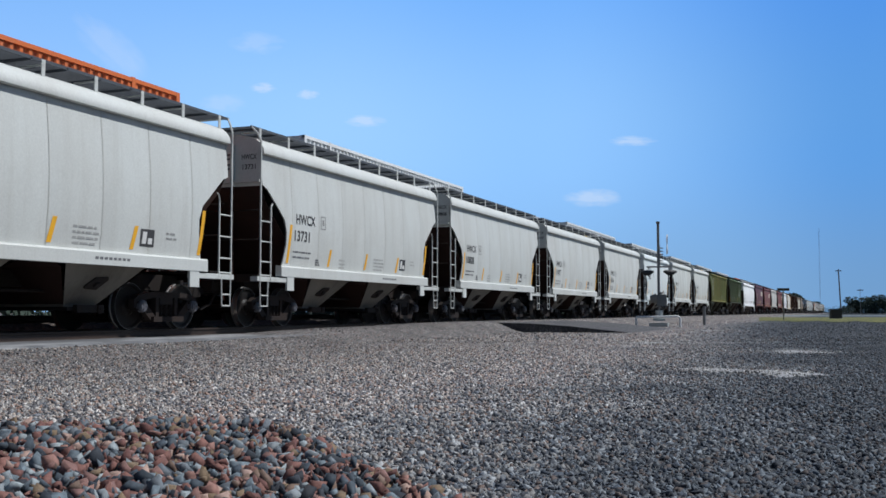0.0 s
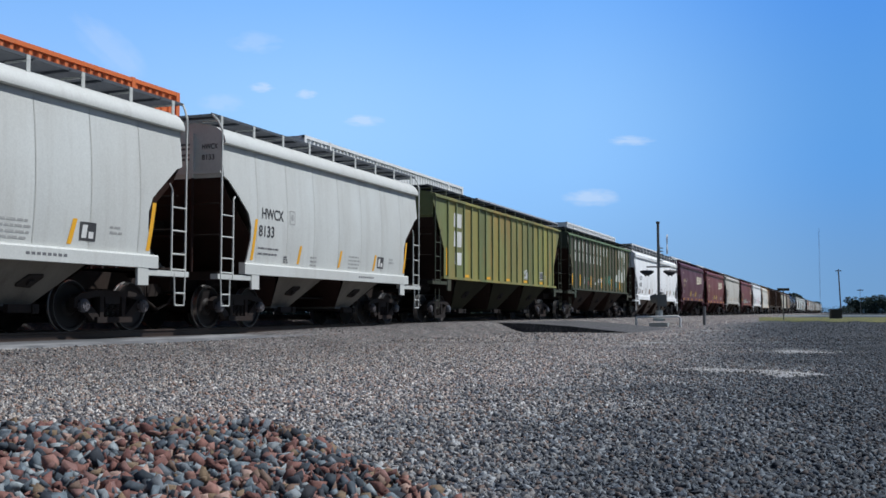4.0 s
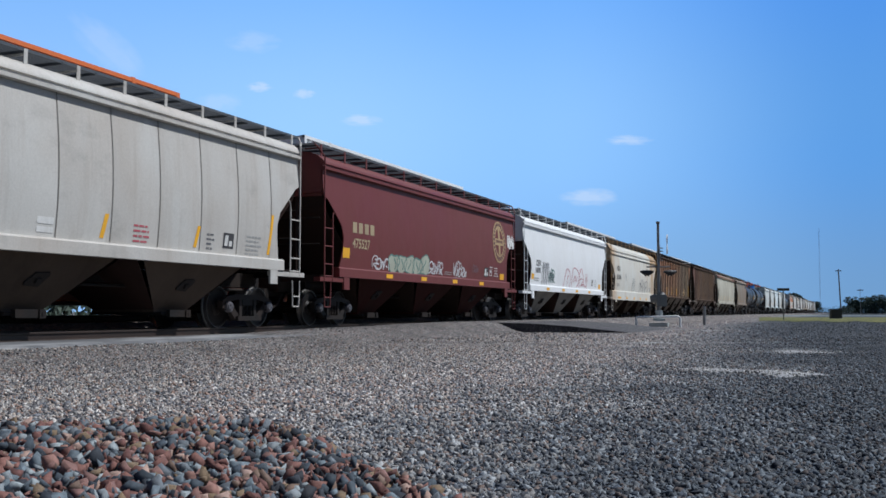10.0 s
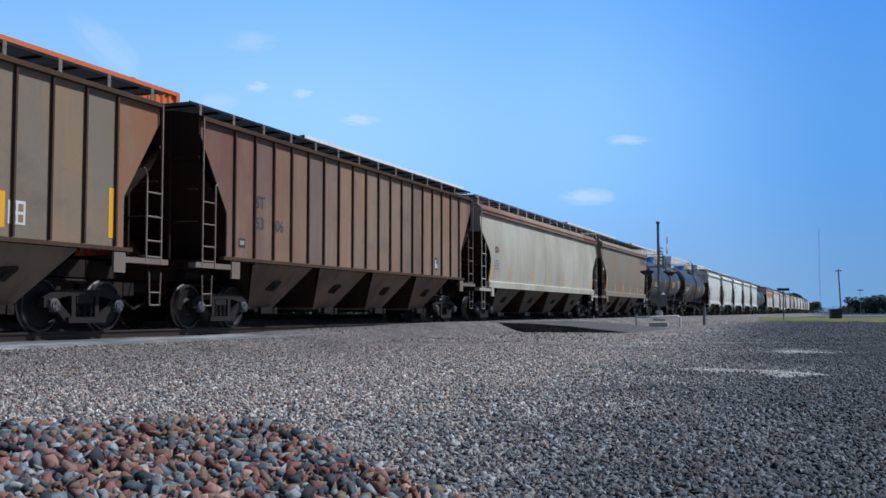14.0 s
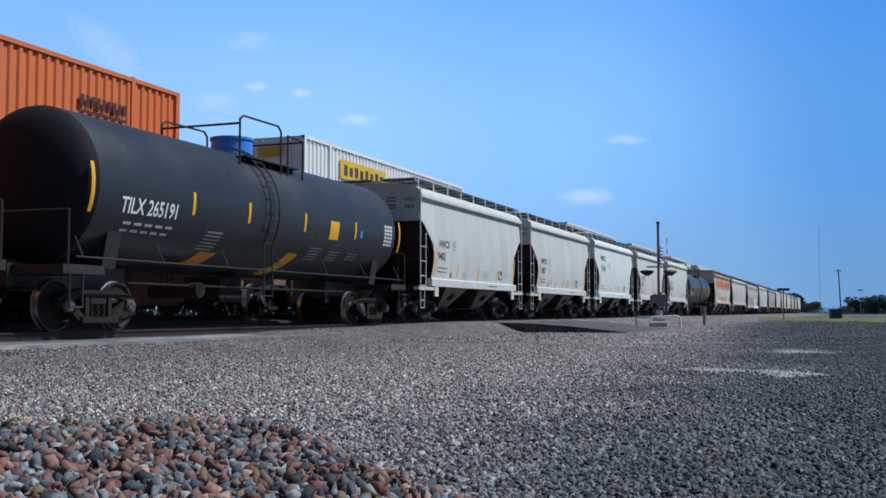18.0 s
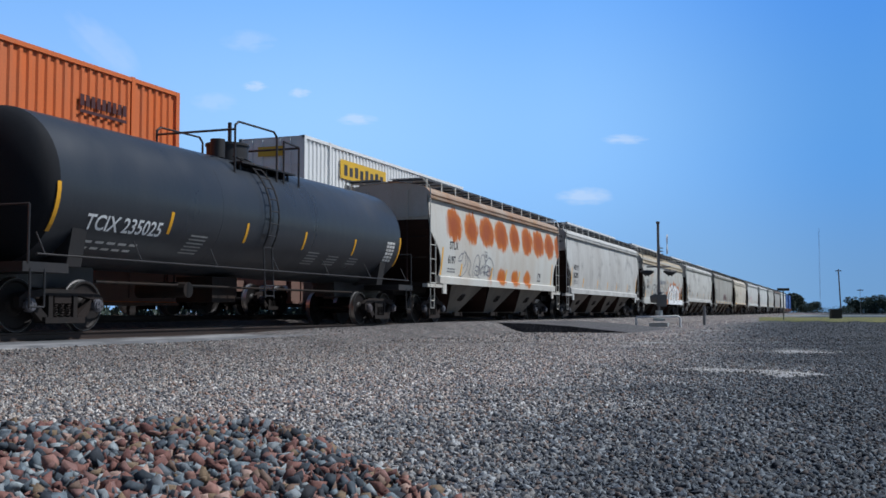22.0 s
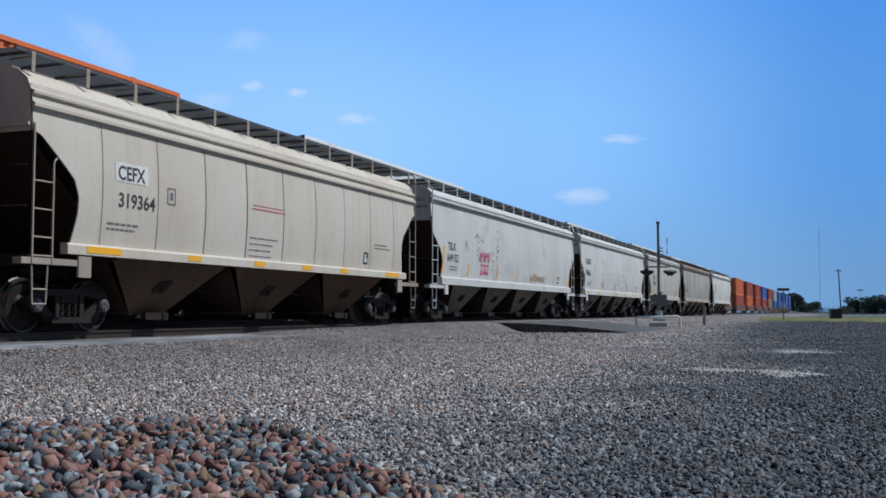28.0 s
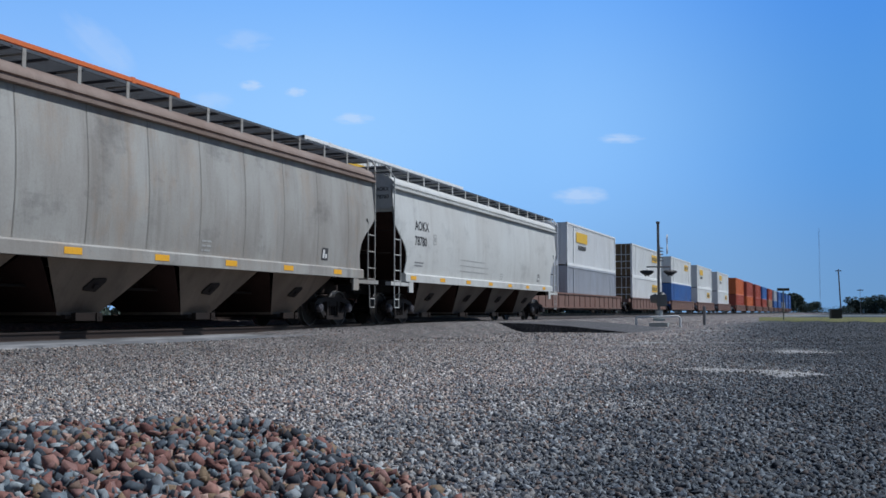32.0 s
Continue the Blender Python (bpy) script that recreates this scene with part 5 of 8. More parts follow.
data_block(car, 1.7, 1.75, 2, 0.8)
rects(car, "reflector_patch", "smooth", [(1.2, 1.72, 0.40, 0.24, 0), (14.94, 1.54, 0.52, 0.26, 0)], M_YELLOW)
placard(car, 13.15, 1.68, 0.36, 0.32)
data_block(car, 13.95, 1.95, 4, 0.5, mat=M_GREYINK)
sill_dashes(car, (3.6, 6.5, 9.3, 12.18), 1.32)
car = joined(hopper("grey covered hopper car with brown rust stains and a deep sill", P_FURX, 16.4, 3, seams=0, roof_ribs=2, deep_sill=0.2, sill_top=1.56, truck_in=1.6), 261.11)
letters(car, "FURX", 1.75, 2.80, 0.43, "smooth", M_BLACKINK)
letters(car, "851046", 1.7, 2.26, 0.43, "smooth", M_BLACKINK)
data_block(car, 1.7, 1.95, 2, 0.9)
load_box(car, 4.4, 2.3)
strokes(car, 6.7, 1.58, [[(0.1, 0.0), (0.0, 0.35), (0.3, 0.8), (0.75, 0.85), (0.9, 0.45), (0.6, 0.1), (0.25, 0.05)], [(0.25, 0.2), (0.35, 0.55), (0.6, 0.62), (0.65, 0.3)], [(0.3, 0.05), (0.45, -0.0)]], 0.022, M_BLACKINK)
strokes(car, 9.2, 1.58, [[(0.0, 0.0), (0.15, 0.5), (0.5, 0.62), (0.75, 0.25)], [(0.8, 0.1), (0.9, 0.75), (1.35, 0.85), (1.5, 0.4), (1.4, 0.0)], [(1.5, 0.3), (1.9, 0.75), (2.2, 0.4), (2.1, 0.0)], [(2.3, 0.05), (2.45, 0.7), (2.95, 0.8), (3.2, 0.45), (3.25, 0.0)], [(0.95, 0.4), (1.3, 0.45)], [(2.5, 0.3), (2.9, 0.42)]], 0.026, M_BLACKSPRAY)
sill_dashes(car, (1.74, 4.44, 6.97, 9.22, 11.51, 14.14), 1.14, (0, 5))
placard(car, 13.3, 1.7, 0.4, 0.26)
P_DUSTY = weathered("dusty_cream_ladder_paint", (0.36, 0.315, 0.255), (0.16, 0.11, 0.075), 0.6, 0.65)
P_LADDER = weathered("rusty_ladder_paint", (0.20, 0.175, 0.15), (0.16, 0.09, 0.06), 0.6, 0.65)
for pnt, at, L, num, sd in ((P_BROWN, 278.83, 17.65, "6310", 17), (P_BROWN2, 297.89, 17.7, "5306", 18)):
    # end walls and slopes get the dark steel that carries their shade
    car = joined(hopper("rusty brown ribbed covered hopper car with worn stencils", pnt, L, 4, "ribbed", ribs=17, rib_from=1.37, sill_paint=P_BRIB, rib_paint=P_BRIB, ladder_paint=P_LADDER, roof_paint=P_BRIB, slope=M_DARKEND, end_paint=M_DARKEND, truck_in=1.6, lift=0.25, high=0.07, bay_half=0.44), at)
    ribbed_marks(car, 17, (1.40, 3.85, 6.35, 8.87, 13.34, 16.10) if sd == 17 else (), 1.50)
    letters(car, "ST", 2.32, 2.57, 0.40, "ribbed", M_BLACKINK)
    letters(car, num[:2], 2.32, 2.07, 0.40, "ribbed", M_BLACKINK)
    letters(car, num[2:], 3.25, 2.07, 0.40, "ribbed", M_BLACKINK)
    data_block(car, 11.6, 1.75, 3, 0.4, "ribbed")
    if sd == 17:
        rects(car, "placard", "ribbed", [(13.56, 1.57, 0.40, 0.40, 0)], M_WHITEINK, 0.006)
        rects(car, "placard_mark", "ribbed", [(13.62, 1.61, 0.12, 0.13, 0), (13.79, 1.61, 0.12, 0.13, 0), (13.62, 1.79, 0.12, 0.13, 0), (13.79, 1.79, 0.12, 0.13, 0)], P_BROWN2, 0.008)
        rects(car, "worn_patch", "ribbed", [(4.62, 1.52, 0.5, 0.42, 0.2)], M_GREYINK)
    rects(car, "placard", "ribbed", [(1.6, 1.60, 0.28, 0.2, 0)], M_BLACKINK)
    rects(car, "placard_mark", "ribbed", [(1.65, 1.65, 0.18, 0.1, 0)], M_GREYINK, 0.008)
    if sd == 18:
        placard(car, 13.95, 1.55, 0.28, 0.4, "ribbed")
car = joined(hopper("pale stained grey covered hopper car", P_LGREY, 20.3, 4, seams=0, truck_in=1.7, roof_paint=P_BROWN2), 316.57)
letters(car, "SD", 1.7, 2.6, 0.36, "smooth", M_BLACKINK)
data_block(car, 1.6, 2.25, 4, 0.7)
data_block(car, 1.6, 2.75, 2, 0.7, mat=M_RED)
slash_stripes(car, (1.1, 3.6, 7.1, 9.9, 12.6, 15.9, 19.0), (), 1.58)
car = joined(hopper("primer-brown covered hopper car with large faded letter blocks", P_GATX, 15.0, 3, seams=0, slope=M_DARKEND, truck_in=1.6), 338.23)
for i in range(4):
    y = 12.62 + 0.55 * i
    rects(car, "faded_letter", "smooth", [(y, 3.50, 0.38, 0.46, 0.08)], M_DIM)
slash_stripes(car, (1.2, 3.7, 6.2, 8.7, 11.2, 13.6), (0, 5), 1.48)
placard(car, 12.4, 1.6, 0.34, 0.36)

M_GREYSPRAY = material("slate_spray", (0.14, 0.15, 0.19), 0.6)
joined(tank_car("black tank car with a bright blue valve housing", M_TANK, 15.6, True, 1, 0.55), 354.75)
joined(tank_car("black tank car with a bright blue valve housing", M_TANK, 15.55, True, 2, 0.46), 371.75)
for mk, num, at, white in (("HWCX", "9402", 388.59, 0), ("HWCX", "11857", 401.61, 0), ("HWCX", "9340", 414.47, 1), ("HWCX", "11352", 427.42, 0), ("TILX", "335489", 440.29, 0)):
    joined(grey_two_bay(NW if white else NO, mk, num, bool(white)), at - 0.14)
joined(tank_car("dark grey-black tank car with black top fittings", M_TANKGREY, 17.1, False, 3, 0.48), 453.15)

car = joined(hopper("grey covered hopper car with large orange rust blotches", P_STLX, 17.1, 3, seams=0, truck_in=1.6, roof_paint=P_RUSTROOF, cut="low", lift=0.14), 471.6)
letters(car, "STLX", 1.86, 2.44, 0.38, "smooth", M_BLACKINK)
letters(car, "6197", 1.70, 1.93, 0.38, "smooth", M_BLACKINK)
slash_stripes(car, (1.0, 2.98, 6.52, 8.42, 10.28, 15.6), (0, 5), 1.49)
strokes(car, 2.75, 1.50, [[(0.1, 0.05), (0.45, 0.02), (0.95, 0.3), (1.0, 0.7), (0.6, 0.92), (0.35, 0.6), (0.0, 0.55)], [(0.55, 0.3), (0.8, 0.55), (0.7, 0.8)], [(1.05, 0.75), (1.35, 0.5), (1.2, 0.2), (1.45, 0.0)], [(0.0, 0.62), (0.25, 0.8), (0.5, 0.85)]], 0.014, M_GREYSPRAY)
strokes(car, 4.4, 1.50, [[(0.05, 0.0), (0.0, 0.35), (0.25, 0.78), (0.6, 0.85), (0.7, 0.5), (0.45, 0.2), (0.75, 0.0)], [(0.7, 0.1), (0.8, 0.7), (1.15, 0.92), (1.4, 0.6), (1.3, 0.1)], [(1.35, 0.55), (1.75, 0.82), (2.2, 0.72), (2.5, 0.35), (2.45, 0.0)], [(1.6, 0.15), (1.85, 0.5), (2.1, 0.15)], [(0.9, 0.35), (1.15, 0.45)], [(0.2, 0.35), (0.4, 0.5)], [(1.7, 0.3), (2.0, 0.32)]], 0.014, M_GREYSPRAY)
tag(car, 4.6, 1.6, 1.8, 0.45, 5, 42, M_GREYSPRAY, 0.011)
placard(car, 13.3, 1.6, 0.46, 0.36)
load_box(car, 5.75, 2.2)
data_block(car, 1.7, 1.72, 2, 0.85)


def long_grey(label, paint, at, L, bays, mark, number, seed, slashes=True, dashes=False, stencil=(0.38, 1.5, 2.42, 2.02), **kw):
    car = joined(hopper(label, paint, L, bays, truck_in=1.65, cut="low", **kw), at)
    size, y_mark, z_mark, z_num = stencil
    letters(car, mark, y_mark, z_mark, size, "smooth", M_BLACKINK)
    letters(car, number, y_mark - 0.05, z_num, size, "smooth", M_BLACKINK, 1.12 if seed == 37 else 1.0)
    data_block(car, 1.7, 1.82, 2, 0.8, seed=seed)
    end_letters(car, mark, 3.98)
    end_letters(car, number, 3.74)
    data_block(car, L * 0.55, 1.75, 3, 0.45, seed=seed, mat=M_GREYINK)
    placard(car, L * 0.83, 1.62, 0.36, 0.32)
    if slashes:
        slash_stripes(car, (0.95, 3.6, 7.1, 9.8, 12.5, 15.88, L - 1.15), (0, 6), 1.56)
    if dashes:
        sill_dashes(car, [y for y in (1.25, 3.87, 6.54, 9.15, 11.7, 14.3, 17.0) if y < L - 1.5])
    if seed != 31:
        load_box(car, 4.35 if seed == 37 else 3.3, 2.5, M_GREYINK)
    return car


car = long_grey("worn light grey covered hopper car with smudged sides", P_GREY, 490.22, 20.05, 4, "NDYX", "862801", 30)
car = long_grey("grey covered hopper car with large white and orange graffiti", P_TILX, 511.68, 19.8, 4, "TILX", "640120", 31, slashes=False, roof_paint=P_TANROOF, roof_ribs=2, deep_sill=0.25, sill_top=1.36, lift=0.03, bay_half=0.40)
# the big graffiti piece: an orange cloud, black shade, rows of white bars with black outlines


def blob(y0, w, h, seed, mat, out, z=1.36, name="graffiti_fill", rough=0.015):
    rnd = random.Random(seed)
    n = 90
    top = [max(0.01, h * max(0.0, math.sin(math.pi * i / n)) ** 0.55 + rough * (math.sin(i * 0.61) + 1.2 * math.sin(i * 0.27 + 1) + 3.0 * max(0, math.sin(i * 0.43 + 2)) ** 6 + rnd.uniform(-0.5, 0.5))) for i in range(n + 1)]
    vs, fs = [], []
    for i in range(n + 1):
        for j in range(6):
            zz = z + top[i] * j / 5
            vs.append((side_x(zz, "smooth") + out, y0 + w * i / n, zz))
    for i in range(n):
        for j in range(5):
            fs.append((i * 6 + j, i * 6 + 6 + j, i * 6 + 7 + j, i * 6 + 1 + j))
    me = bpy.data.meshes.new(name)
    me.from_pydata(vs, [], fs)
    me.materials.append(mat)
    return part(name, me, car)


blob(10.25, 8.1, 1.30, 1, M_ORANGESPRAY, 0.004, rough=0.075)
blob(10.60, 6.9, 1.12, 2, M_BLACKSPRAY, 0.006, rough=0.0)
FAT = ([(0.70, 0.0), (0.90, 0.55), (1.30, 0.92), (1.70, 0.98), (1.80, 0.6), (1.55, 0.25), (1.7, 0.0)], [(2.1, 0.0), (2.05, 0.7), (2.35, 1.14), (2.85, 1.20), (3.10, 0.85), (3.0, 0.35), (3.2, 0.0)], [(2.55, 0.0), (2.5, 0.4), (2.62, 0.75)],
       [(3.55, 0.0), (3.45, 0.55), (3.60, 1.0), (3.95, 1.15), (4.2, 0.95), (4.0, 0.5), (4.15, 0.0)], [(4.55, 0.0), (4.45, 0.5), (4.65, 1.10), (5.0, 1.06), (5.05, 0.5), (5.1, 0.0)],
       [(5.45, 0.9), (5.85, 0.85), (6.35, 0.62), (6.62, 0.25), (6.70, 0.0)], [(5.6, 0.0), (5.75, 0.4), (5.6, 0.85)], [(6.1, 0.0), (6.15, 0.3), (6.3, 0.6)])
FAT = [[(u, 0.86 * v) for u, v in row] for row in FAT]
strokes(car, 10.6, 1.36, FAT, 0.215, M_BLACKSPRAY, 0.009, name="graffiti")
strokes(car, 10.6, 1.36, FAT, 0.165, M_WHITESPRAY, 0.012, name="graffiti_fill")
for k in range(7):
    r = random.Random(60 + k)
    u, v = 1.3 + k * 0.8, r.uniform(0.45, 0.85)
    strokes(car, 10.6, 1.36, [[(u, v), (u + 0.16, v + 0.12), (u + 0.28, v - 0.05), (u + 0.2, v - 0.2)]], 0.013, M_PINK if k % 3 else M_YELLOW, 0.016)
blob(18.1, 0.75, 0.85, 8, M_BLACKSPRAY, 0.006, rough=0.0)
strokes(car, 18.0, 1.46, [[(0.0, 0.0), (0.2, 0.6), (0.5, 0.95), (0.78, 0.6), (0.85, 0.0)]], 0.05, M_ORANGESPRAY, 0.008)
strokes(car, 17.2, 2.2, [[(0.0, 0.35), (0.1, 0.7), (0.2, 0.3), (0.45, 0.65), (0.6, 0.35)], [(0.1, 0.0), (0.3, 0.22), (0.5, 0.02), (0.7, 0.2)]], 0.02, M_ORANGESPRAY)
b = Mesh().box(1.622, 1.627, 11.3, 18.9, 0.96, 1.335)
part("graffiti_fill", b.made("graffiti_fill", M_WHITESPRAY), car)
for k, (y, w, h) in enumerate(((12.05, 0.10, 0.12), (12.6, 0.5, 0.06), (13.75, 0.05, 0.46), (14.35, 0.05, 0.4), (15.15, 0.42, 0.10), (15.9, 0.04, 0.5), (16.75, 0.4, 0.12))):
    part("graffiti", Mesh().box(1.627, 1.630, y, y + w, 1.335 - 0.7 * h, 1.335).made("graffiti", M_BLACKSPRAY), car)
part("graffiti_fill", Mesh().box(1.622, 1.627, 10.15, 10.75, 0.96, 1.335).made("graffiti_fill", M_ORANGESPRAY), car)
part("graffiti_fill", Mesh().box(1.622, 1.627, 10.75, 11.3, 1.05, 1.335).made("graffiti_fill", M_BLACKSPRAY), car)
# two black outlined scrawls that run down over the sill
strokes(car, 3.45, 1.38, [[(0.25, 0.0), (0.05, 0.25), (0.3, 0.62), (0.75, 0.92), (1.6, 0.95), (1.9, 0.85)], [(0.95, 0.3), (0.75, 0.0), (0.9, 0.5), (1.35, 0.55), (1.3, 0.0)], [(1.5, 0.05), (1.4, 0.5), (1.75, 0.8), (2.2, 0.6), (2.1, 0.0)], [(2.2, 0.85), (2.45, 0.9), (2.4, 0.0)],
       [(2.3, 0.92), (2.9, 0.95), (3.35, 0.9)], [(2.7, 0.0), (2.65, 0.7), (3.0, 0.85), (3.05, 0.3), (2.8, 0.02)], [(3.2, 0.0), (3.25, 0.6), (3.6, 0.9), (3.9, 0.8), (3.7, 0.4), (3.8, 0.0)], [(2.95, 0.55), (3.5, 0.75)], [(1.7, 0.1), (1.85, 0.45), (1.95, 0.1)]], 0.030, M_BLACKSPRAY)
for y, w in ((3.5, 0.05), (3.75, 0.05), (4.35, 0.05), (4.85, 0.05), (5.5, 0.05), (6.2, 0.05), (6.75, 0.05), (7.1, 0.05), (7.8, 0.06), (8.4, 0.05), (8.85, 0.05), (9.6, 0.05), (10.1, 0.06)):
    part("graffiti", Mesh().box(1.622, 1.625, y, y + w, 1.02 + 0.25 * ((y * 7) % 1), 1.32).made("graffiti", M_BLACKSPRAY), car)
part("graffiti", Mesh().box(1.622, 1.625, 3.6, 7.2, 1.0, 1.05).made("graffiti", M_BLACKSPRAY), car)
part("graffiti", Mesh().box(1.622, 1.625, 7.8, 8.5, 1.04, 1.08).made("graffiti", M_BLACKSPRAY), car)
strokes(car, 7.75, 1.38, [[(0.05, 0.0), (0.3, 0.25), (0.2, 0.6), (0.55, 0.9), (0.95, 0.75), (0.9, 0.35), (0.45, 0.3)], [(1.0, 0.0), (1.05, 0.4), (1.4, 0.5), (1.45, 0.0)], [(1.35, 0.85), (1.6, 0.5), (1.75, 0.0)], [(1.9, 0.0), (1.95, 0.6), (2.3, 0.9), (2.65, 0.7), (2.4, 0.45), (2.0, 0.4), (2.5, 0.1)], [(0.5, 0.05), (0.75, 0.25)], [(2.6, 0.1), (2.85, 0.5), (2.7, 0.85)]], 0.026, M_BLACKSPRAY)
tag(car, 7.2, 1.72, 0.4, 0.3, 3, 35, M_BLACKSPRAY, 0.020)
tag(car, 4.2, 2.25, 2.2, 0.55, 5, 36, M_GREYINK, 0.010)
strokes(car, 6.3, 2.4, [[(0.1, 0.05), (0.0, 0.4), (0.35, 0.62), (0.75, 0.45), (0.6, 0.1), (0.25, 0.0)], [(0.35, 0.3), (0.55, 0.42)]], 0.014, M_GREYSPRAY)
tag(car, 7.2, 2.42, 2.9, 0.36, 13, 37, M_GREYSPRAY, 0.015)
for y in (0.95, 3.68, 6.6, 9.42, 12.9, 16.0, 18.6):
    rects(car, "reflector_stripe", "smooth", [(y, 1.37, 0.13, 0.5, 0.2)], M_YELLOW, 0.016)

car = long_grey("worn grey covered hopper car with dark smudges and a small scrawl", P_GREY, 532.88, 19.7, 4, "TILX", "649125", 32)
squiggle(car, 7.3, 1.55, 0.6, 0.6, 81, "smooth", M_BLACKSPRAY, 0.04, 3)
squiggle(car, 3.2, 1.65, 2.0, 0.35, 82, "smooth", M_GREYINK, 0.03, 7)
car = long_grey("grey covered hopper car with faded purple overspray", P_DGREY, 554.05, 19.95, 4, "AEX", "15520", 33, slashes=False, dashes=True, seams=9)
tag(car, 8.8, 1.55, 2.8, 0.85, 5, 83, M_PURPLE, 0.035)
tag(car, 9.2, 1.75, 1.9, 0.5, 4, 87, M_PURPLE, 0.05)
tag(car, 12.0, 1.55, 1.0, 0.5, 3, 88, M_PURPLE, 0.022)
car = joined(hopper("cream-grey covered hopper car with curved panels and yellow dashes", P_CEFX, 17.1, 3, seams=10, roof_ribs=2, truck_in=1.6, bay_half=0.46, ladder_paint=P_DUSTY, low_front=3.46, seam_from=0.10, deep_sill=-0.07), 575.63)
rects(car, "mark_panel", "smooth", [(2.15, 2.72, 1.0, 0.37, 0)], M_WHITEINK)
letters(car, "CEFX", 2.22, 2.76, 0.38, "smooth", M_BLACKINK, 0.9, 0.011)
load_box(car, 3.78, 2.42)
letters(car, "319364", 2.24, 2.24, 0.38, "smooth", M_BLACKINK)
data_block(car, 1.95, 1.88, 2, 1.0)
rects(car, "faded_line", "smooth", [(7.07, 2.63, 1.55, 0.03, 0), (7.1, 2.72, 1.4, 0.02, 0)], M_RED)
data_block(car, 7.0, 1.95, 4, 1.3, gap=0.14, h=0.03)
data_block(car, 13.9, 2.2, 2, 1.2, h=0.03)
placard(car, 13.2, 1.62, 0.3, 0.34)
sill_dashes(car, (1.36, 4.51, 7.14, 9.46, 11.63, 14.66), 1.37, (0, 5))
car = long_grey("worn grey covered hopper car with pink scrawls and scratches", P_AOKX, 594.19, 20.0, 4, "TILX", "649152", 35)
# pink scrawl: two rows of drips and hooks
for k in range(5):
    strokes(car, 4.9 + 0.24 * k, 2.14, [[(0.0, 0.0), (0.02, 0.2), (0.04, 0.40)], [(0.0, 0.2), (0.12, 0.24), (0.16, 0.02 + 0.2 * (k % 2)), (0.18, 0.38)]], 0.024, M_PINK)
    strokes(car, 5.05 + 0.2 * k, 1.66, [[(0.0, 0.36), (0.14, 0.38), (0.08, 0.2), (0.1, 0.0)], [(0.02, 0.02 + 0.1 * (k % 3)), (0.16, 0.1)]], 0.024, M_PINK)
strokes(car, 5.0, 1.60, [[(0.0, 0.0), (0.5, 0.14), (1.05, 0.10)], [(0.95, 0.5), (1.2, 0.75), (1.1, 0.95)]], 0.020, M_PINK)
for i in range(64):
    r = random.Random(i)
    y, z = r.choice(((4.75, 3.0), (5.0, 2.95), (4.85, 2.5), (5.1, 2.2), (7.15, 3.0), (7.1, 2.6), (7.0, 2.2), (6.5, 2.35)))
    rects(car, "scratch", "smooth", [(y + r.gauss(0, 0.22 if y < 6 else 0.05), z + r.gauss(0, 0.10 if y < 6 else 0.2), r.uniform(0.04, 0.15), r.uniform(0.015, 0.05), r.uniform(-0.5, 0.5))], M_BLACKINK)
tag(car, 11.8, 1.6, 2.4, 0.3, 12, 86, M_OLDGOLD, 0.018)
car = long_grey("light grey covered hopper car with raised ridges on its side", P_AOKX, 615.73, 19.2, 4, "AOKX", "78460", 36, slashes=False, dashes=True, stencil=(0.46, 1.15, 2.84, 2.22))
for z in (2.46, 2.18):
    for y0, y1 in ((5.3, 6.4), (6.75, 8.65), (8.85, 10.75), (10.95, 12.2), (12.35, 13.55)):
        b = Mesh().box(side_x(z, "smooth") - 0.01, side_x(z, "smooth") + 0.010, y0, y1, z, z + 0.045)
        part("ridge", b.made("ridge", P_AOKX), car)
for y in (5.25, 8.65, 12.5):
    data_block(car, y, 1.94, 6, 0.75, mat=M_REDPALE, gap=0.075, h=0.035)
car = long_grey("plain grey covered hopper car with curved panels and yellow patches", P_CBFX, 636.33, 15.9, 3, "CBFX", "352993", 37, slashes=False, seams=9, stencil=(0.38, 1.94, 2.68, 2.22), bay_half=0.46)
for y, h in ((1.05, 0.22), (3.53, 0.14), (6.32, 0.12), (8.87, 0.13), (11.7, 0.12), (14.28, 0.22)):
    rects(car, "reflector_patch", "smooth", [(y, 1.68, 0.48, h, 0)], M_YELLOW)
rects(car, "placard", "smooth", [(7.7, 1.86, 0.28, 0.16, 0)], M_WHITEINK)
car = long_grey("sooty grey covered hopper car with dark stains", P_DGREY, 653.63, 19.75, 4, "CITX", "702050", 38, slashes=False, seams=11, dashes=True, roof_paint=P_SOOTROOF)
car = long_grey("light grey covered hopper car at the rear of a freight train", P_AOKX, 674.77, 19.6, 4, "AOKX", "78780", 39, slashes=False, dashes=True, stencil=(0.42, 1.70, 2.90, 2.40))
data_block(car, 6.0, 2.1, 3, 3.5, mat=M_GREYINK, gap=0.2, h=0.03)


# ---- the parked container train on the far track ----
def container_paint(name, color, dirt=(0.2, 0.15, 0.11), amount=0.25):
    return weathered(name, color, dirt, amount, 0.5)


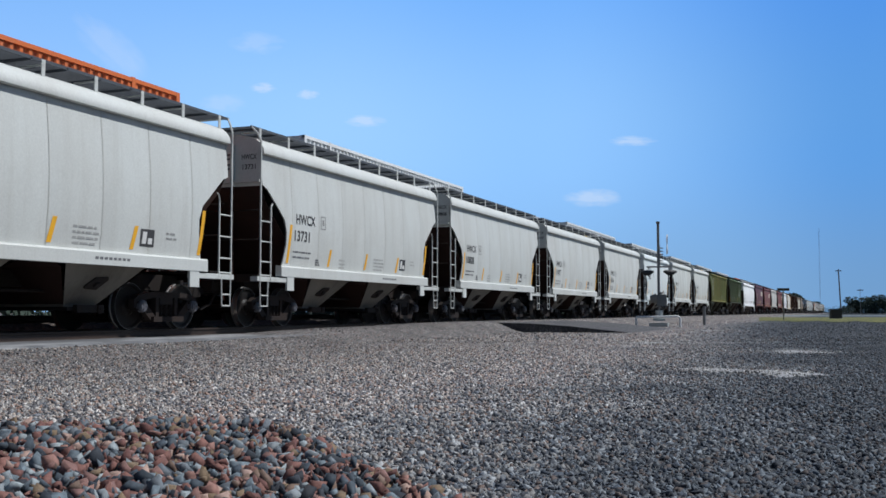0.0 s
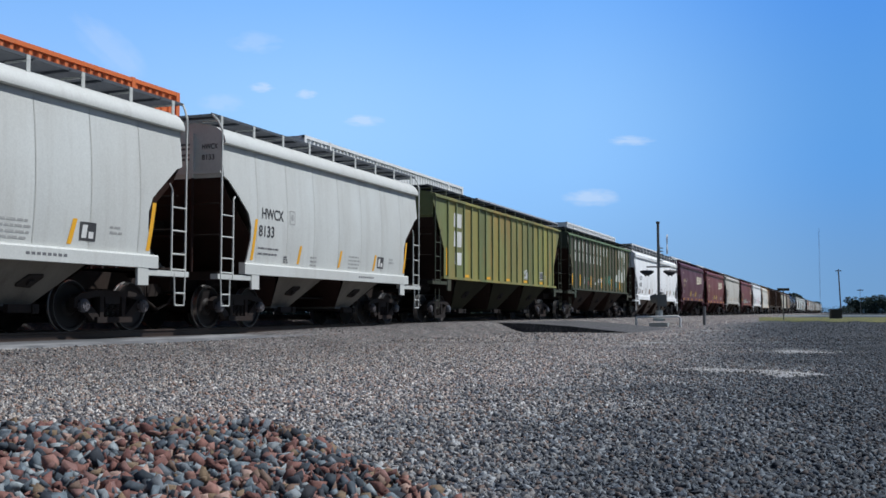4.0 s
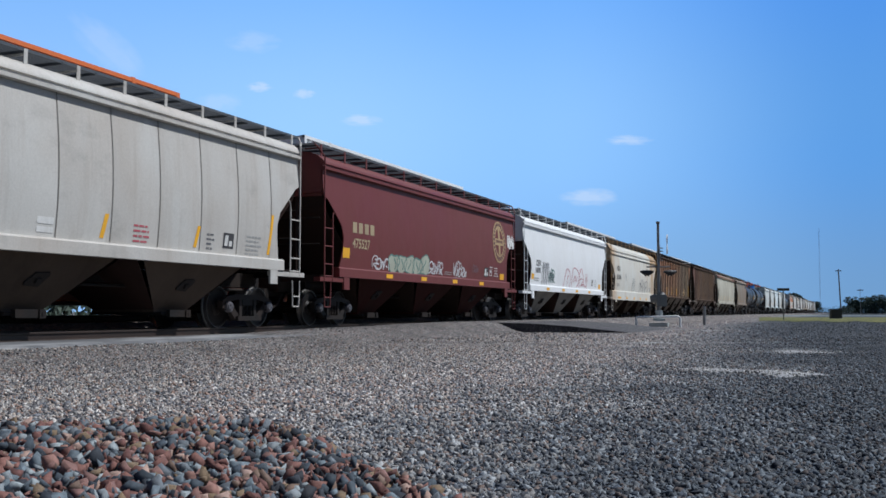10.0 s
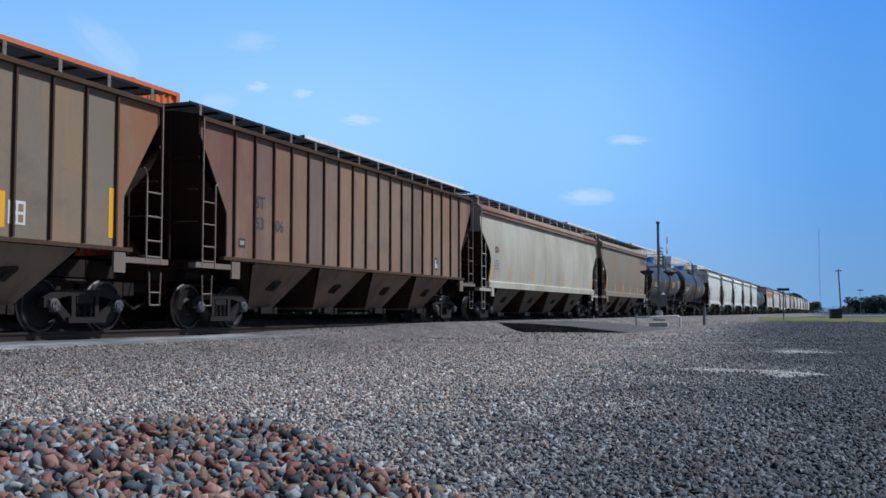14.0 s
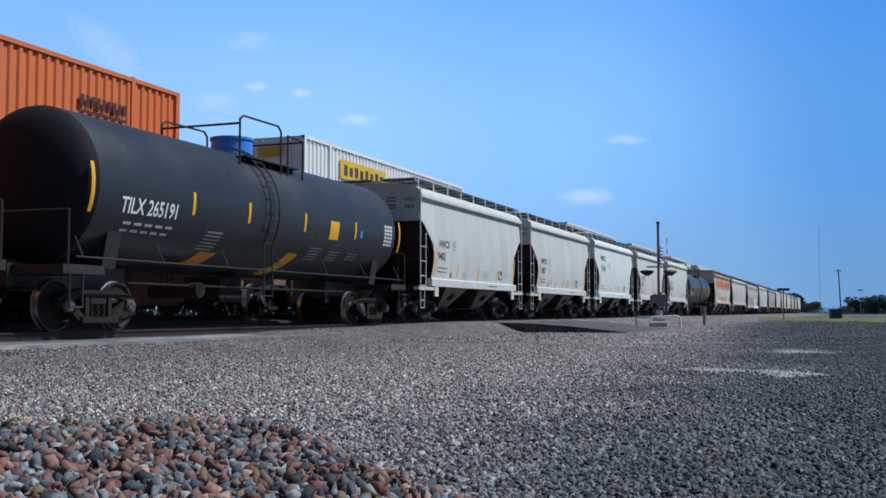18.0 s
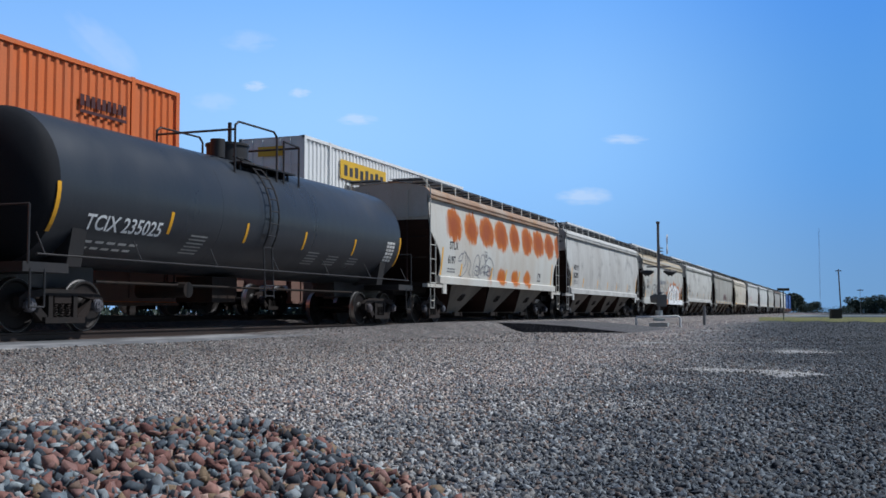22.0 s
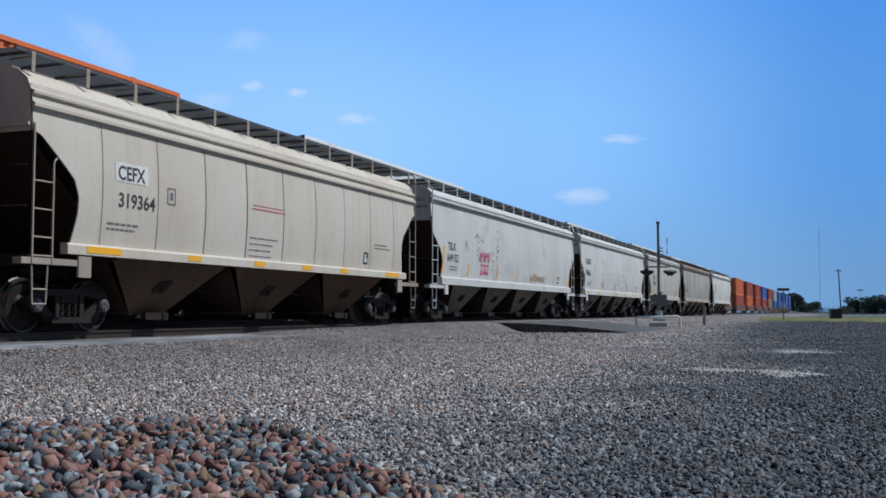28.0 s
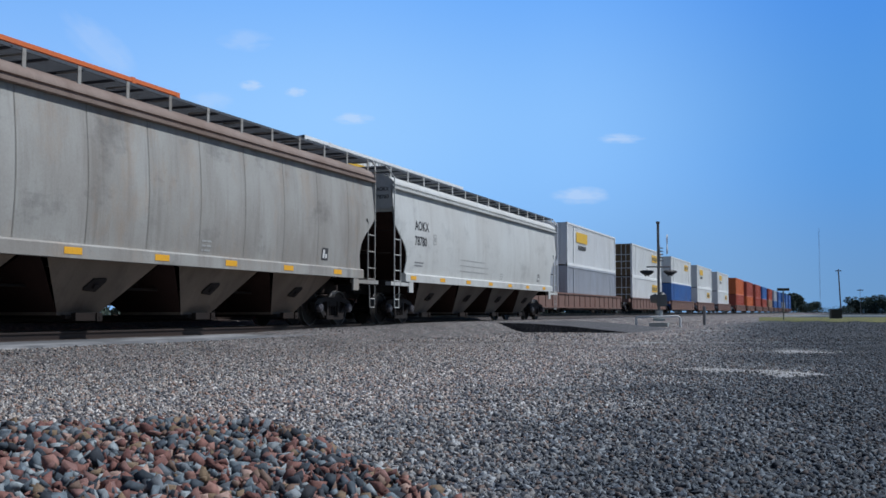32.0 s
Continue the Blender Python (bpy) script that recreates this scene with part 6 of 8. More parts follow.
C_ORANGE = container_paint("orange_container_paint", (0.72, 0.165, 0.035))
C_WHITE = container_paint("white_container_paint", (0.84, 0.85, 0.84), amount=0.12)
C_GREY = container_paint("grey_container_paint", (0.45, 0.48, 0.53))
C_DOOR = container_paint("brown_door_paint", (0.085, 0.05, 0.035), (0.24, 0.15, 0.04), 0.7)
C_RED = container_paint("red_container_paint", (0.45, 0.075, 0.04))
C_BLUE = container_paint("blue_container_paint", (0.05, 0.17, 0.48))
C_TAN = container_paint("tan_container_paint", (0.40, 0.27, 0.17))
M_WELL = weathered("brown_well_car_paint", (0.19, 0.10, 0.075), (0.16, 0.11, 0.09), 0.6, 0.65)
CLEN, CW, CH = 16.15, 1.30, 2.9


def container(label, paint, y, z, ridge=0.045, pitch=0.29, logo=None, dim_h=0.0, doors=None):
    c = thing("container", label, "container", "stacked containers", pose(FAR_X, y, z))
    h = CH - dim_h
    for s in (1, -1):
        # corrugated side wall between the posts
        n = int((CLEN - 0.3) / pitch)
        pts = []
        for i in range(n):
            y0 = 0.15 + (CLEN - 0.3) * i / n
            w = (CLEN - 0.3) / n
            pts += [(y0, 0), (y0 + 0.30 * w, 0), (y0 + 0.45 * w, -ridge), (y0 + 0.82 * w, -ridge), (y0 + 0.97 * w, 0)]
        b = Mesh()
        b.grid([[(s * (CW - 0.03 + d), yy, zz) for yy, d in pts] for zz in (0.14, h - 0.10)])
        part("side_wall", b.made("side_wall", paint), c)
        b = Mesh()
        b.box(*sorted((s * (CW - 0.12), s * CW)), 0, CLEN, 0, 0.15)
        b.box(*sorted((s * (CW - 0.10), s * CW)), 0, CLEN, h - 0.11, h)
        for yy in (0, CLEN - 0.16):
            b.box(*sorted((s * (CW - 0.16), s * (CW + 0.004))), yy, yy + 0.16, 0, h)
        for yy in (1.9, CLEN - 2.1):
            b.box(*sorted((s * (CW - 0.06), s * (CW + 0.006))), yy, yy + 0.14, 0, h + 0.02)
        part("frame", b.made("frame", paint), c)
    b = Mesh()
    b.box(-CW + 0.1, CW - 0.1, 0.02, 0.06, 0.05, h - 0.05)
    end = part("door_end", b.made("door_end", doors or paint), c)
    bar = shared(("lock", paint.name, h), lambda: Mesh().tube((0, 0, 0.1), (0, 0, h - 0.1), 0.025).made("lock_bar", paint))
    for x in (-0.75, -0.35, 0.35, 0.75):
        part("lock_bar", bar, end, "", pose(x, -0.02, 0))
    for zz in (0.7, 1.3, 1.9):
        part("hinge_batten", shared(("batten", paint.name), lambda: Mesh().box(-CW + 0.15, CW - 0.15, -0.012, 0.018, 0, 0.05).made("hinge_batten", doors or paint)), end, "", pose(0, 0, zz))
    part("end_panel", Mesh().box(-CW + 0.1, CW - 0.1, CLEN - 0.06, CLEN - 0.02, 0.05, h - 0.05).made("end_panel", paint), c)
    part("roof", Mesh().box(-CW + 0.02, CW - 0.02, 0.02, CLEN - 0.02, h - 0.06, h - 0.012).made("roof", paint), c)
    part("floor_pan", Mesh().box(-CW + 0.1, CW - 0.1, 0.1, CLEN - 0.1, 0.0, 0.08).made("floor_pan", M_STEEL), c)
    if logo == "yellow":
        for ya in (1.75 + 1.0,):
            part("logo_panel", Mesh().box(CW + 0.002, CW + 0.008, ya, ya + 4.1, h - 1.15, h - 0.45).made("logo_panel", M_YELLOWPANEL), c, "yellow panel with dark blocks")
            for i in range(8):
                part("logo_block", Mesh().box(CW + 0.008, CW + 0.012, ya + 0.3 + i * 0.46, ya + 0.58 + i * 0.46, h - 1.02, h - 0.62 - 0.06 * (i % 2)).made("logo_block", M_BLACKINK), c)
            rr = [(ya + 0.5 + i * 0.42, h - 1.6, 0.28, 0.24) for i in range(9)]
            for yy, zz, w, hh in rr:
                part("logo_block", Mesh().box(CW + 0.002, CW + 0.006, yy, yy + w, zz, zz + hh).made("logo_block", M_BLACKINK), c)
        part("logo_panel", Mesh().box(-0.5, 0.5, -0.052, -0.046, h - 0.68, h - 0.34).made("logo_panel", M_YELLOWPANEL), c)
    if logo == "small":
        part("logo_panel", Mesh().box(CW + 0.002, CW + 0.008, 2.6, 6.0, h - 1.2, h - 0.5).made("logo_panel", M_YELLOWPANEL), c, "yellow panel")
        for i in range(6):
            part("logo_block", Mesh().box(CW + 0.002, CW + 0.006, 3.2 + i * 0.4, 3.48 + i * 0.4, h - 1.7, h - 1.4).made("logo_block", M_BLACKINK), c)
    if logo == "right":
        part("logo_panel", Mesh().box(CW + 0.002, CW + 0.008, 10.4, 13.4, h - 1.2, h - 0.5).made("logo_panel", M_YELLOWPANEL), c, "yellow panel")
        for i in range(5):
            part("logo_block", Mesh().box(CW + 0.008, CW + 0.012, 10.6 + i * 0.55, 10.95 + i * 0.55, h - 1.05, h - 0.7).made("logo_block", M_BLACKINK), c)
    if logo == "dark":
        for i in range(9):
            part("logo_block", Mesh().box(CW + 0.002, CW + 0.008, 12.1 + i * 0.20, 12.24 + i * 0.20, h - 1.08, h - 0.80).made("logo_block", M_DARKINK), c)
        part("logo_bar", Mesh().box(CW + 0.002, CW + 0.008, 12.1, 13.85, h - 1.25, h - 1.17).made("logo_bar", M_DARKINK), c)
    return c


M_YELLOWPANEL = weathered("yellow_panel", (0.75, 0.45, 0.02), (0.4, 0.3, 0.1), 0.3, 0.5)
M_DARKINK = material("dark_logo_ink", (0.07, 0.02, 0.02), 0.6)


def well_car(y):
    w = thing("well_car", "brown well car carrying stacked containers on the far track", "well car", "parked container train", pose(FAR_X, y, FAR_Z))
    a, c = -1.2, CLEN + 1.2
    for s in (1, -1):
        b = Mesh()
        b.box(*sorted((s * 1.36, s * 1.50)), a, c, 0.42, 1.30)
        b.box(*sorted((s * 1.30, s * 1.56)), a, c, 1.26, 1.36)
        b.box(*sorted((s * 1.30, s * 1.56)), a, c, 0.36, 0.44)
        for yy in np.arange(a + 0.6, c, 1.6):
            b.box(*sorted((s * 1.5, s * 1.54)), yy, yy + 0.1, 0.44, 1.26)
        part("side_girder", b.made("side_girder", M_WELL), w)
    b = Mesh()
    b.box(-1.36, 1.36, 0, CLEN, 0.26, 0.33)
    part("well_floor", b.made("well_floor", M_WELL), w)
    for yy, d in ((a, -1), (c, 1)):
        b = Mesh()
        b.box(-1.36, 1.36, *sorted((yy, yy + d * 0.9)), 0.95, 1.25)
        b.box(-0.3, 0.3, *sorted((yy, yy + d * 1.7)), 0.75, 1.1)
        part("end_sill", b.made("end_sill", M_WELL), w)
        t = truck(w, yy + d * 0.3)
        for lst in WHEELS:
            lst.pop()
    return w


STACKS = [(-14.9, C_WHITE, C_WHITE, None), (8.1, C_ORANGE, C_ORANGE, "dark"), (31.5, C_WHITE, C_WHITE, "yellow"), (49.8, C_GREY, C_GREY, None), (68.4, C_WHITE, C_GREY, "small"),
          (91.9, C_WHITE, C_WHITE, "right"), (114.8, C_WHITE, C_BLUE, "right"), (137.0, C_WHITE, C_WHITE, "small"), (161.0, C_WHITE, C_WHITE, "small"), (190.5, C_ORANGE, C_RED, None),
          (213.5, C_RED, C_ORANGE, None), (236.5, C_RED, C_RED, None), (258.0, C_BLUE, C_RED, None), (281.0, C_RED, C_TAN, None), (304.0, C_GREY, C_BLUE, None), (327.0, C_BLUE, C_BLUE, None),
          (350.0, C_BLUE, C_GREY, None), (373.0, C_BLUE, C_BLUE, None), (396.0, C_BLUE, C_BLUE, None)]
KINDS = {C_ORANGE: "orange", C_WHITE: "white", C_GREY: "grey", C_RED: "red", C_BLUE: "blue", C_TAN: "tan"}
for y, up, low, logo in STACKS:
    well_car(y)
    container(KINDS[low] + " corrugated container resting low in a well car", low, y, FAR_Z + 0.335, logo="right" if logo in ("right", "small") and low is C_WHITE else None, doors=C_DOOR if 91 < y < 93 else None)
    drop = 0.30 if up is C_GREY and y < 60 else 0.0
    extra = {"dark": ", with a dark lettered mark", "yellow": ", with a yellow panel", "small": ", with a small yellow panel", "right": ", with a yellow panel"}.get(logo, "")
    container(KINDS[up] + " corrugated container stacked on another" + extra, up, y, FAR_Z + 0.335 + CH + 0.012, logo=logo, dim_h=drop, doors=C_DOOR if 91 < y < 93 else None)

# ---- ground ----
def yard_falloff(m):
    """Light falloff painted into the gravel: pale by the track, darker across the yard."""
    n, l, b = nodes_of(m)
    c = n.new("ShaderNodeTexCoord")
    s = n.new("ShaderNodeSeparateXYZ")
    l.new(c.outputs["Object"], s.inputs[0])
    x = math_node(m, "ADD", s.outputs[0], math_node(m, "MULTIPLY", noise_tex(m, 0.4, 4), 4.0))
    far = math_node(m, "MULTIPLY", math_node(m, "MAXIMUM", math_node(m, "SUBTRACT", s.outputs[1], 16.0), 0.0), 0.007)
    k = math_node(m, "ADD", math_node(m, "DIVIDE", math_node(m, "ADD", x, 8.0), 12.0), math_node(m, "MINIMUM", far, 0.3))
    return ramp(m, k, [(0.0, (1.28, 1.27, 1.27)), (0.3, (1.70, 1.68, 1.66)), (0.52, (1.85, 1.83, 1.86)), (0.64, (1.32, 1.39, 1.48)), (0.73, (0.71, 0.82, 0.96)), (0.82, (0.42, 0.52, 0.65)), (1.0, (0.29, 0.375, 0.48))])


def gravel_material(name, colors, scale, rough=0.9, bump_s=0.8, bump_d=0.03, patch=0.35, yard=True):
    m = material(name, colors[0], rough)
    n, l, b = nodes_of(m)
    c = n.new("ShaderNodeTexCoord")
    v = n.new("ShaderNodeTexVoronoi")
    v.inputs["Scale"].default_value = scale
    v.inputs["Randomness"].default_value = 1.0
    l.new(c.outputs["Object"], v.inputs["Vector"])
    s = n.new("ShaderNodeSeparateColor")
    l.new(v.outputs["Color"], s.inputs[0])
    col = ramp(m, s.outputs[0], [(i / len(colors), k) for i, k in enumerate(colors)], "CONSTANT")
    big = noise_tex(m, 0.35, 6)
    mid = noise_tex(m, 1.3, 8, (1, 1, 1), 0.7)
    tone = ramp(m, big, [(0.3, (1 - patch,) * 3), (0.7, (1 + patch * 0.4,) * 3)])
    col = mix(m, 1.0, col, tone, "MULTIPLY")
    col = mix(m, 1.0, col, ramp(m, mid, [(0.3, (0.62, 0.60, 0.58)), (0.5, (1.0, 1.0, 1.0)), (0.72, (1.35, 1.32, 1.28))]), "MULTIPLY")
    col = mix(m, 1.0, col, ramp(m, noise_tex(m, 7.0, 6, (1, 1, 1), 0.8), [(0.35, (0.55, 0.54, 0.55)), (0.65, (1.4, 1.38, 1.36))]), "MULTIPLY")
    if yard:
        col = mix(m, 1.0, col, yard_falloff(m), "MULTIPLY")
    # gap shade between stones put into the colour: cells darken towards their borders
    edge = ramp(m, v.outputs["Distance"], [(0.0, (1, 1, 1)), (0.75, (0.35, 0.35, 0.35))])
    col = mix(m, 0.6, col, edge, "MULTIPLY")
    paint_color(m, col)
    inv = math_node(m, "SUBTRACT", 1.0, v.outputs["Distance"])
    bump(m, inv, bump_s, bump_d)
    return m


GRAVEL_COLORS = [(0.045, 0.045, 0.05), (0.11, 0.105, 0.10), (0.20, 0.185, 0.17), (0.14, 0.095, 0.085), (0.085, 0.09, 0.10), (0.30, 0.29, 0.27)]
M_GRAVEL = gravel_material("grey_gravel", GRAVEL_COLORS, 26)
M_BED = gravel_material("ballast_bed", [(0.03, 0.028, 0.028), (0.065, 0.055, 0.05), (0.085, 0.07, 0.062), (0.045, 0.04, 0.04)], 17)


def ground_z(x, y):
    """Gravel yard; it rises a little to the track bed, and to the crest of the stone pile near the eye."""
    z = -0.36
    k = min(1, max(0, (-x - 10.6) / 1.3))
    z += 0.15 * k * k * (3 - 2 * k)
    k = min(1, max(0, (-x - 16.0) / 1.2))
    z += FAR_Z * 0.9 * k * k * (3 - 2 * k)
    z += (0.13 * smooth01((-x - 11.6) / 0.9) * smooth01((y - 19) / 6) + 0.22 * smooth01((-x - 10.7) / 1.3) * smooth01((y - 25) / 10) * (1 - 0.6 * smooth01((-x - 11.6) / 0.9))) * (1 if x > -13.4 else 0)
    z += pile_z(x, y)
    z += 0.012 * noise.noise((x * 0.7, y * 0.7, 0)) if abs(x) < 60 and abs(y) < 90 else 0.0
    return z


CT, ST = math.cos(radians(TURN)), math.sin(radians(TURN))


def smooth01(k):
    k = min(1.0, max(0.0, k))
    return k * k * (3 - 2 * k)


def pile_z(x, y):
    d, u = -x * ST + y * CT, x * CT + y * ST      # ahead and to the side along the eye's heading
    if d > 6 or d < -1.5 or abs(u) > 8:
        return 0.0
    edge = 0.12 - (d - 2.47) * 0.42
    wob = 0.06 * math.sin(u * 5.1) + 0.04 * math.sin(u * 11.3 + 1)
    return 0.29 * smooth01((edge - u) / 0.45 + 0.5) * smooth01((4.35 + wob - d) / 0.55) * smooth01((u + 3.15 + 0.35 * math.sin(1.7 * d + 0.5) + wob * 2) / 1.1) * smooth01((d - 1.3 + 0.3 * math.sin(1.6 * u + 1.0) + wob) / 0.8)


def spaced(parts):
    out = []
    for a, c, st in parts:
        out += list(np.arange(a, c - 1e-6, st))
    return out + [parts[-1][1]]


xs = spaced([(-3000, -200, 700), (-200, -30, 34), (-30, -20, 1.0), (-20, -8, 0.3), (-8, -3.5, 0.3), (-3.5, 2.5, 0.12), (2.5, 20, 1.2), (20, 200, 30), (200, 3000, 700)])
ys = spaced([(-800, -40, 190), (-40, 0, 4), (0, 1.5, 0.3), (1.5, 6, 0.12), (6, 20, 0.5), (20, 90, 3), (90, 400, 40), (400, 4000, 600)])
b = Mesh()
b.grid([[(x, y, ground_z(x, y)) for x in xs] for y in ys])
me = bpy.data.meshes.new("ground")
me.from_pydata(b.v, [], b.f)
me.polygons.foreach_set("use_smooth", [True] * len(me.polygons))
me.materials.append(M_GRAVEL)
thing("ground", "grey gravel ground of a rail yard", "ground", kind="structure", me=me)

# the smooth dusty strip beside the track
M_STRIP = weathered("dusty_strip", (0.125, 0.128, 0.135), (0.07, 0.07, 0.07), 0.7, 0.9)
n_, l_, b_ = nodes_of(M_STRIP)
dust = b_.inputs["Base Color"].links[0].from_socket
paint_color(M_STRIP, mix(M_STRIP, ramp(M_STRIP, noise_tex(M_STRIP, 0.9, 5, (1.0, 0.45, 1), 0.65), [(0.48, (0, 0, 0)), (0.62, (0.7,) * 3)]), dust, (0.34, 0.34, 0.34)))
b = Mesh()
b.grid([[(x, y, z) for y in np.arange(-60, 24.1, 2.0)] for x, z in ((-13.45, -0.155), (-12.6, -0.165), (-12.0, -0.175), (-11.8, -0.24))])
thing("strip", "pale dusty strip beside the track", "path", kind="structure", me=b.made("strip", M_STRIP, 60))


def track(x, z, name, ties_to):
    side = bend if x == TRACK_X else (lambda y: 0.0)
    legs = [-800, 0, 60, 75, 90, 110, 140, 180, 240, 350, 500, 900, 2500]
    for s in (-1, 1):
        xr = x + s * 0.755
        prof = [(-0.07, -0.17), (0.07, -0.17), (0.07, -0.155), (0.012, -0.135), (0.012, -0.045), (0.037, -0.035), (0.037, -0.006), (0.028, 0.0), (-0.028, 0.0), (-0.037, -0.006), (-0.037, -0.035), (-0.012, -0.045), (-0.012, -0.135), (-0.07, -0.155)]
        ring = prof + prof[:1]
        r = Mesh().grid([[(xr + px + side(y), y, z + pz) for px, pz in ring] for y in legs])
        rail = thing("rail", "worn steel rail with rusty flanks", "rail", name, kind="structure", me=r.made("rail", M_RAIL))
        r = Mesh().grid([[(xr + px + side(y), y, z + 0.002) for px in (-0.024, 0.024)] for y in legs])
        part("rail_top", r.made("rail_top", M_RAILTOP), rail)
    ring = [(x - 2.1, z - 0.45), (x + 2.1 if z else x + 0.8, z - 0.45), (x + 1.6 if z else x + 0.75, z - 0.18), (x - 1.6, z - 0.18), (x - 2.1, z - 0.45)]
    bed = Mesh().grid([[(px + side(y), y, pz) for px, pz in ring] for y in legs])
    bed_ob = thing("track_bed", "dark stone ballast under the track", "ballast", kind="structure", me=bed.made("track_bed", M_BED))
    tie = Mesh().box(-1.28, 1.28, -0.11, 0.11, -0.36, -0.168).made("tie", M_TIE)
    for i in range(ties_to):
        part("tie", tie, bed_ob, "", pose(x + 0.02 * math.sin(i * 7.1), -4 + i * 0.54, z))


track(TRACK_X, 0.0, "near track", 130)
track(FAR_X, FAR_Z, "far track", 110)

# ---- road crossing ----
M_ASPHALT = gravel_material("worn_asphalt", [(0.04, 0.041, 0.045), (0.07, 0.07, 0.074), (0.10, 0.098, 0.10), (0.05, 0.05, 0.054)], 30, bump_d=0.015)
b = Mesh()
road_z = [(-12.6, -0.01), (-10.4, -0.05), (-9.0, -0.14), (-7.6, -0.28), (-6.7, -0.37)]
for (xa, za), (xb, zb) in zip(road_z, road_z[1:]):
    b.add([(xa, 36.5, za), (xb, 36.5, zb), (xb, 46, zb), (xa, 46, za), (xa, 36.5, -0.6), (xb, 36.5, -0.6)], [(0, 1, 2, 3), (4, 5, 1, 0)])
b.box(-13.45, -12.6, 36.5, 46, -0.5, -0.01)
road = thing("road", "worn asphalt road rising to the level crossing", "road", kind="structure", me=b.made("road", M_ASPHALT))
panel = Mesh().box(-0.62, 0.62, 0.0, 3.1, -0.16, -0.012).made("crossing_panel", M_ASPHALT)
for i in range(3):
    part("crossing_panel", panel, road, "", pose(TRACK_X, 36.6 + i * 3.13, 0))

# ---- crossing signal ----
M_MAST = weathered("grey_mast_metal", (0.20, 0.20, 0.205), (0.12, 0.10, 0.08), 0.4, 0.5, metal=0.3)
M_ALU = weathered("silver_cabinet_metal", (0.40, 0.43, 0.43), (0.25, 0.23, 0.2), 0.3, 0.45, metal=0.2)
M_RELAY = weathered("dull_cabinet_metal", (0.15, 0.155, 0.15), (0.10, 0.09, 0.07), 0.5, 0.6)
M_REDLENS = material("red_lens", (0.20, 0.02, 0.02), 0.15)
sig = thing("crossing_signal", "grey level-crossing signal mast with two dark lamp heads", "signal", m=pose(-8.0, 50.0, -0.05, 0, 0, TURN - 9))
b = Mesh()
b.tube((0, 0, 0), (0, 0, 4.65), 0.065, 12)
b.tube((0, 0, 4.6), (0, 0, 4.72), 0.09, 10)
part("mast", b.made("mast", M_MAST, 40), sig)
b = Mesh()
b.box(-0.28, 0.28, -0.28, 0.28, 0.0, 0.12)
b.tube((0, 0, 0.12), (0, 0, 0.5), 0.17, 12)
part("base", b.made("base", M_ALU), sig)
b = Mesh()
b.tube((-0.55, 0, 2.56), (0.55, 0, 2.56), 0.035)
part("cross_arm", b.made("cross_arm", M_MAST), sig)
for s in (-1, 1):
    b = Mesh()
    # the heads face along the road, so the hoods are seen from the side
    b.tube((-0.025, 0, 2.25), (0.025, 0, 2.25), 0.15, 20)
    for fx in (-1, 1):
        b.tube((fx * 0.02, 0, 2.25), (fx * 0.20, 0, 2.25), 0.125, 16, 0.115)
        b.tube((fx * 0.20, 0, 2.27), (fx * 0.40, 0, 2.30), 0.115, 16, 0.05)
        b.tube((fx * 0.10, 0, 2.14), (fx * 0.10, 0, 2.06), 0.05, 8)
    head = part("lamp_head", b.made("lamp_head", M_TANKTRIM, 40), sig, "black lamp head with a hood", pose(s * 0.54, 0, 0.17, 0, 0, 20) @ Matrix.Diagonal((0.82, 0.82, 0.94, 1)))
    part("lens", Mesh().tube((0.20, 0, 2.25), (0.215, 0, 2.25), 0.10, 14).made("lens", M_REDLENS), head)
b = Mesh()
b.box(-0.10, 0.34, -0.25, 0.22, 0.70, 1.24)
b.box(-0.06, 0.36, -0.27, -0.25, 0.68, 1.18)
b.tube((-0.40, -0.05, 1.02), (-0.10, -0.05, 1.06), 0.16, 16, 0.24)
b.tube((0.12, -0.02, 1.24), (0.12, -0.02, 1.36), 0.20, 14, 0.08)
part("relay_box", b.made("relay_box", M_RELAY), sig)
b = Mesh()
for z in (3.0, 3.15, 3.3, 3.45, 2.85):
    b.tube((0.05, 0, z), (0.22, 0, z), 0.025, 6)
part("step_peg", b.made("step_peg", M_MAST), sig)
for a in (-45, 45):
    part("crossbuck_board", Mesh().box(0.40, 0.425, -0.55, 0.55, -0.10, 0.10).made("crossbuck_board", P_WHITE), sig, "white crossbuck board", pose(0, 0, 3.62, a, 0, 0))
b = Mesh()
b.tube((0.06, 0, 2.55), (0.06, 0, 3.6), 0.02)
part("conduit", b.made("conduit", M_MAST), sig)
gate = thing("barrier_guard", "low white pipe guard rail at the crossing signal", "guard rail", m=pose(-8.0, 50.0, -0.30))
part("rail_bar", Mesh().pipe([(-1.0, -0.5, 0.0), (-1.0, -0.5, 0.42), (0.95, -0.5, 0.46), (1.05, -0.5, 0.40), (1.05, -0.5, -0.05)], 0.055, 8).made("rail_bar", P_WHITE), gate)
part("foot_plate", Mesh().box(-0.35, 0.5, -0.75, -0.25, -0.02, 0.16).made("foot_plate", M_ALU), gate)
post = thing("marker_post", "grey concrete marker post on the gravel", "post", m=pose(-7.2, 61.0, -0.40))
part("shaft", Mesh().tube((0, 0, 0), (0, 0, 1.10), 0.09, 10, 0.08).made("shaft", M_MAST), post)

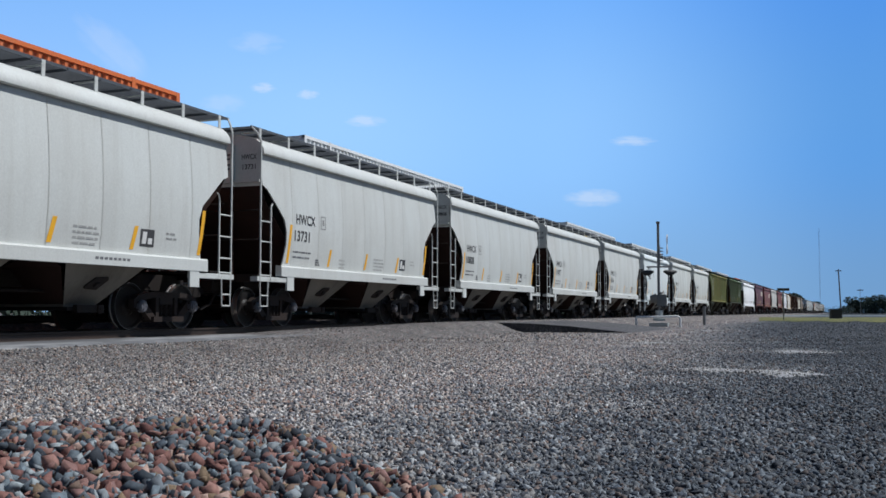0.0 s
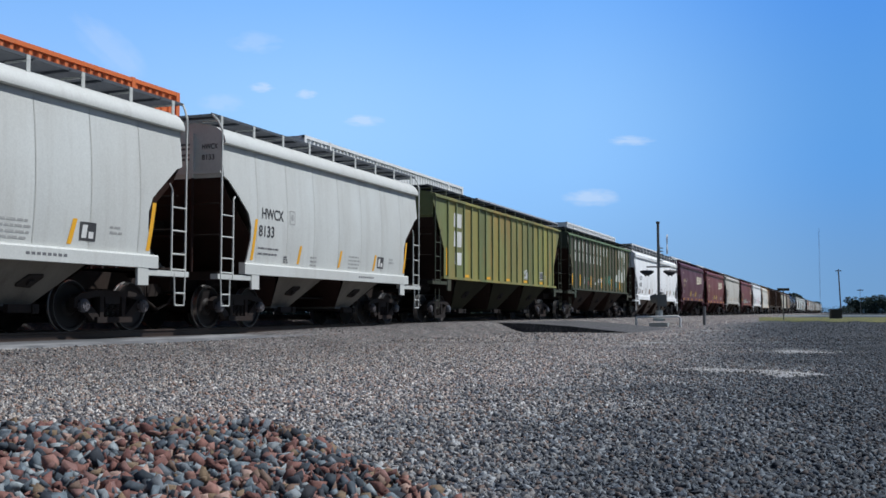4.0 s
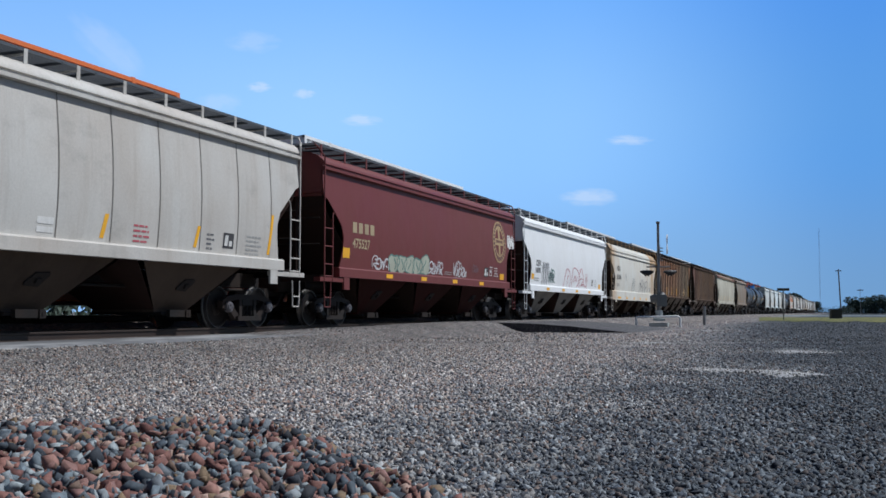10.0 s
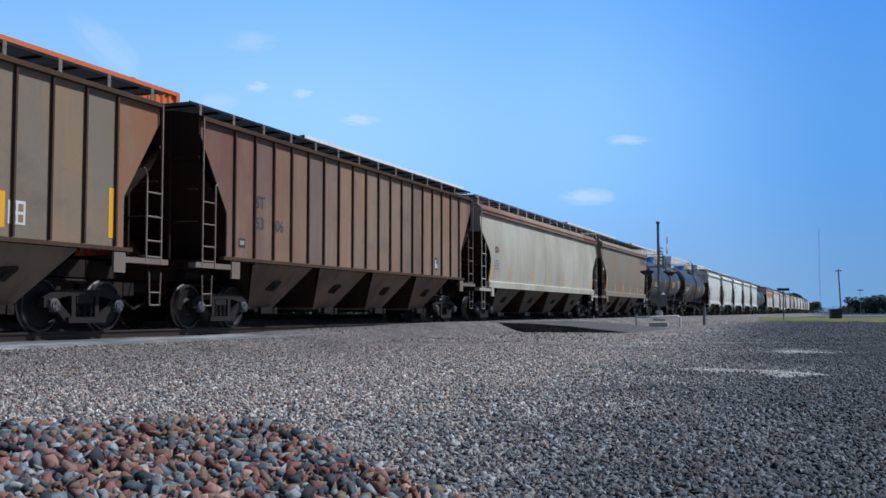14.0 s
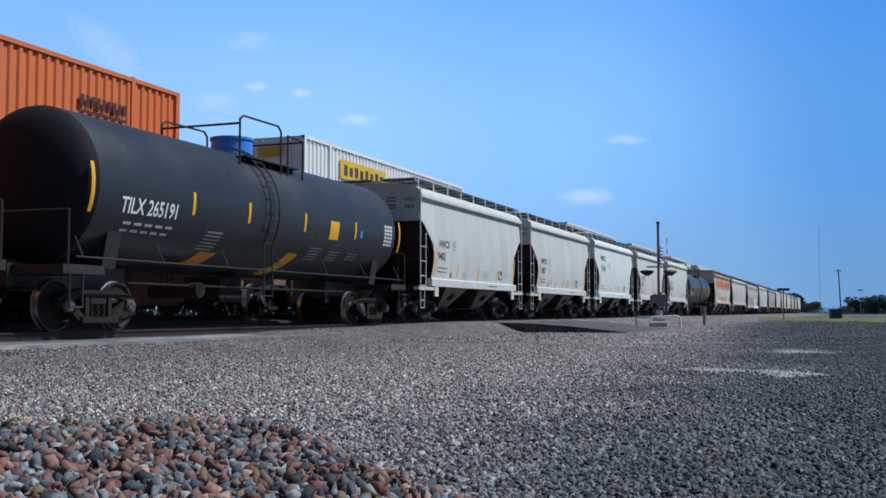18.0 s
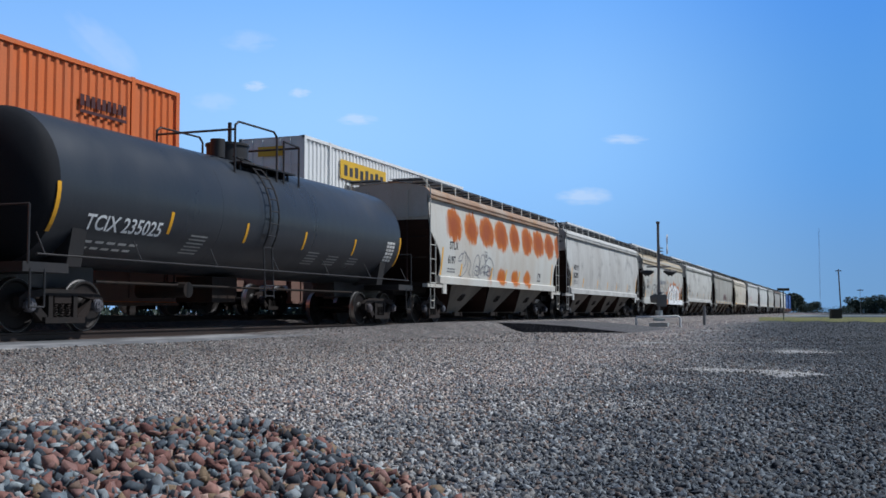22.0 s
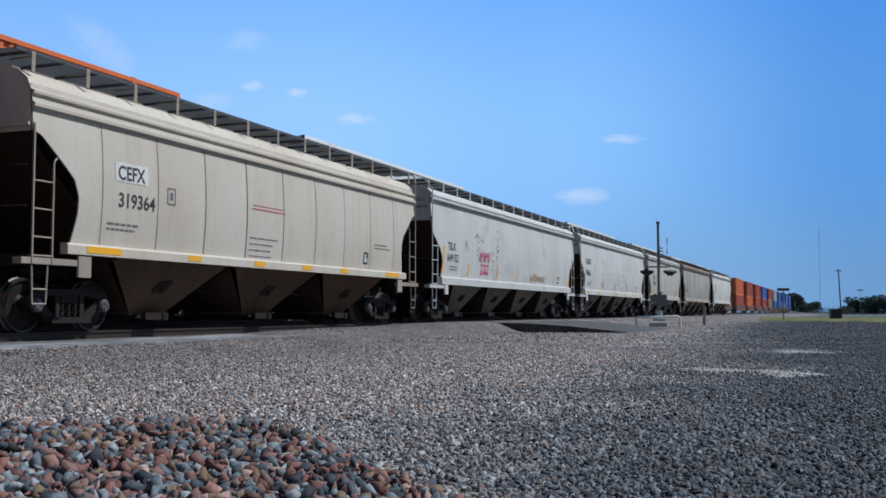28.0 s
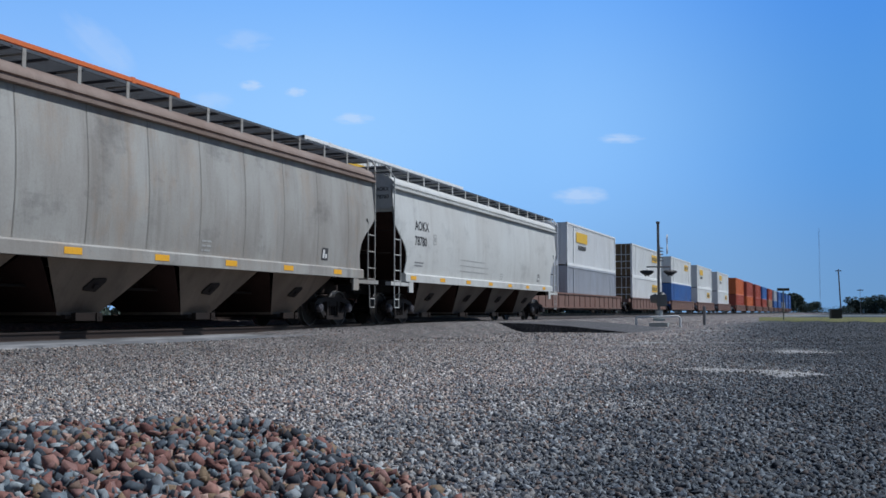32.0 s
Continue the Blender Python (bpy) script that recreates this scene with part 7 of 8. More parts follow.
# ---- things in the distance ----
M_GRASS = gravel_material("dry_grass", [(0.09, 0.115, 0.026), (0.18, 0.19, 0.036), (0.29, 0.255, 0.05), (0.125, 0.145, 0.03)], 3.0, bump_d=0.08, yard=False)
M_FARROAD = weathered("blue_grey_asphalt", (0.16, 0.21, 0.24), (0.12, 0.15, 0.16), 0.5, 0.8)
M_PALE = weathered("dried_mud", (0.34, 0.34, 0.34), (0.15, 0.15, 0.155), 0.8, 0.85)
b = Mesh()
rows = []
for k in (0.0, 0.25, 0.5, 1.0):
    row = []
    for i in range(26):
        near = 84 - 1.0 * i + 4 * math.sin(i * 1.7) + 3 * math.sin(i * 4.1)
        dd = near + (138 - near) * k
        uu = (0.302 + 0.0115 * i) * dd
        row.append((uu * CT - dd * ST, uu * ST + dd * CT, -0.325 + 0.02 * k))
    rows.append(row)
b.grid(rows)
thing("grass_strip", "strip of dry yellow-green grass beyond the gravel", "grass", kind="structure", me=b.made("grass_strip", M_GRASS, 60))
b = Mesh()
rows = []
for d in (178, 222):
    rows.append([((0.285 + 0.02 * i) * d * CT - d * ST, (0.285 + 0.02 * i) * d * ST + d * CT, -0.325) for i in range(16)])
b.grid(rows)
thing("far_road", "blue-grey road far behind the grass", "road", kind="structure", me=b.made("far_road", M_FARROAD, 60))


def mud_patch(x, y, a, c, seed):
    rnd = random.Random(seed)
    n = 56
    vs = [(x, y, -0.328)]
    for i in range(n):
        t = 6.283 * i / n
        r = 1 + 0.25 * math.sin(3 * t + seed) + 0.16 * math.sin(7 * t + 2 * seed) + rnd.uniform(-0.22, 0.16)
        px, py = a * r * math.cos(t), c * r * math.sin(t)
        vs.append((x + px * CT - py * ST, y + px * ST + py * CT, -0.350))
    me = bpy.data.meshes.new("mud_patch")
    me.from_pydata(vs, [], [(0, i + 1, (i + 1) % n + 1) for i in range(n)])
    me.materials.append(M_PALE)
    return thing("mud_patch", "pale dried mud patch lying on the gravel", "mud patch", "mud patches", kind="structure", me=me)


def by_heading(d, u):
    return u * CT - d * ST, u * ST + d * CT


for d, u, a, c, sd in ((12.9, 3.30, 0.36, 0.42, 1), (12.2, 3.95, 0.34, 0.60, 2), (18.8, 6.35, 0.42, 0.7, 3), (24.0, 4.9, 0.5, 0.4, 4), (40.0, 10.2, 0.5, 0.6, 6)):
    x, y = by_heading(d, u)
    mud_patch(x, y, a, c, sd)

M_BARK = weathered("bark", (0.10, 0.08, 0.06), (0.05, 0.04, 0.03), 0.5, 0.9)
M_LEAF = material("foliage", (0.05, 0.085, 0.03), 0.8)
# leaf greens with some bluish distance haze put into the colour
paint_color(M_LEAF, ramp(M_LEAF, noise_tex(M_LEAF, 1.5, 3), [(0.3, (0.022, 0.042, 0.034)), (0.7, (0.05, 0.078, 0.055))]))


def tree(d, u, h, w, seed):
    rnd = random.Random(seed)
    x, y = by_heading(d, u)
    t = thing("tree", "dark green leafy tree in the distance", "tree", "distant trees", pose(x, y, -0.36))
    b = Mesh()
    b.tube((0, 0, 0), (0.05 * w, 0, h * 0.45), h * 0.03, 8, h * 0.018)
    for i in range(6):
        a = rnd.uniform(0, 6.28)
        b.tube((0, 0, h * (0.25 + 0.04 * i)), (math.cos(a) * w * 0.35, math.sin(a) * w * 0.35, h * rnd.uniform(0.55, 0.85)), h * 0.012, 5, h * 0.004)
    part("trunk", b.made("trunk", M_BARK), t)
    vs, fs = [], []
    lobes = [(rnd.uniform(-0.38, 0.38) * w, rnd.uniform(-0.38, 0.38) * w, h * rnd.uniform(0.12, 0.84), rnd.uniform(0.18, 0.32) * w) for _ in range(14)]
    for i in range(2600):
        lx, ly, lz, lr = rnd.choice(lobes)
        a, e, r = rnd.uniform(0, 6.28), rnd.uniform(-1.2, 1.5), lr * rnd.uniform(0.55, 1.05)
        c = Vector((lx + r * math.cos(e) * math.cos(a), ly + r * math.cos(e) * math.sin(a), max(h * 0.04, lz + r * 0.8 * math.sin(e))))
        s = rnd.uniform(0.022, 0.055) * h
        o = len(vs)
        for k in range(4):
            vs.append(c + Vector((rnd.uniform(-s, s), rnd.uniform(-s, s), rnd.uniform(-s, s))))
        fs += [(o, o + 1, o + 2), (o, o + 2, o + 3), (o + 1, o + 2, o + 3)]
    me = bpy.data.meshes.new("crown")
    me.from_pydata(vs, [], fs)
    me.materials.append(M_LEAF)
    part("crown", me, t)
    return t


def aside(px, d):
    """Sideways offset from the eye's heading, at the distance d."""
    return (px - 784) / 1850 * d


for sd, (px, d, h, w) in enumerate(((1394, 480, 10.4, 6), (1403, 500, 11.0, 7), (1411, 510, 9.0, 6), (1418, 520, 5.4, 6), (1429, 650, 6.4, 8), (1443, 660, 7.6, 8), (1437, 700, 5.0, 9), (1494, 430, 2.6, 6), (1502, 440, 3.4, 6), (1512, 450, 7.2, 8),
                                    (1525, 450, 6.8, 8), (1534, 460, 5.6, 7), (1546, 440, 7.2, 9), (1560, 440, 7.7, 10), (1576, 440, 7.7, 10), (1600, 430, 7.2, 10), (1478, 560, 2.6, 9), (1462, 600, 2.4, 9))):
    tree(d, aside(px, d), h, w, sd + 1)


def far_pole(px, d, h, r, label, arm=0.0, lean=0.0):
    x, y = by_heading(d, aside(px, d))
    p = thing("utility_pole", label, "pole", "distant poles", pose(x, y, -0.36))
    part("shaft", Mesh().tube((0, 0, 0), (-lean * h * CT, -lean * h * ST, h), r, 8, r * 0.7).made("shaft", M_MAST), p)
    if arm:
        part("cross_arm", Mesh().box(-arm - lean * h * CT, arm - lean * h * CT, -0.06 - lean * h * ST, 0.06 - lean * h * ST, h - 0.35, h - 0.2).made("cross_arm", M_BARK), p)
    return p


far_pole(1488, 180, 8.1, 0.14, "weathered wooden utility pole leaning a little beyond the grass", 0.5, 0.045)
# distance haze put into the metal's pale blue colour
M_TOWER = material("hazy_tower_metal", (0.42, 0.52, 0.66), 0.7)
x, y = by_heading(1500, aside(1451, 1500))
tower = thing("radio_tower", "faint thin radio tower on the horizon", "tower", m=pose(x, y, -0.4))
for ax, ay in ((0.7, 0), (-0.35, 0.6), (-0.35, -0.6)):
    part("leg", Mesh().tube((ax, ay, 0), (ax, ay, 122), 0.10, 5).made("leg", M_TOWER), tower)
part("bracing", Mesh().pipe([((0.7, -0.35, -0.35)[i % 3], (0, 0.6, -0.6)[i % 3], i * 3.0) for i in range(40)], 0.06, 4).made("bracing", M_TOWER), tower)
far_pole(1522, 200, 5.2, 0.05, "thin grey lamp pole in the distance", 0.6)
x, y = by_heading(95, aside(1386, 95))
sg = thing("road_sign", "dark flat sign board on a post by the crossing", "sign", m=pose(x, y, -0.36, 0, 0, TURN))
part("post", Mesh().tube((0, 0, 0), (0, 0, 2.9), 0.06, 8).made("post", M_MAST), sg)
part("board", Mesh().box(-0.55, 0.55, -0.03, 0.03, 2.66, 2.90).made("board", M_BARK), sg)
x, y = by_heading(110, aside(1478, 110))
bx = thing("equipment_box", "dark metal equipment cabinet standing on the grass", "cabinet", m=pose(x, y, -0.36, 0, 0, 15))
part("housing", Mesh().box(-0.55, 0.55, -0.4, 0.4, 0.05, 1.0).box(-0.6, 0.6, -0.45, 0.45, 1.0, 1.06).made("housing", M_TANKTRIM), bx)
part("plinth", Mesh().box(-0.6, 0.6, -0.45, 0.45, 0, 0.06).made("plinth", M_ALU), bx)

M_CARWHITE = material("white_car_paint", (0.45, 0.46, 0.48), 0.3)
M_GLASS = material("dark_car_glass", (0.03, 0.04, 0.05), 0.1)
M_TYRE = material("tyre_rubber", (0.025, 0.025, 0.025), 0.8)


def parked_car(px, d):
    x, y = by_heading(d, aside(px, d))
    c = thing("car", "small white car parked far beyond the road", "car", "far parked cars", pose(x, y, -0.28, 0, 0, TURN + 90))
    b = Mesh().extrude([(-2.2, 0.35), (-2.25, 0.75), (-1.3, 0.90), (-0.7, 1.38), (0.9, 1.40), (1.6, 0.95), (2.2, 0.85), (2.25, 0.35)], -0.85, 0.85)
    part("body", b.made("body", M_CARWHITE), c)
    for s in (-1, 1):
        part("window", Mesh().extrude([(-1.1, 0.93), (-0.65, 1.30), (0.85, 1.32), (1.35, 0.95)], s * 0.852 - 0.005, s * 0.852 + 0.005).made("window", M_GLASS), c)
        for yy in (-1.4, 1.4):
            part("wheel", Mesh().tube((s * 0.72, yy, 0.32), (s * 0.88, yy, 0.32), 0.32, 14).made("wheel", M_TYRE), c)


for px, d in ((1513, 480), (1541, 486)):
    parked_car(px, d)

# weedy bank behind the far track
rnd = random.Random(77)
vs, fs = [], []
for i in range(11000):
    y = rnd.uniform(-10, 150)
    x = -23.5 + rnd.uniform(-1.2, 1.2)
    h = 0.75 + 0.45 * max(0, noise.noise((y * 0.35, 3.0, 0.0)) + 0.25) + rnd.uniform(0, 0.15)
    if noise.noise((y * 0.5, 9.0, 0.0)) > 0.62:
        continue
    o = len(vs)
    w = rnd.uniform(0.05, 0.16)
    z = rnd.uniform(0.0, h * 0.75)
    for k in range(4):
        vs.append((x + rnd.uniform(-w, w), y + rnd.uniform(-w, w) * 1.6, -0.15 + z + rnd.uniform(-w, w) + (h * 0.25 if k == 3 else 0)))
    fs += [(o, o + 1, o + 2), (o, o + 2, o + 3), (o + 1, o + 2, o + 3)]
me = bpy.data.meshes.new("weeds")
me.from_pydata(vs, [], fs)
me.materials.append(M_LEAF)
thing("weeds", "low dark weeds growing behind the far track", "weeds", kind="stuff", me=me)


# the sky behind everything: a plain curved sheet, deeper blue to the south-east, paler towards the ground
def sky_material():
    m = bpy.data.materials.new("sky_backdrop")
    m.use_nodes = True
    t = m.node_tree
    t.nodes.clear()
    out, em = t.nodes.new("ShaderNodeOutputMaterial"), t.nodes.new("ShaderNodeEmission")
    c, s = t.nodes.new("ShaderNodeTexCoord"), t.nodes.new("ShaderNodeSeparateXYZ")
    t.links.new(c.outputs["UV"], s.inputs[0])

    def across(stops):
        r = t.nodes.new("ShaderNodeValToRGB")
        r.color_ramp.interpolation = "EASE"
        while len(r.color_ramp.elements) < len(stops):
            r.color_ramp.elements.new(0.5)
        for e, (p, k) in zip(r.color_ramp.elements, stops):
            e.position, e.color = p, (*k, 1)
        t.links.new(s.outputs[0], r.inputs[0])
        return r.outputs[0]
    high = across([(0.0, (0.20, 0.45, 0.91)), (0.35, (0.20, 0.46, 0.95)), (0.62, (0.165, 0.42, 0.93)), (1.0, (0.085, 0.29, 0.79))])
    middle = across([(0.0, (0.33, 0.58, 0.97)), (0.35, (0.36, 0.63, 0.98)), (0.62, (0.30, 0.57, 0.96)), (1.0, (0.125, 0.345, 0.74))])
    low = across([(0.0, (0.30, 0.52, 0.85)), (0.5, (0.27, 0.50, 0.84)), (0.8, (0.235, 0.42, 0.66)), (1.0, (0.18, 0.345, 0.58))])
    prev = low
    for lo, hi, nxt in ((0.03, 0.42, middle), (0.45, 0.95, high)):
        mr = t.nodes.new("ShaderNodeMapRange")
        mr.interpolation_type = "SMOOTHSTEP"
        mr.inputs["From Min"].default_value, mr.inputs["From Max"].default_value = lo, hi
        t.links.new(s.outputs[1], mr.inputs["Value"])
        x = t.nodes.new("ShaderNodeMix")
        x.data_type = "RGBA"
        t.links.new(mr.outputs[0], x.inputs[0])
        t.links.new(prev, x.inputs[6])
        t.links.new(nxt, x.inputs[7])
        prev = x.outputs[2]
    t.links.new(prev, em.inputs[0])
    t.links.new(em.outputs[0], out.inputs[0])
    return m


me = bpy.data.meshes.new("backdrop")
vs, fs, uv = [], [], []
for i in range(33):
    az = radians(TURN) - radians(-30 + 60 * i / 32)
    for j in range(9):
        el = radians(-0.6 + 22 * j / 8)
        vs.append((-4300 * math.sin(az), 4300 * math.cos(az), 4300 * math.tan(el)))
        uv.append(((i / 32 - 0.12) / 0.76, j / 8))
for i in range(32):
    for j in range(8):
        fs.append((i * 9 + j, i * 9 + 9 + j, i * 9 + 10 + j, i * 9 + 1 + j))
me.from_pydata(vs, [], fs)
lay = me.uv_layers.new(name="UVMap")
for p in me.polygons:
    for li in p.loop_indices:
        lay.data[li].uv = uv[me.loops[li].vertex_index]
me.materials.append(sky_material())
thing("backdrop", "clear blue summer sky behind the rail yard", "sky", kind="structure", me=me)

# small fair-weather clouds, far off
def cloud_material(dense=0.44):
    m = bpy.data.materials.new("cloud")
    m.use_nodes = True
    t = m.node_tree
    t.nodes.clear()
    out, em, tr, mx = t.nodes.new("ShaderNodeOutputMaterial"), t.nodes.new("ShaderNodeEmission"), t.nodes.new("ShaderNodeBsdfTransparent"), t.nodes.new("ShaderNodeMixShader")
    c = t.nodes.new("ShaderNodeTexCoord")
    g = t.nodes.new("ShaderNodeTexGradient")
    g.gradient_type = "SPHERICAL"
    nz = t.nodes.new("ShaderNodeTexNoise")
    nz.inputs["Scale"].default_value, nz.inputs["Detail"].default_value = 2.3, 6
    inf = t.nodes.new("ShaderNodeObjectInfo")
    va = t.nodes.new("ShaderNodeVectorMath")
    va.operation = "ADD"
    t.links.new(c.outputs["Object"], va.inputs[0])
    cb = t.nodes.new("ShaderNodeCombineXYZ")
    sc = t.nodes.new("ShaderNodeMath")
    sc.operation = "MULTIPLY"
    sc.inputs[1].default_value = 60.0
    t.links.new(inf.outputs["Random"], sc.inputs[0])
    t.links.new(sc.outputs[0], cb.inputs[0])
    t.links.new(cb.outputs[0], va.inputs[1])
    t.links.new(c.outputs["Object"], g.inputs[0])
    t.links.new(va.outputs[0], nz.inputs["Vector"])
    a = t.nodes.new("ShaderNodeMath")
    a.operation = "MULTIPLY"
    t.links.new(g.outputs["Fac"], a.inputs[0])
    t.links.new(nz.outputs[0], a.inputs[1])
    r = t.nodes.new("ShaderNodeValToRGB")
    r.color_ramp.elements[0].position, r.color_ramp.elements[1].position = 0.13, 0.38
    r.color_ramp.elements[1].color = (dense, dense, dense, 1)
    t.links.new(a.outputs[0], r.inputs[0])
    em.inputs[0].default_value, em.inputs[1].default_value = (0.80, 0.88, 1.0, 1), 0.9
    t.links.new(r.outputs[0], mx.inputs[0])
    t.links.new(tr.outputs[0], mx.inputs[1])
    t.links.new(em.outputs[0], mx.inputs[2])
    t.links.new(mx.outputs[0], out.inputs[0])
    return m


M_CLOUD, M_WISP = cloud_material(), cloud_material(0.2)
CLOUDS = []
for px, py, w, h in ((645, 212, 52, 16), (1050, 350, 75, 24), (1122, 248, 60, 14), (542, 164, 30, 13), (462, 152, 34, 14), (190, 80, 130, 48), (450, 70, 70, 30), (390, 180, 60, 27)):
    d = 2600
    x, y = by_heading(d, (px - 784) / 1850 * d)
    z = EYE_Z + (553 - py) / 1850 * d
    me = bpy.data.meshes.new("cloud")
    me.from_pydata([(-1, 0, -1), (1, 0, -1), (1, 0, 1), (-1, 0, 1)], [], [(0, 1, 2, 3)])
    me.materials.append(M_WISP if h > 25 else M_CLOUD)
    c = thing("cloud", "small thin white cloud in a blue sky", "cloud", "clouds", pose(x, y, z, 0, 0, TURN), "structure", me)
    c.scale = (w / 1850 * d, 1, h / 1850 * d)
    CLOUDS.append((c, (x, y, z), 42 if w == 130 else 0))

# ---- loose stones ----
def broken_stone(seed, few=12, many=18):
    """One angular broken stone: points and triangles of a convex lump with few flat faces."""
    r = random.Random(seed)
    bm = bmesh.new()
    sx, sy, sz = r.uniform(0.85, 1.1), r.uniform(0.65, 0.95), r.uniform(0.5, 0.8)
    for i in range(r.randint(few, many)):
        v = Vector((r.gauss(0, 1), r.gauss(0, 1), r.gauss(0, 1))).normalized()
        k = 1.0 / max(abs(v.x), abs(v.y), abs(v.z)) * r.uniform(0.66, 0.95)
        bm.verts.new((v.x * k * sx, v.y * k * sy, v.z * k * sz))
    bmesh.ops.convex_hull(bm, input=bm.verts)
    for v in [v for v in bm.verts if not v.link_faces]:
        bm.verts.remove(v)
    bmesh.ops.triangulate(bm, faces=bm.faces)
    bmesh.ops.recalc_face_normals(bm, faces=bm.faces)
    bm.verts.index_update()
    out = np.array([v.co[:] for v in bm.verts]), np.array([[v.index for v in f.verts] for f in bm.faces])
    bm.free()
    return out


def stones(place, size, seed, kinds, few=12, many=18):
    """Stones of a few kinds at the given places, as one block of points and faces."""
    rng = np.random.default_rng(seed)
    allp, allf, base = [], [], 0
    for k in range(kinds):
        pts, fs = broken_stone(1000 * seed + k, few, many)
        at = place[k::kinds]
        n = len(at)
        q = rng.normal(size=(n, 4))
        q /= np.linalg.norm(q, axis=1)[:, None]
        w, x, y, z = q.T
        rot = np.stack([np.stack([1 - 2 * (y * y + z * z), 2 * (x * y - z * w), 2 * (x * z + y * w)], -1),
                        np.stack([2 * (x * y + z * w), 1 - 2 * (x * x + z * z), 2 * (y * z - x * w)], -1),
                        np.stack([2 * (x * z - y * w), 2 * (y * z + x * w), 1 - 2 * (x * x + y * y)], -1)], 1)
        p = np.einsum("nij,nkj->nki", rot, pts[None] * rng.uniform(0.8, 1.2, (n, 1, 3))) * (size * rng.uniform(0.55, 1.45, n))[:, None, None] + at[:, None, :]
        allp.append(p.reshape(-1, 3))
        allf.append((fs[None] + (np.arange(n) * len(pts))[:, None, None]).reshape(-1, 3) + base)
        base += n * len(pts)
    return np.concatenate(allp), np.concatenate(allf)


def stone_mesh(name, pts, fs, mat):
    me = bpy.data.meshes.new(name)
    me.vertices.add(len(pts))
    me.vertices.foreach_set("co", pts.reshape(-1).astype(np.float32))
    me.loops.add(len(fs) * 3)
    me.loops.foreach_set("vertex_index", fs.reshape(-1).astype(np.int32))
    me.polygons.add(len(fs))
    me.polygons.foreach_set("loop_start", np.arange(0, len(fs) * 3, 3, dtype=np.int32))
    me.update(calc_edges=True)
    me.materials.append(mat)
    return me


def stone_material(name, colors, by_object=False):
    m = material(name, colors[0], 0.85)
    n, l, b = nodes_of(m)
    if by_object:
        fac = n.new("ShaderNodeObjectInfo").outputs["Random"]
    else:
        fac = n.new("ShaderNodeNewGeometry").outputs["Random Per Island"]
    col = ramp(m, fac, [(i / len(colors), k) for i, k in enumerate(colors)], "CONSTANT")
    col = mix(m, 1.0, col, ramp(m, noise_tex(m, 60, 4), [(0.3, (0.65,) * 3), (0.7, (1.2,) * 3)]), "MULTIPLY")
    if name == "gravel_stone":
        col = mix(m, 1.0, col, yard_falloff(m), "MULTIPLY")
    paint_color(m, col)
    bump(m, noise_tex(m, 90, 3), 0.3, 0.004)
    return m


PILE_COLORS = [(0.04, 0.052, 0.065), (0.17, 0.08, 0.065), (0.085, 0.105, 0.12), (0.24, 0.13, 0.105), (0.02, 0.022, 0.028), (0.20, 0.22, 0.23), (0.115, 0.05, 0.042), (0.055, 0.07, 0.085), (0.17, 0.12, 0.075), (0.12, 0.135, 0.15), (0.028, 0.033, 0.042), (0.20, 0.11, 0.095)]
PILE_COLORS += [(0.19, 0.092, 0.075), (0.13, 0.06, 0.05), (0.15, 0.10, 0.075), (0.26, 0.29, 0.30), (0.32, 0.22, 0.18), (0.13, 0.16, 0.18)]
PILE_COLORS = [tuple(1.08 * max(0.0, 1.06 * v - 0.06 * sum(c) / 3) for v in c) for c in PILE_COLORS]
M_PILE = stone_material("mixed_ballast_stone", PILE_COLORS)
M_PILE1 = stone_material("mixed_ballast_stone_single", PILE_COLORS, True)
M_PEBBLE = stone_material("gravel_stone", [(0.04, 0.04, 0.045), (0.19, 0.175, 0.16), (0.165, 0.11, 0.085), (0.10, 0.105, 0.115), (0.32, 0.305, 0.285), (0.045, 0.045, 0.05), (0.16, 0.155, 0.15), (0.24, 0.205, 0.175)])

rng = np.random.default_rng(5)
# gravel field in a wedge before the eye, thinning out with distance
N = 200000
d = 4.0 + 26.0 * rng.random(N) ** 1.15
u = (rng.random(N) - 0.5) * d * 0.92
px, py = u * CT - d * ST, u * ST + d * CT
keep = (px > np.where(py > 24, -13.3, -11.85)) & (rng.random(N) < np.clip((31 - d) / 14, 0.0, 1.0))
keep &= ~((py > 36.4) & (px < -5.4))
px, py, d = px[keep], py[keep], d[keep]
pz = np.array([ground_z(a, c) - 0.002 for a, c in zip(px, py)])
low = np.array([pile_z(a, c) < 0.04 for a, c in zip(px, py)])
place = np.stack([px, py, pz], -1)[low]
pts, fs = stones(place, 0.0225, 11, 24, 6, 8)
thing("gravel", "loose grey gravel spread over the yard", "gravel", kind="stuff", me=stone_mesh("gravel", pts, fs, M_PEBBLE))

# coarser lumps farther off
N = 42000
d = 26 + 60 * rng.random(N) ** 1.3
u = (rng.random(N) * 0.62 - 0.10) * d
px, py = u * CT - d * ST, u * ST + d * CT
keep = (px > -11.0) & (u < 0.47 * d) & ~((py > 36) & (py < 47) & (px < -6.0)) & ~((u > 0.29 * d) & (d > 74))
place = np.stack([px, py, np.full(N, -0.365)], -1)[keep]
pts, fs = stones(place, 0.036, 15, 12, 6, 8)
thing("far_gravel", "coarse grey stones strewn over the far yard", "gravel", kind="stuff", me=stone_mesh("far_gravel", pts, fs, M_PEBBLE))

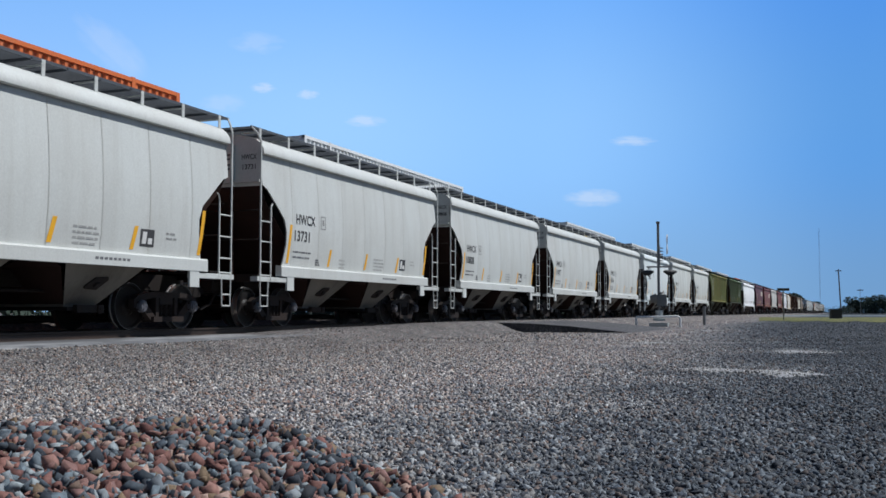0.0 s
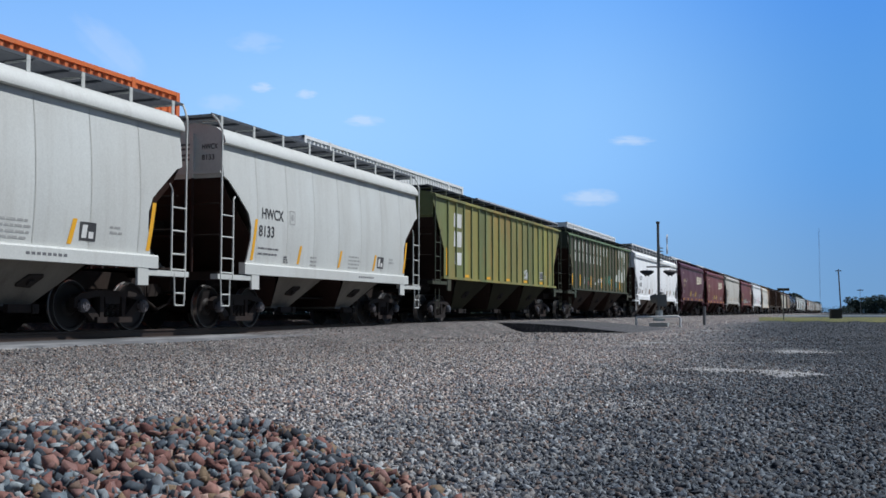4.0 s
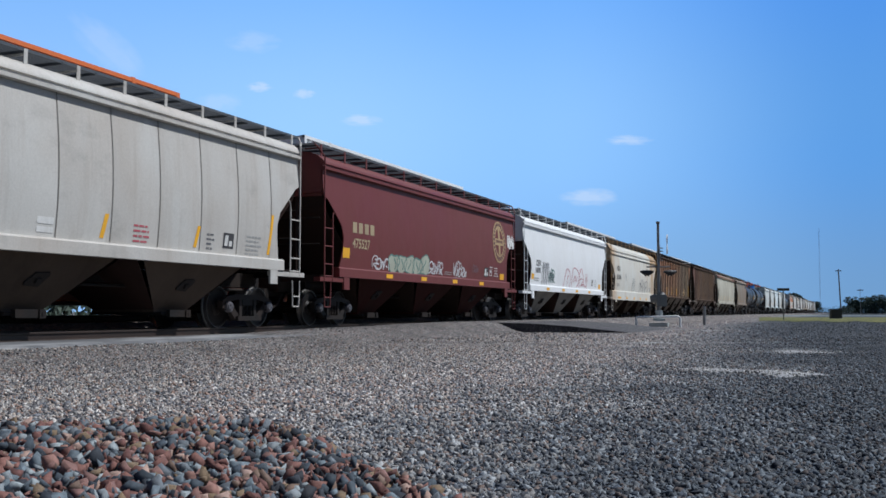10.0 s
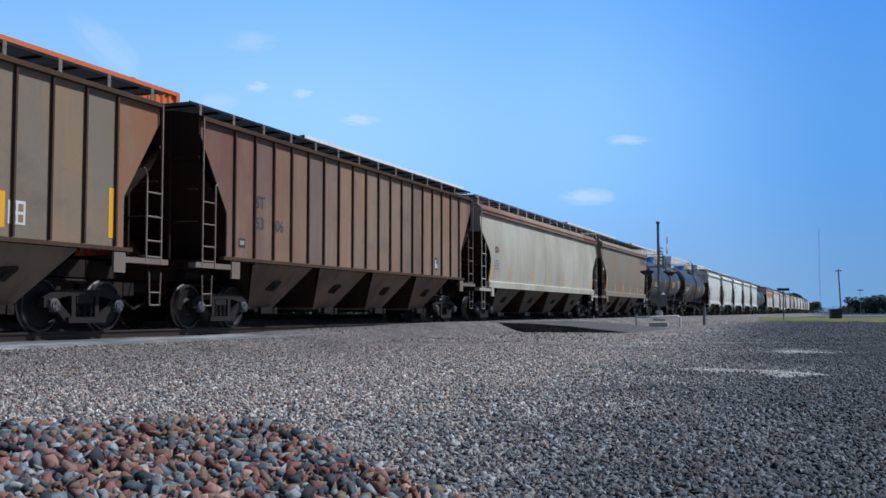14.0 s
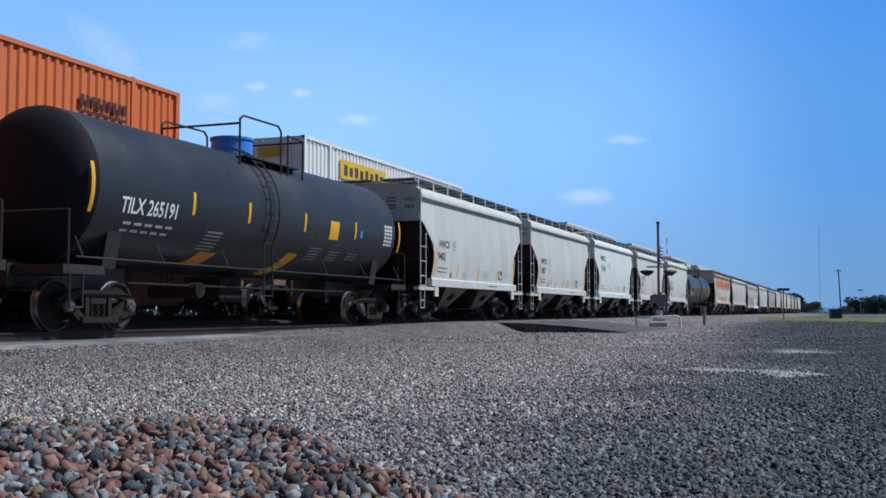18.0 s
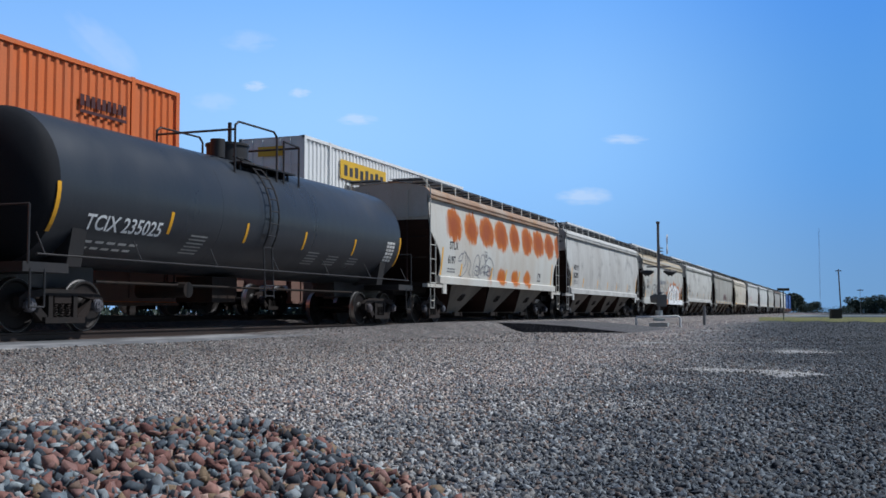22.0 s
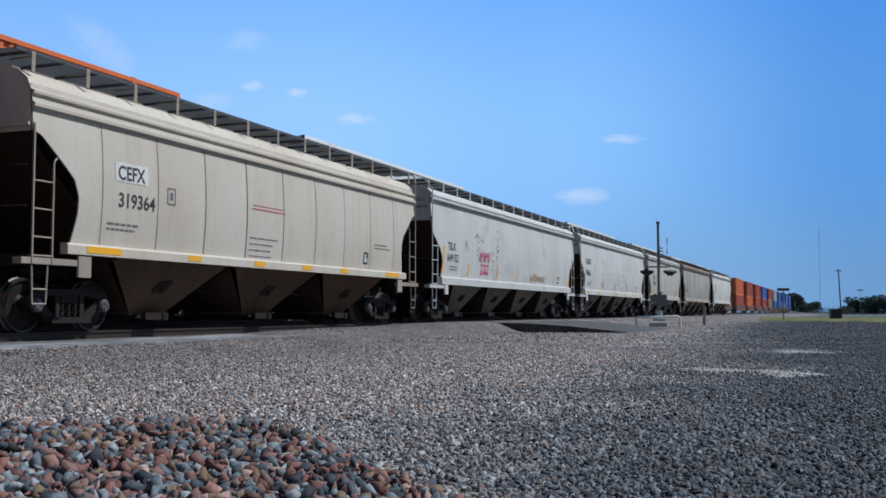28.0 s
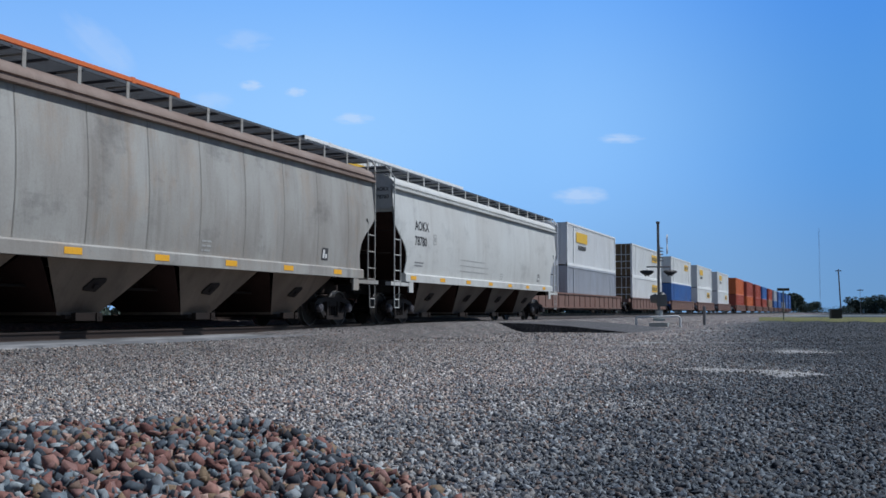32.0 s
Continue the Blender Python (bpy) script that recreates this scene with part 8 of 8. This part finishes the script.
# pale chips strewn over the mud patches
M_CHIP = stone_material("pale_stone_chip", [(0.42, 0.41, 0.39), (0.30, 0.29, 0.28), (0.52, 0.51, 0.49), (0.22, 0.21, 0.205)])
spots = []
for dd, uu, aa, cc, n in ((12.8, 3.2, 0.30, 0.4, 260), (12.2, 3.9, 0.35, 0.5, 320), (18.8, 6.4, 0.7, 0.8, 260), (24.0, 4.9, 1.0, 1.0, 500), (40.0, 10.2, 1.0, 1.4, 300)):
    g = rng.normal(size=(n, 2)) * 0.55
    sx, sy = (uu + g[:, 0] * aa) * CT - (dd + g[:, 1] * cc) * ST, (uu + g[:, 0] * aa) * ST + (dd + g[:, 1] * cc) * CT
    spots.append(np.stack([sx, sy, np.full(n, -0.342)], -1))
place = np.concatenate(spots)
pts, fs = stones(place, 0.020, 14, 8, 6, 8)
thing("pale_chips", "pale stone chips strewn on the gravel", "gravel", kind="stuff", me=stone_mesh("pale_chips", pts, fs, M_CHIP))

# the pile of ballast stones close to the eye
N = 58000
d = 0.9 + 3.8 * rng.random(N)
u = -3.6 + 4.7 * rng.random(N)
px, py = u * CT - d * ST, u * ST + d * CT
hz = np.array([pile_z(a, c) for a, c in zip(px, py)])
keep = (hz > 0.02 + 0.05 * rng.random(N))
place = np.stack([px, py, np.array([ground_z(a, c) for a, c in zip(px, py)]) + rng.uniform(-0.02, 0.035, N)], -1)[keep]
order = np.argsort(place[:, 0] ** 2 + place[:, 1] ** 2)
place = place[order]
pts, fs = stones(place[300:], 0.0215, 12, 48, 8, 12)
pile = thing("stone_pile", "low pile of pink, grey and brown ballast stones", "stone pile", me=None, m=pose(0, 0, 0))
loose = part("stone_heap", stone_mesh("stone_heap", pts, fs, M_PILE), pile, "heaped pink and grey stones")
tagged(loose, kind="stuff")
shape_meshes = [stone_mesh("stone", pts * 0.023, fs, M_PILE1) for pts, fs in (broken_stone(500 + i, 8, 12) for i in range(12))]
for i in range(300):
    part("stone", shape_meshes[i % 12], pile, "", pose(*place[i], 40 * i, 23 * i, 67 * i))


# ---- movement ----
RUN = [(0, 0.00), (1, 19.00), (2, 39.33), (3, 59.74), (3.5, 69.19), (5.5, 108.81), (6, 118.41), (7, 138.81), (8, 159.47), (9, 178.55), (10, 199.24), (11, 218.74), (12, 239.24), (13, 259.76),
       (14, 278.88), (14.5, 288.39), (16.5, 327.52), (17, 337.58), (18, 356.87), (19, 377.87), (20, 398.61), (21, 418.19), (22, 439.25), (23, 459.08), (24, 480.18), (25, 501.12), (25.5, 510.88),
       (27.5, 551.67), (28, 561.66), (29, 583.21), (30, 604.11), (31, 624.12), (32, 645.44)]      # seconds, metres run


# bodies ride on their bolsters
for car, up in LIFT.items():
    for ch in car.children:
        if not ch.name.startswith(("truck", "coupler", "stirrup")):
            ch.location.z += up


def motions():
    for car, at in TRAIN:
        walk(car, [(t, pose(TRACK_X + bend(at - s + 8.0), at - s, 0)) for t, s in RUN])
    for c, (x, y, z), lean in CLOUDS:
        walk(c, [(0, pose(x, y, z, 0, lean, TURN)), (32, pose(x - 30 * CT, y - 30 * ST, z + 6, 0, lean, TURN))])
    ts, ss = [r[0] for r in RUN], [r[1] for r in RUN]
    for i, k in enumerate((-1, 1)):
        first = WHEELS[i][0]
        walk(first, [(f / FPS, pose(0, k * WHEELBASE / 2, WHEEL_R, math.degrees(float(np.interp(f / FPS, ts, ss)) / WHEEL_R))) for f in range(0, 32 * FPS + 1)])
        turn = first.animation_data
        for w in WHEELS[i][1:]:
            w.rotation_mode = "QUATERNION"
            w.animation_data_create()
            w.animation_data.action = turn.action
            w.animation_data.action_slot = turn.action_slot


motions()
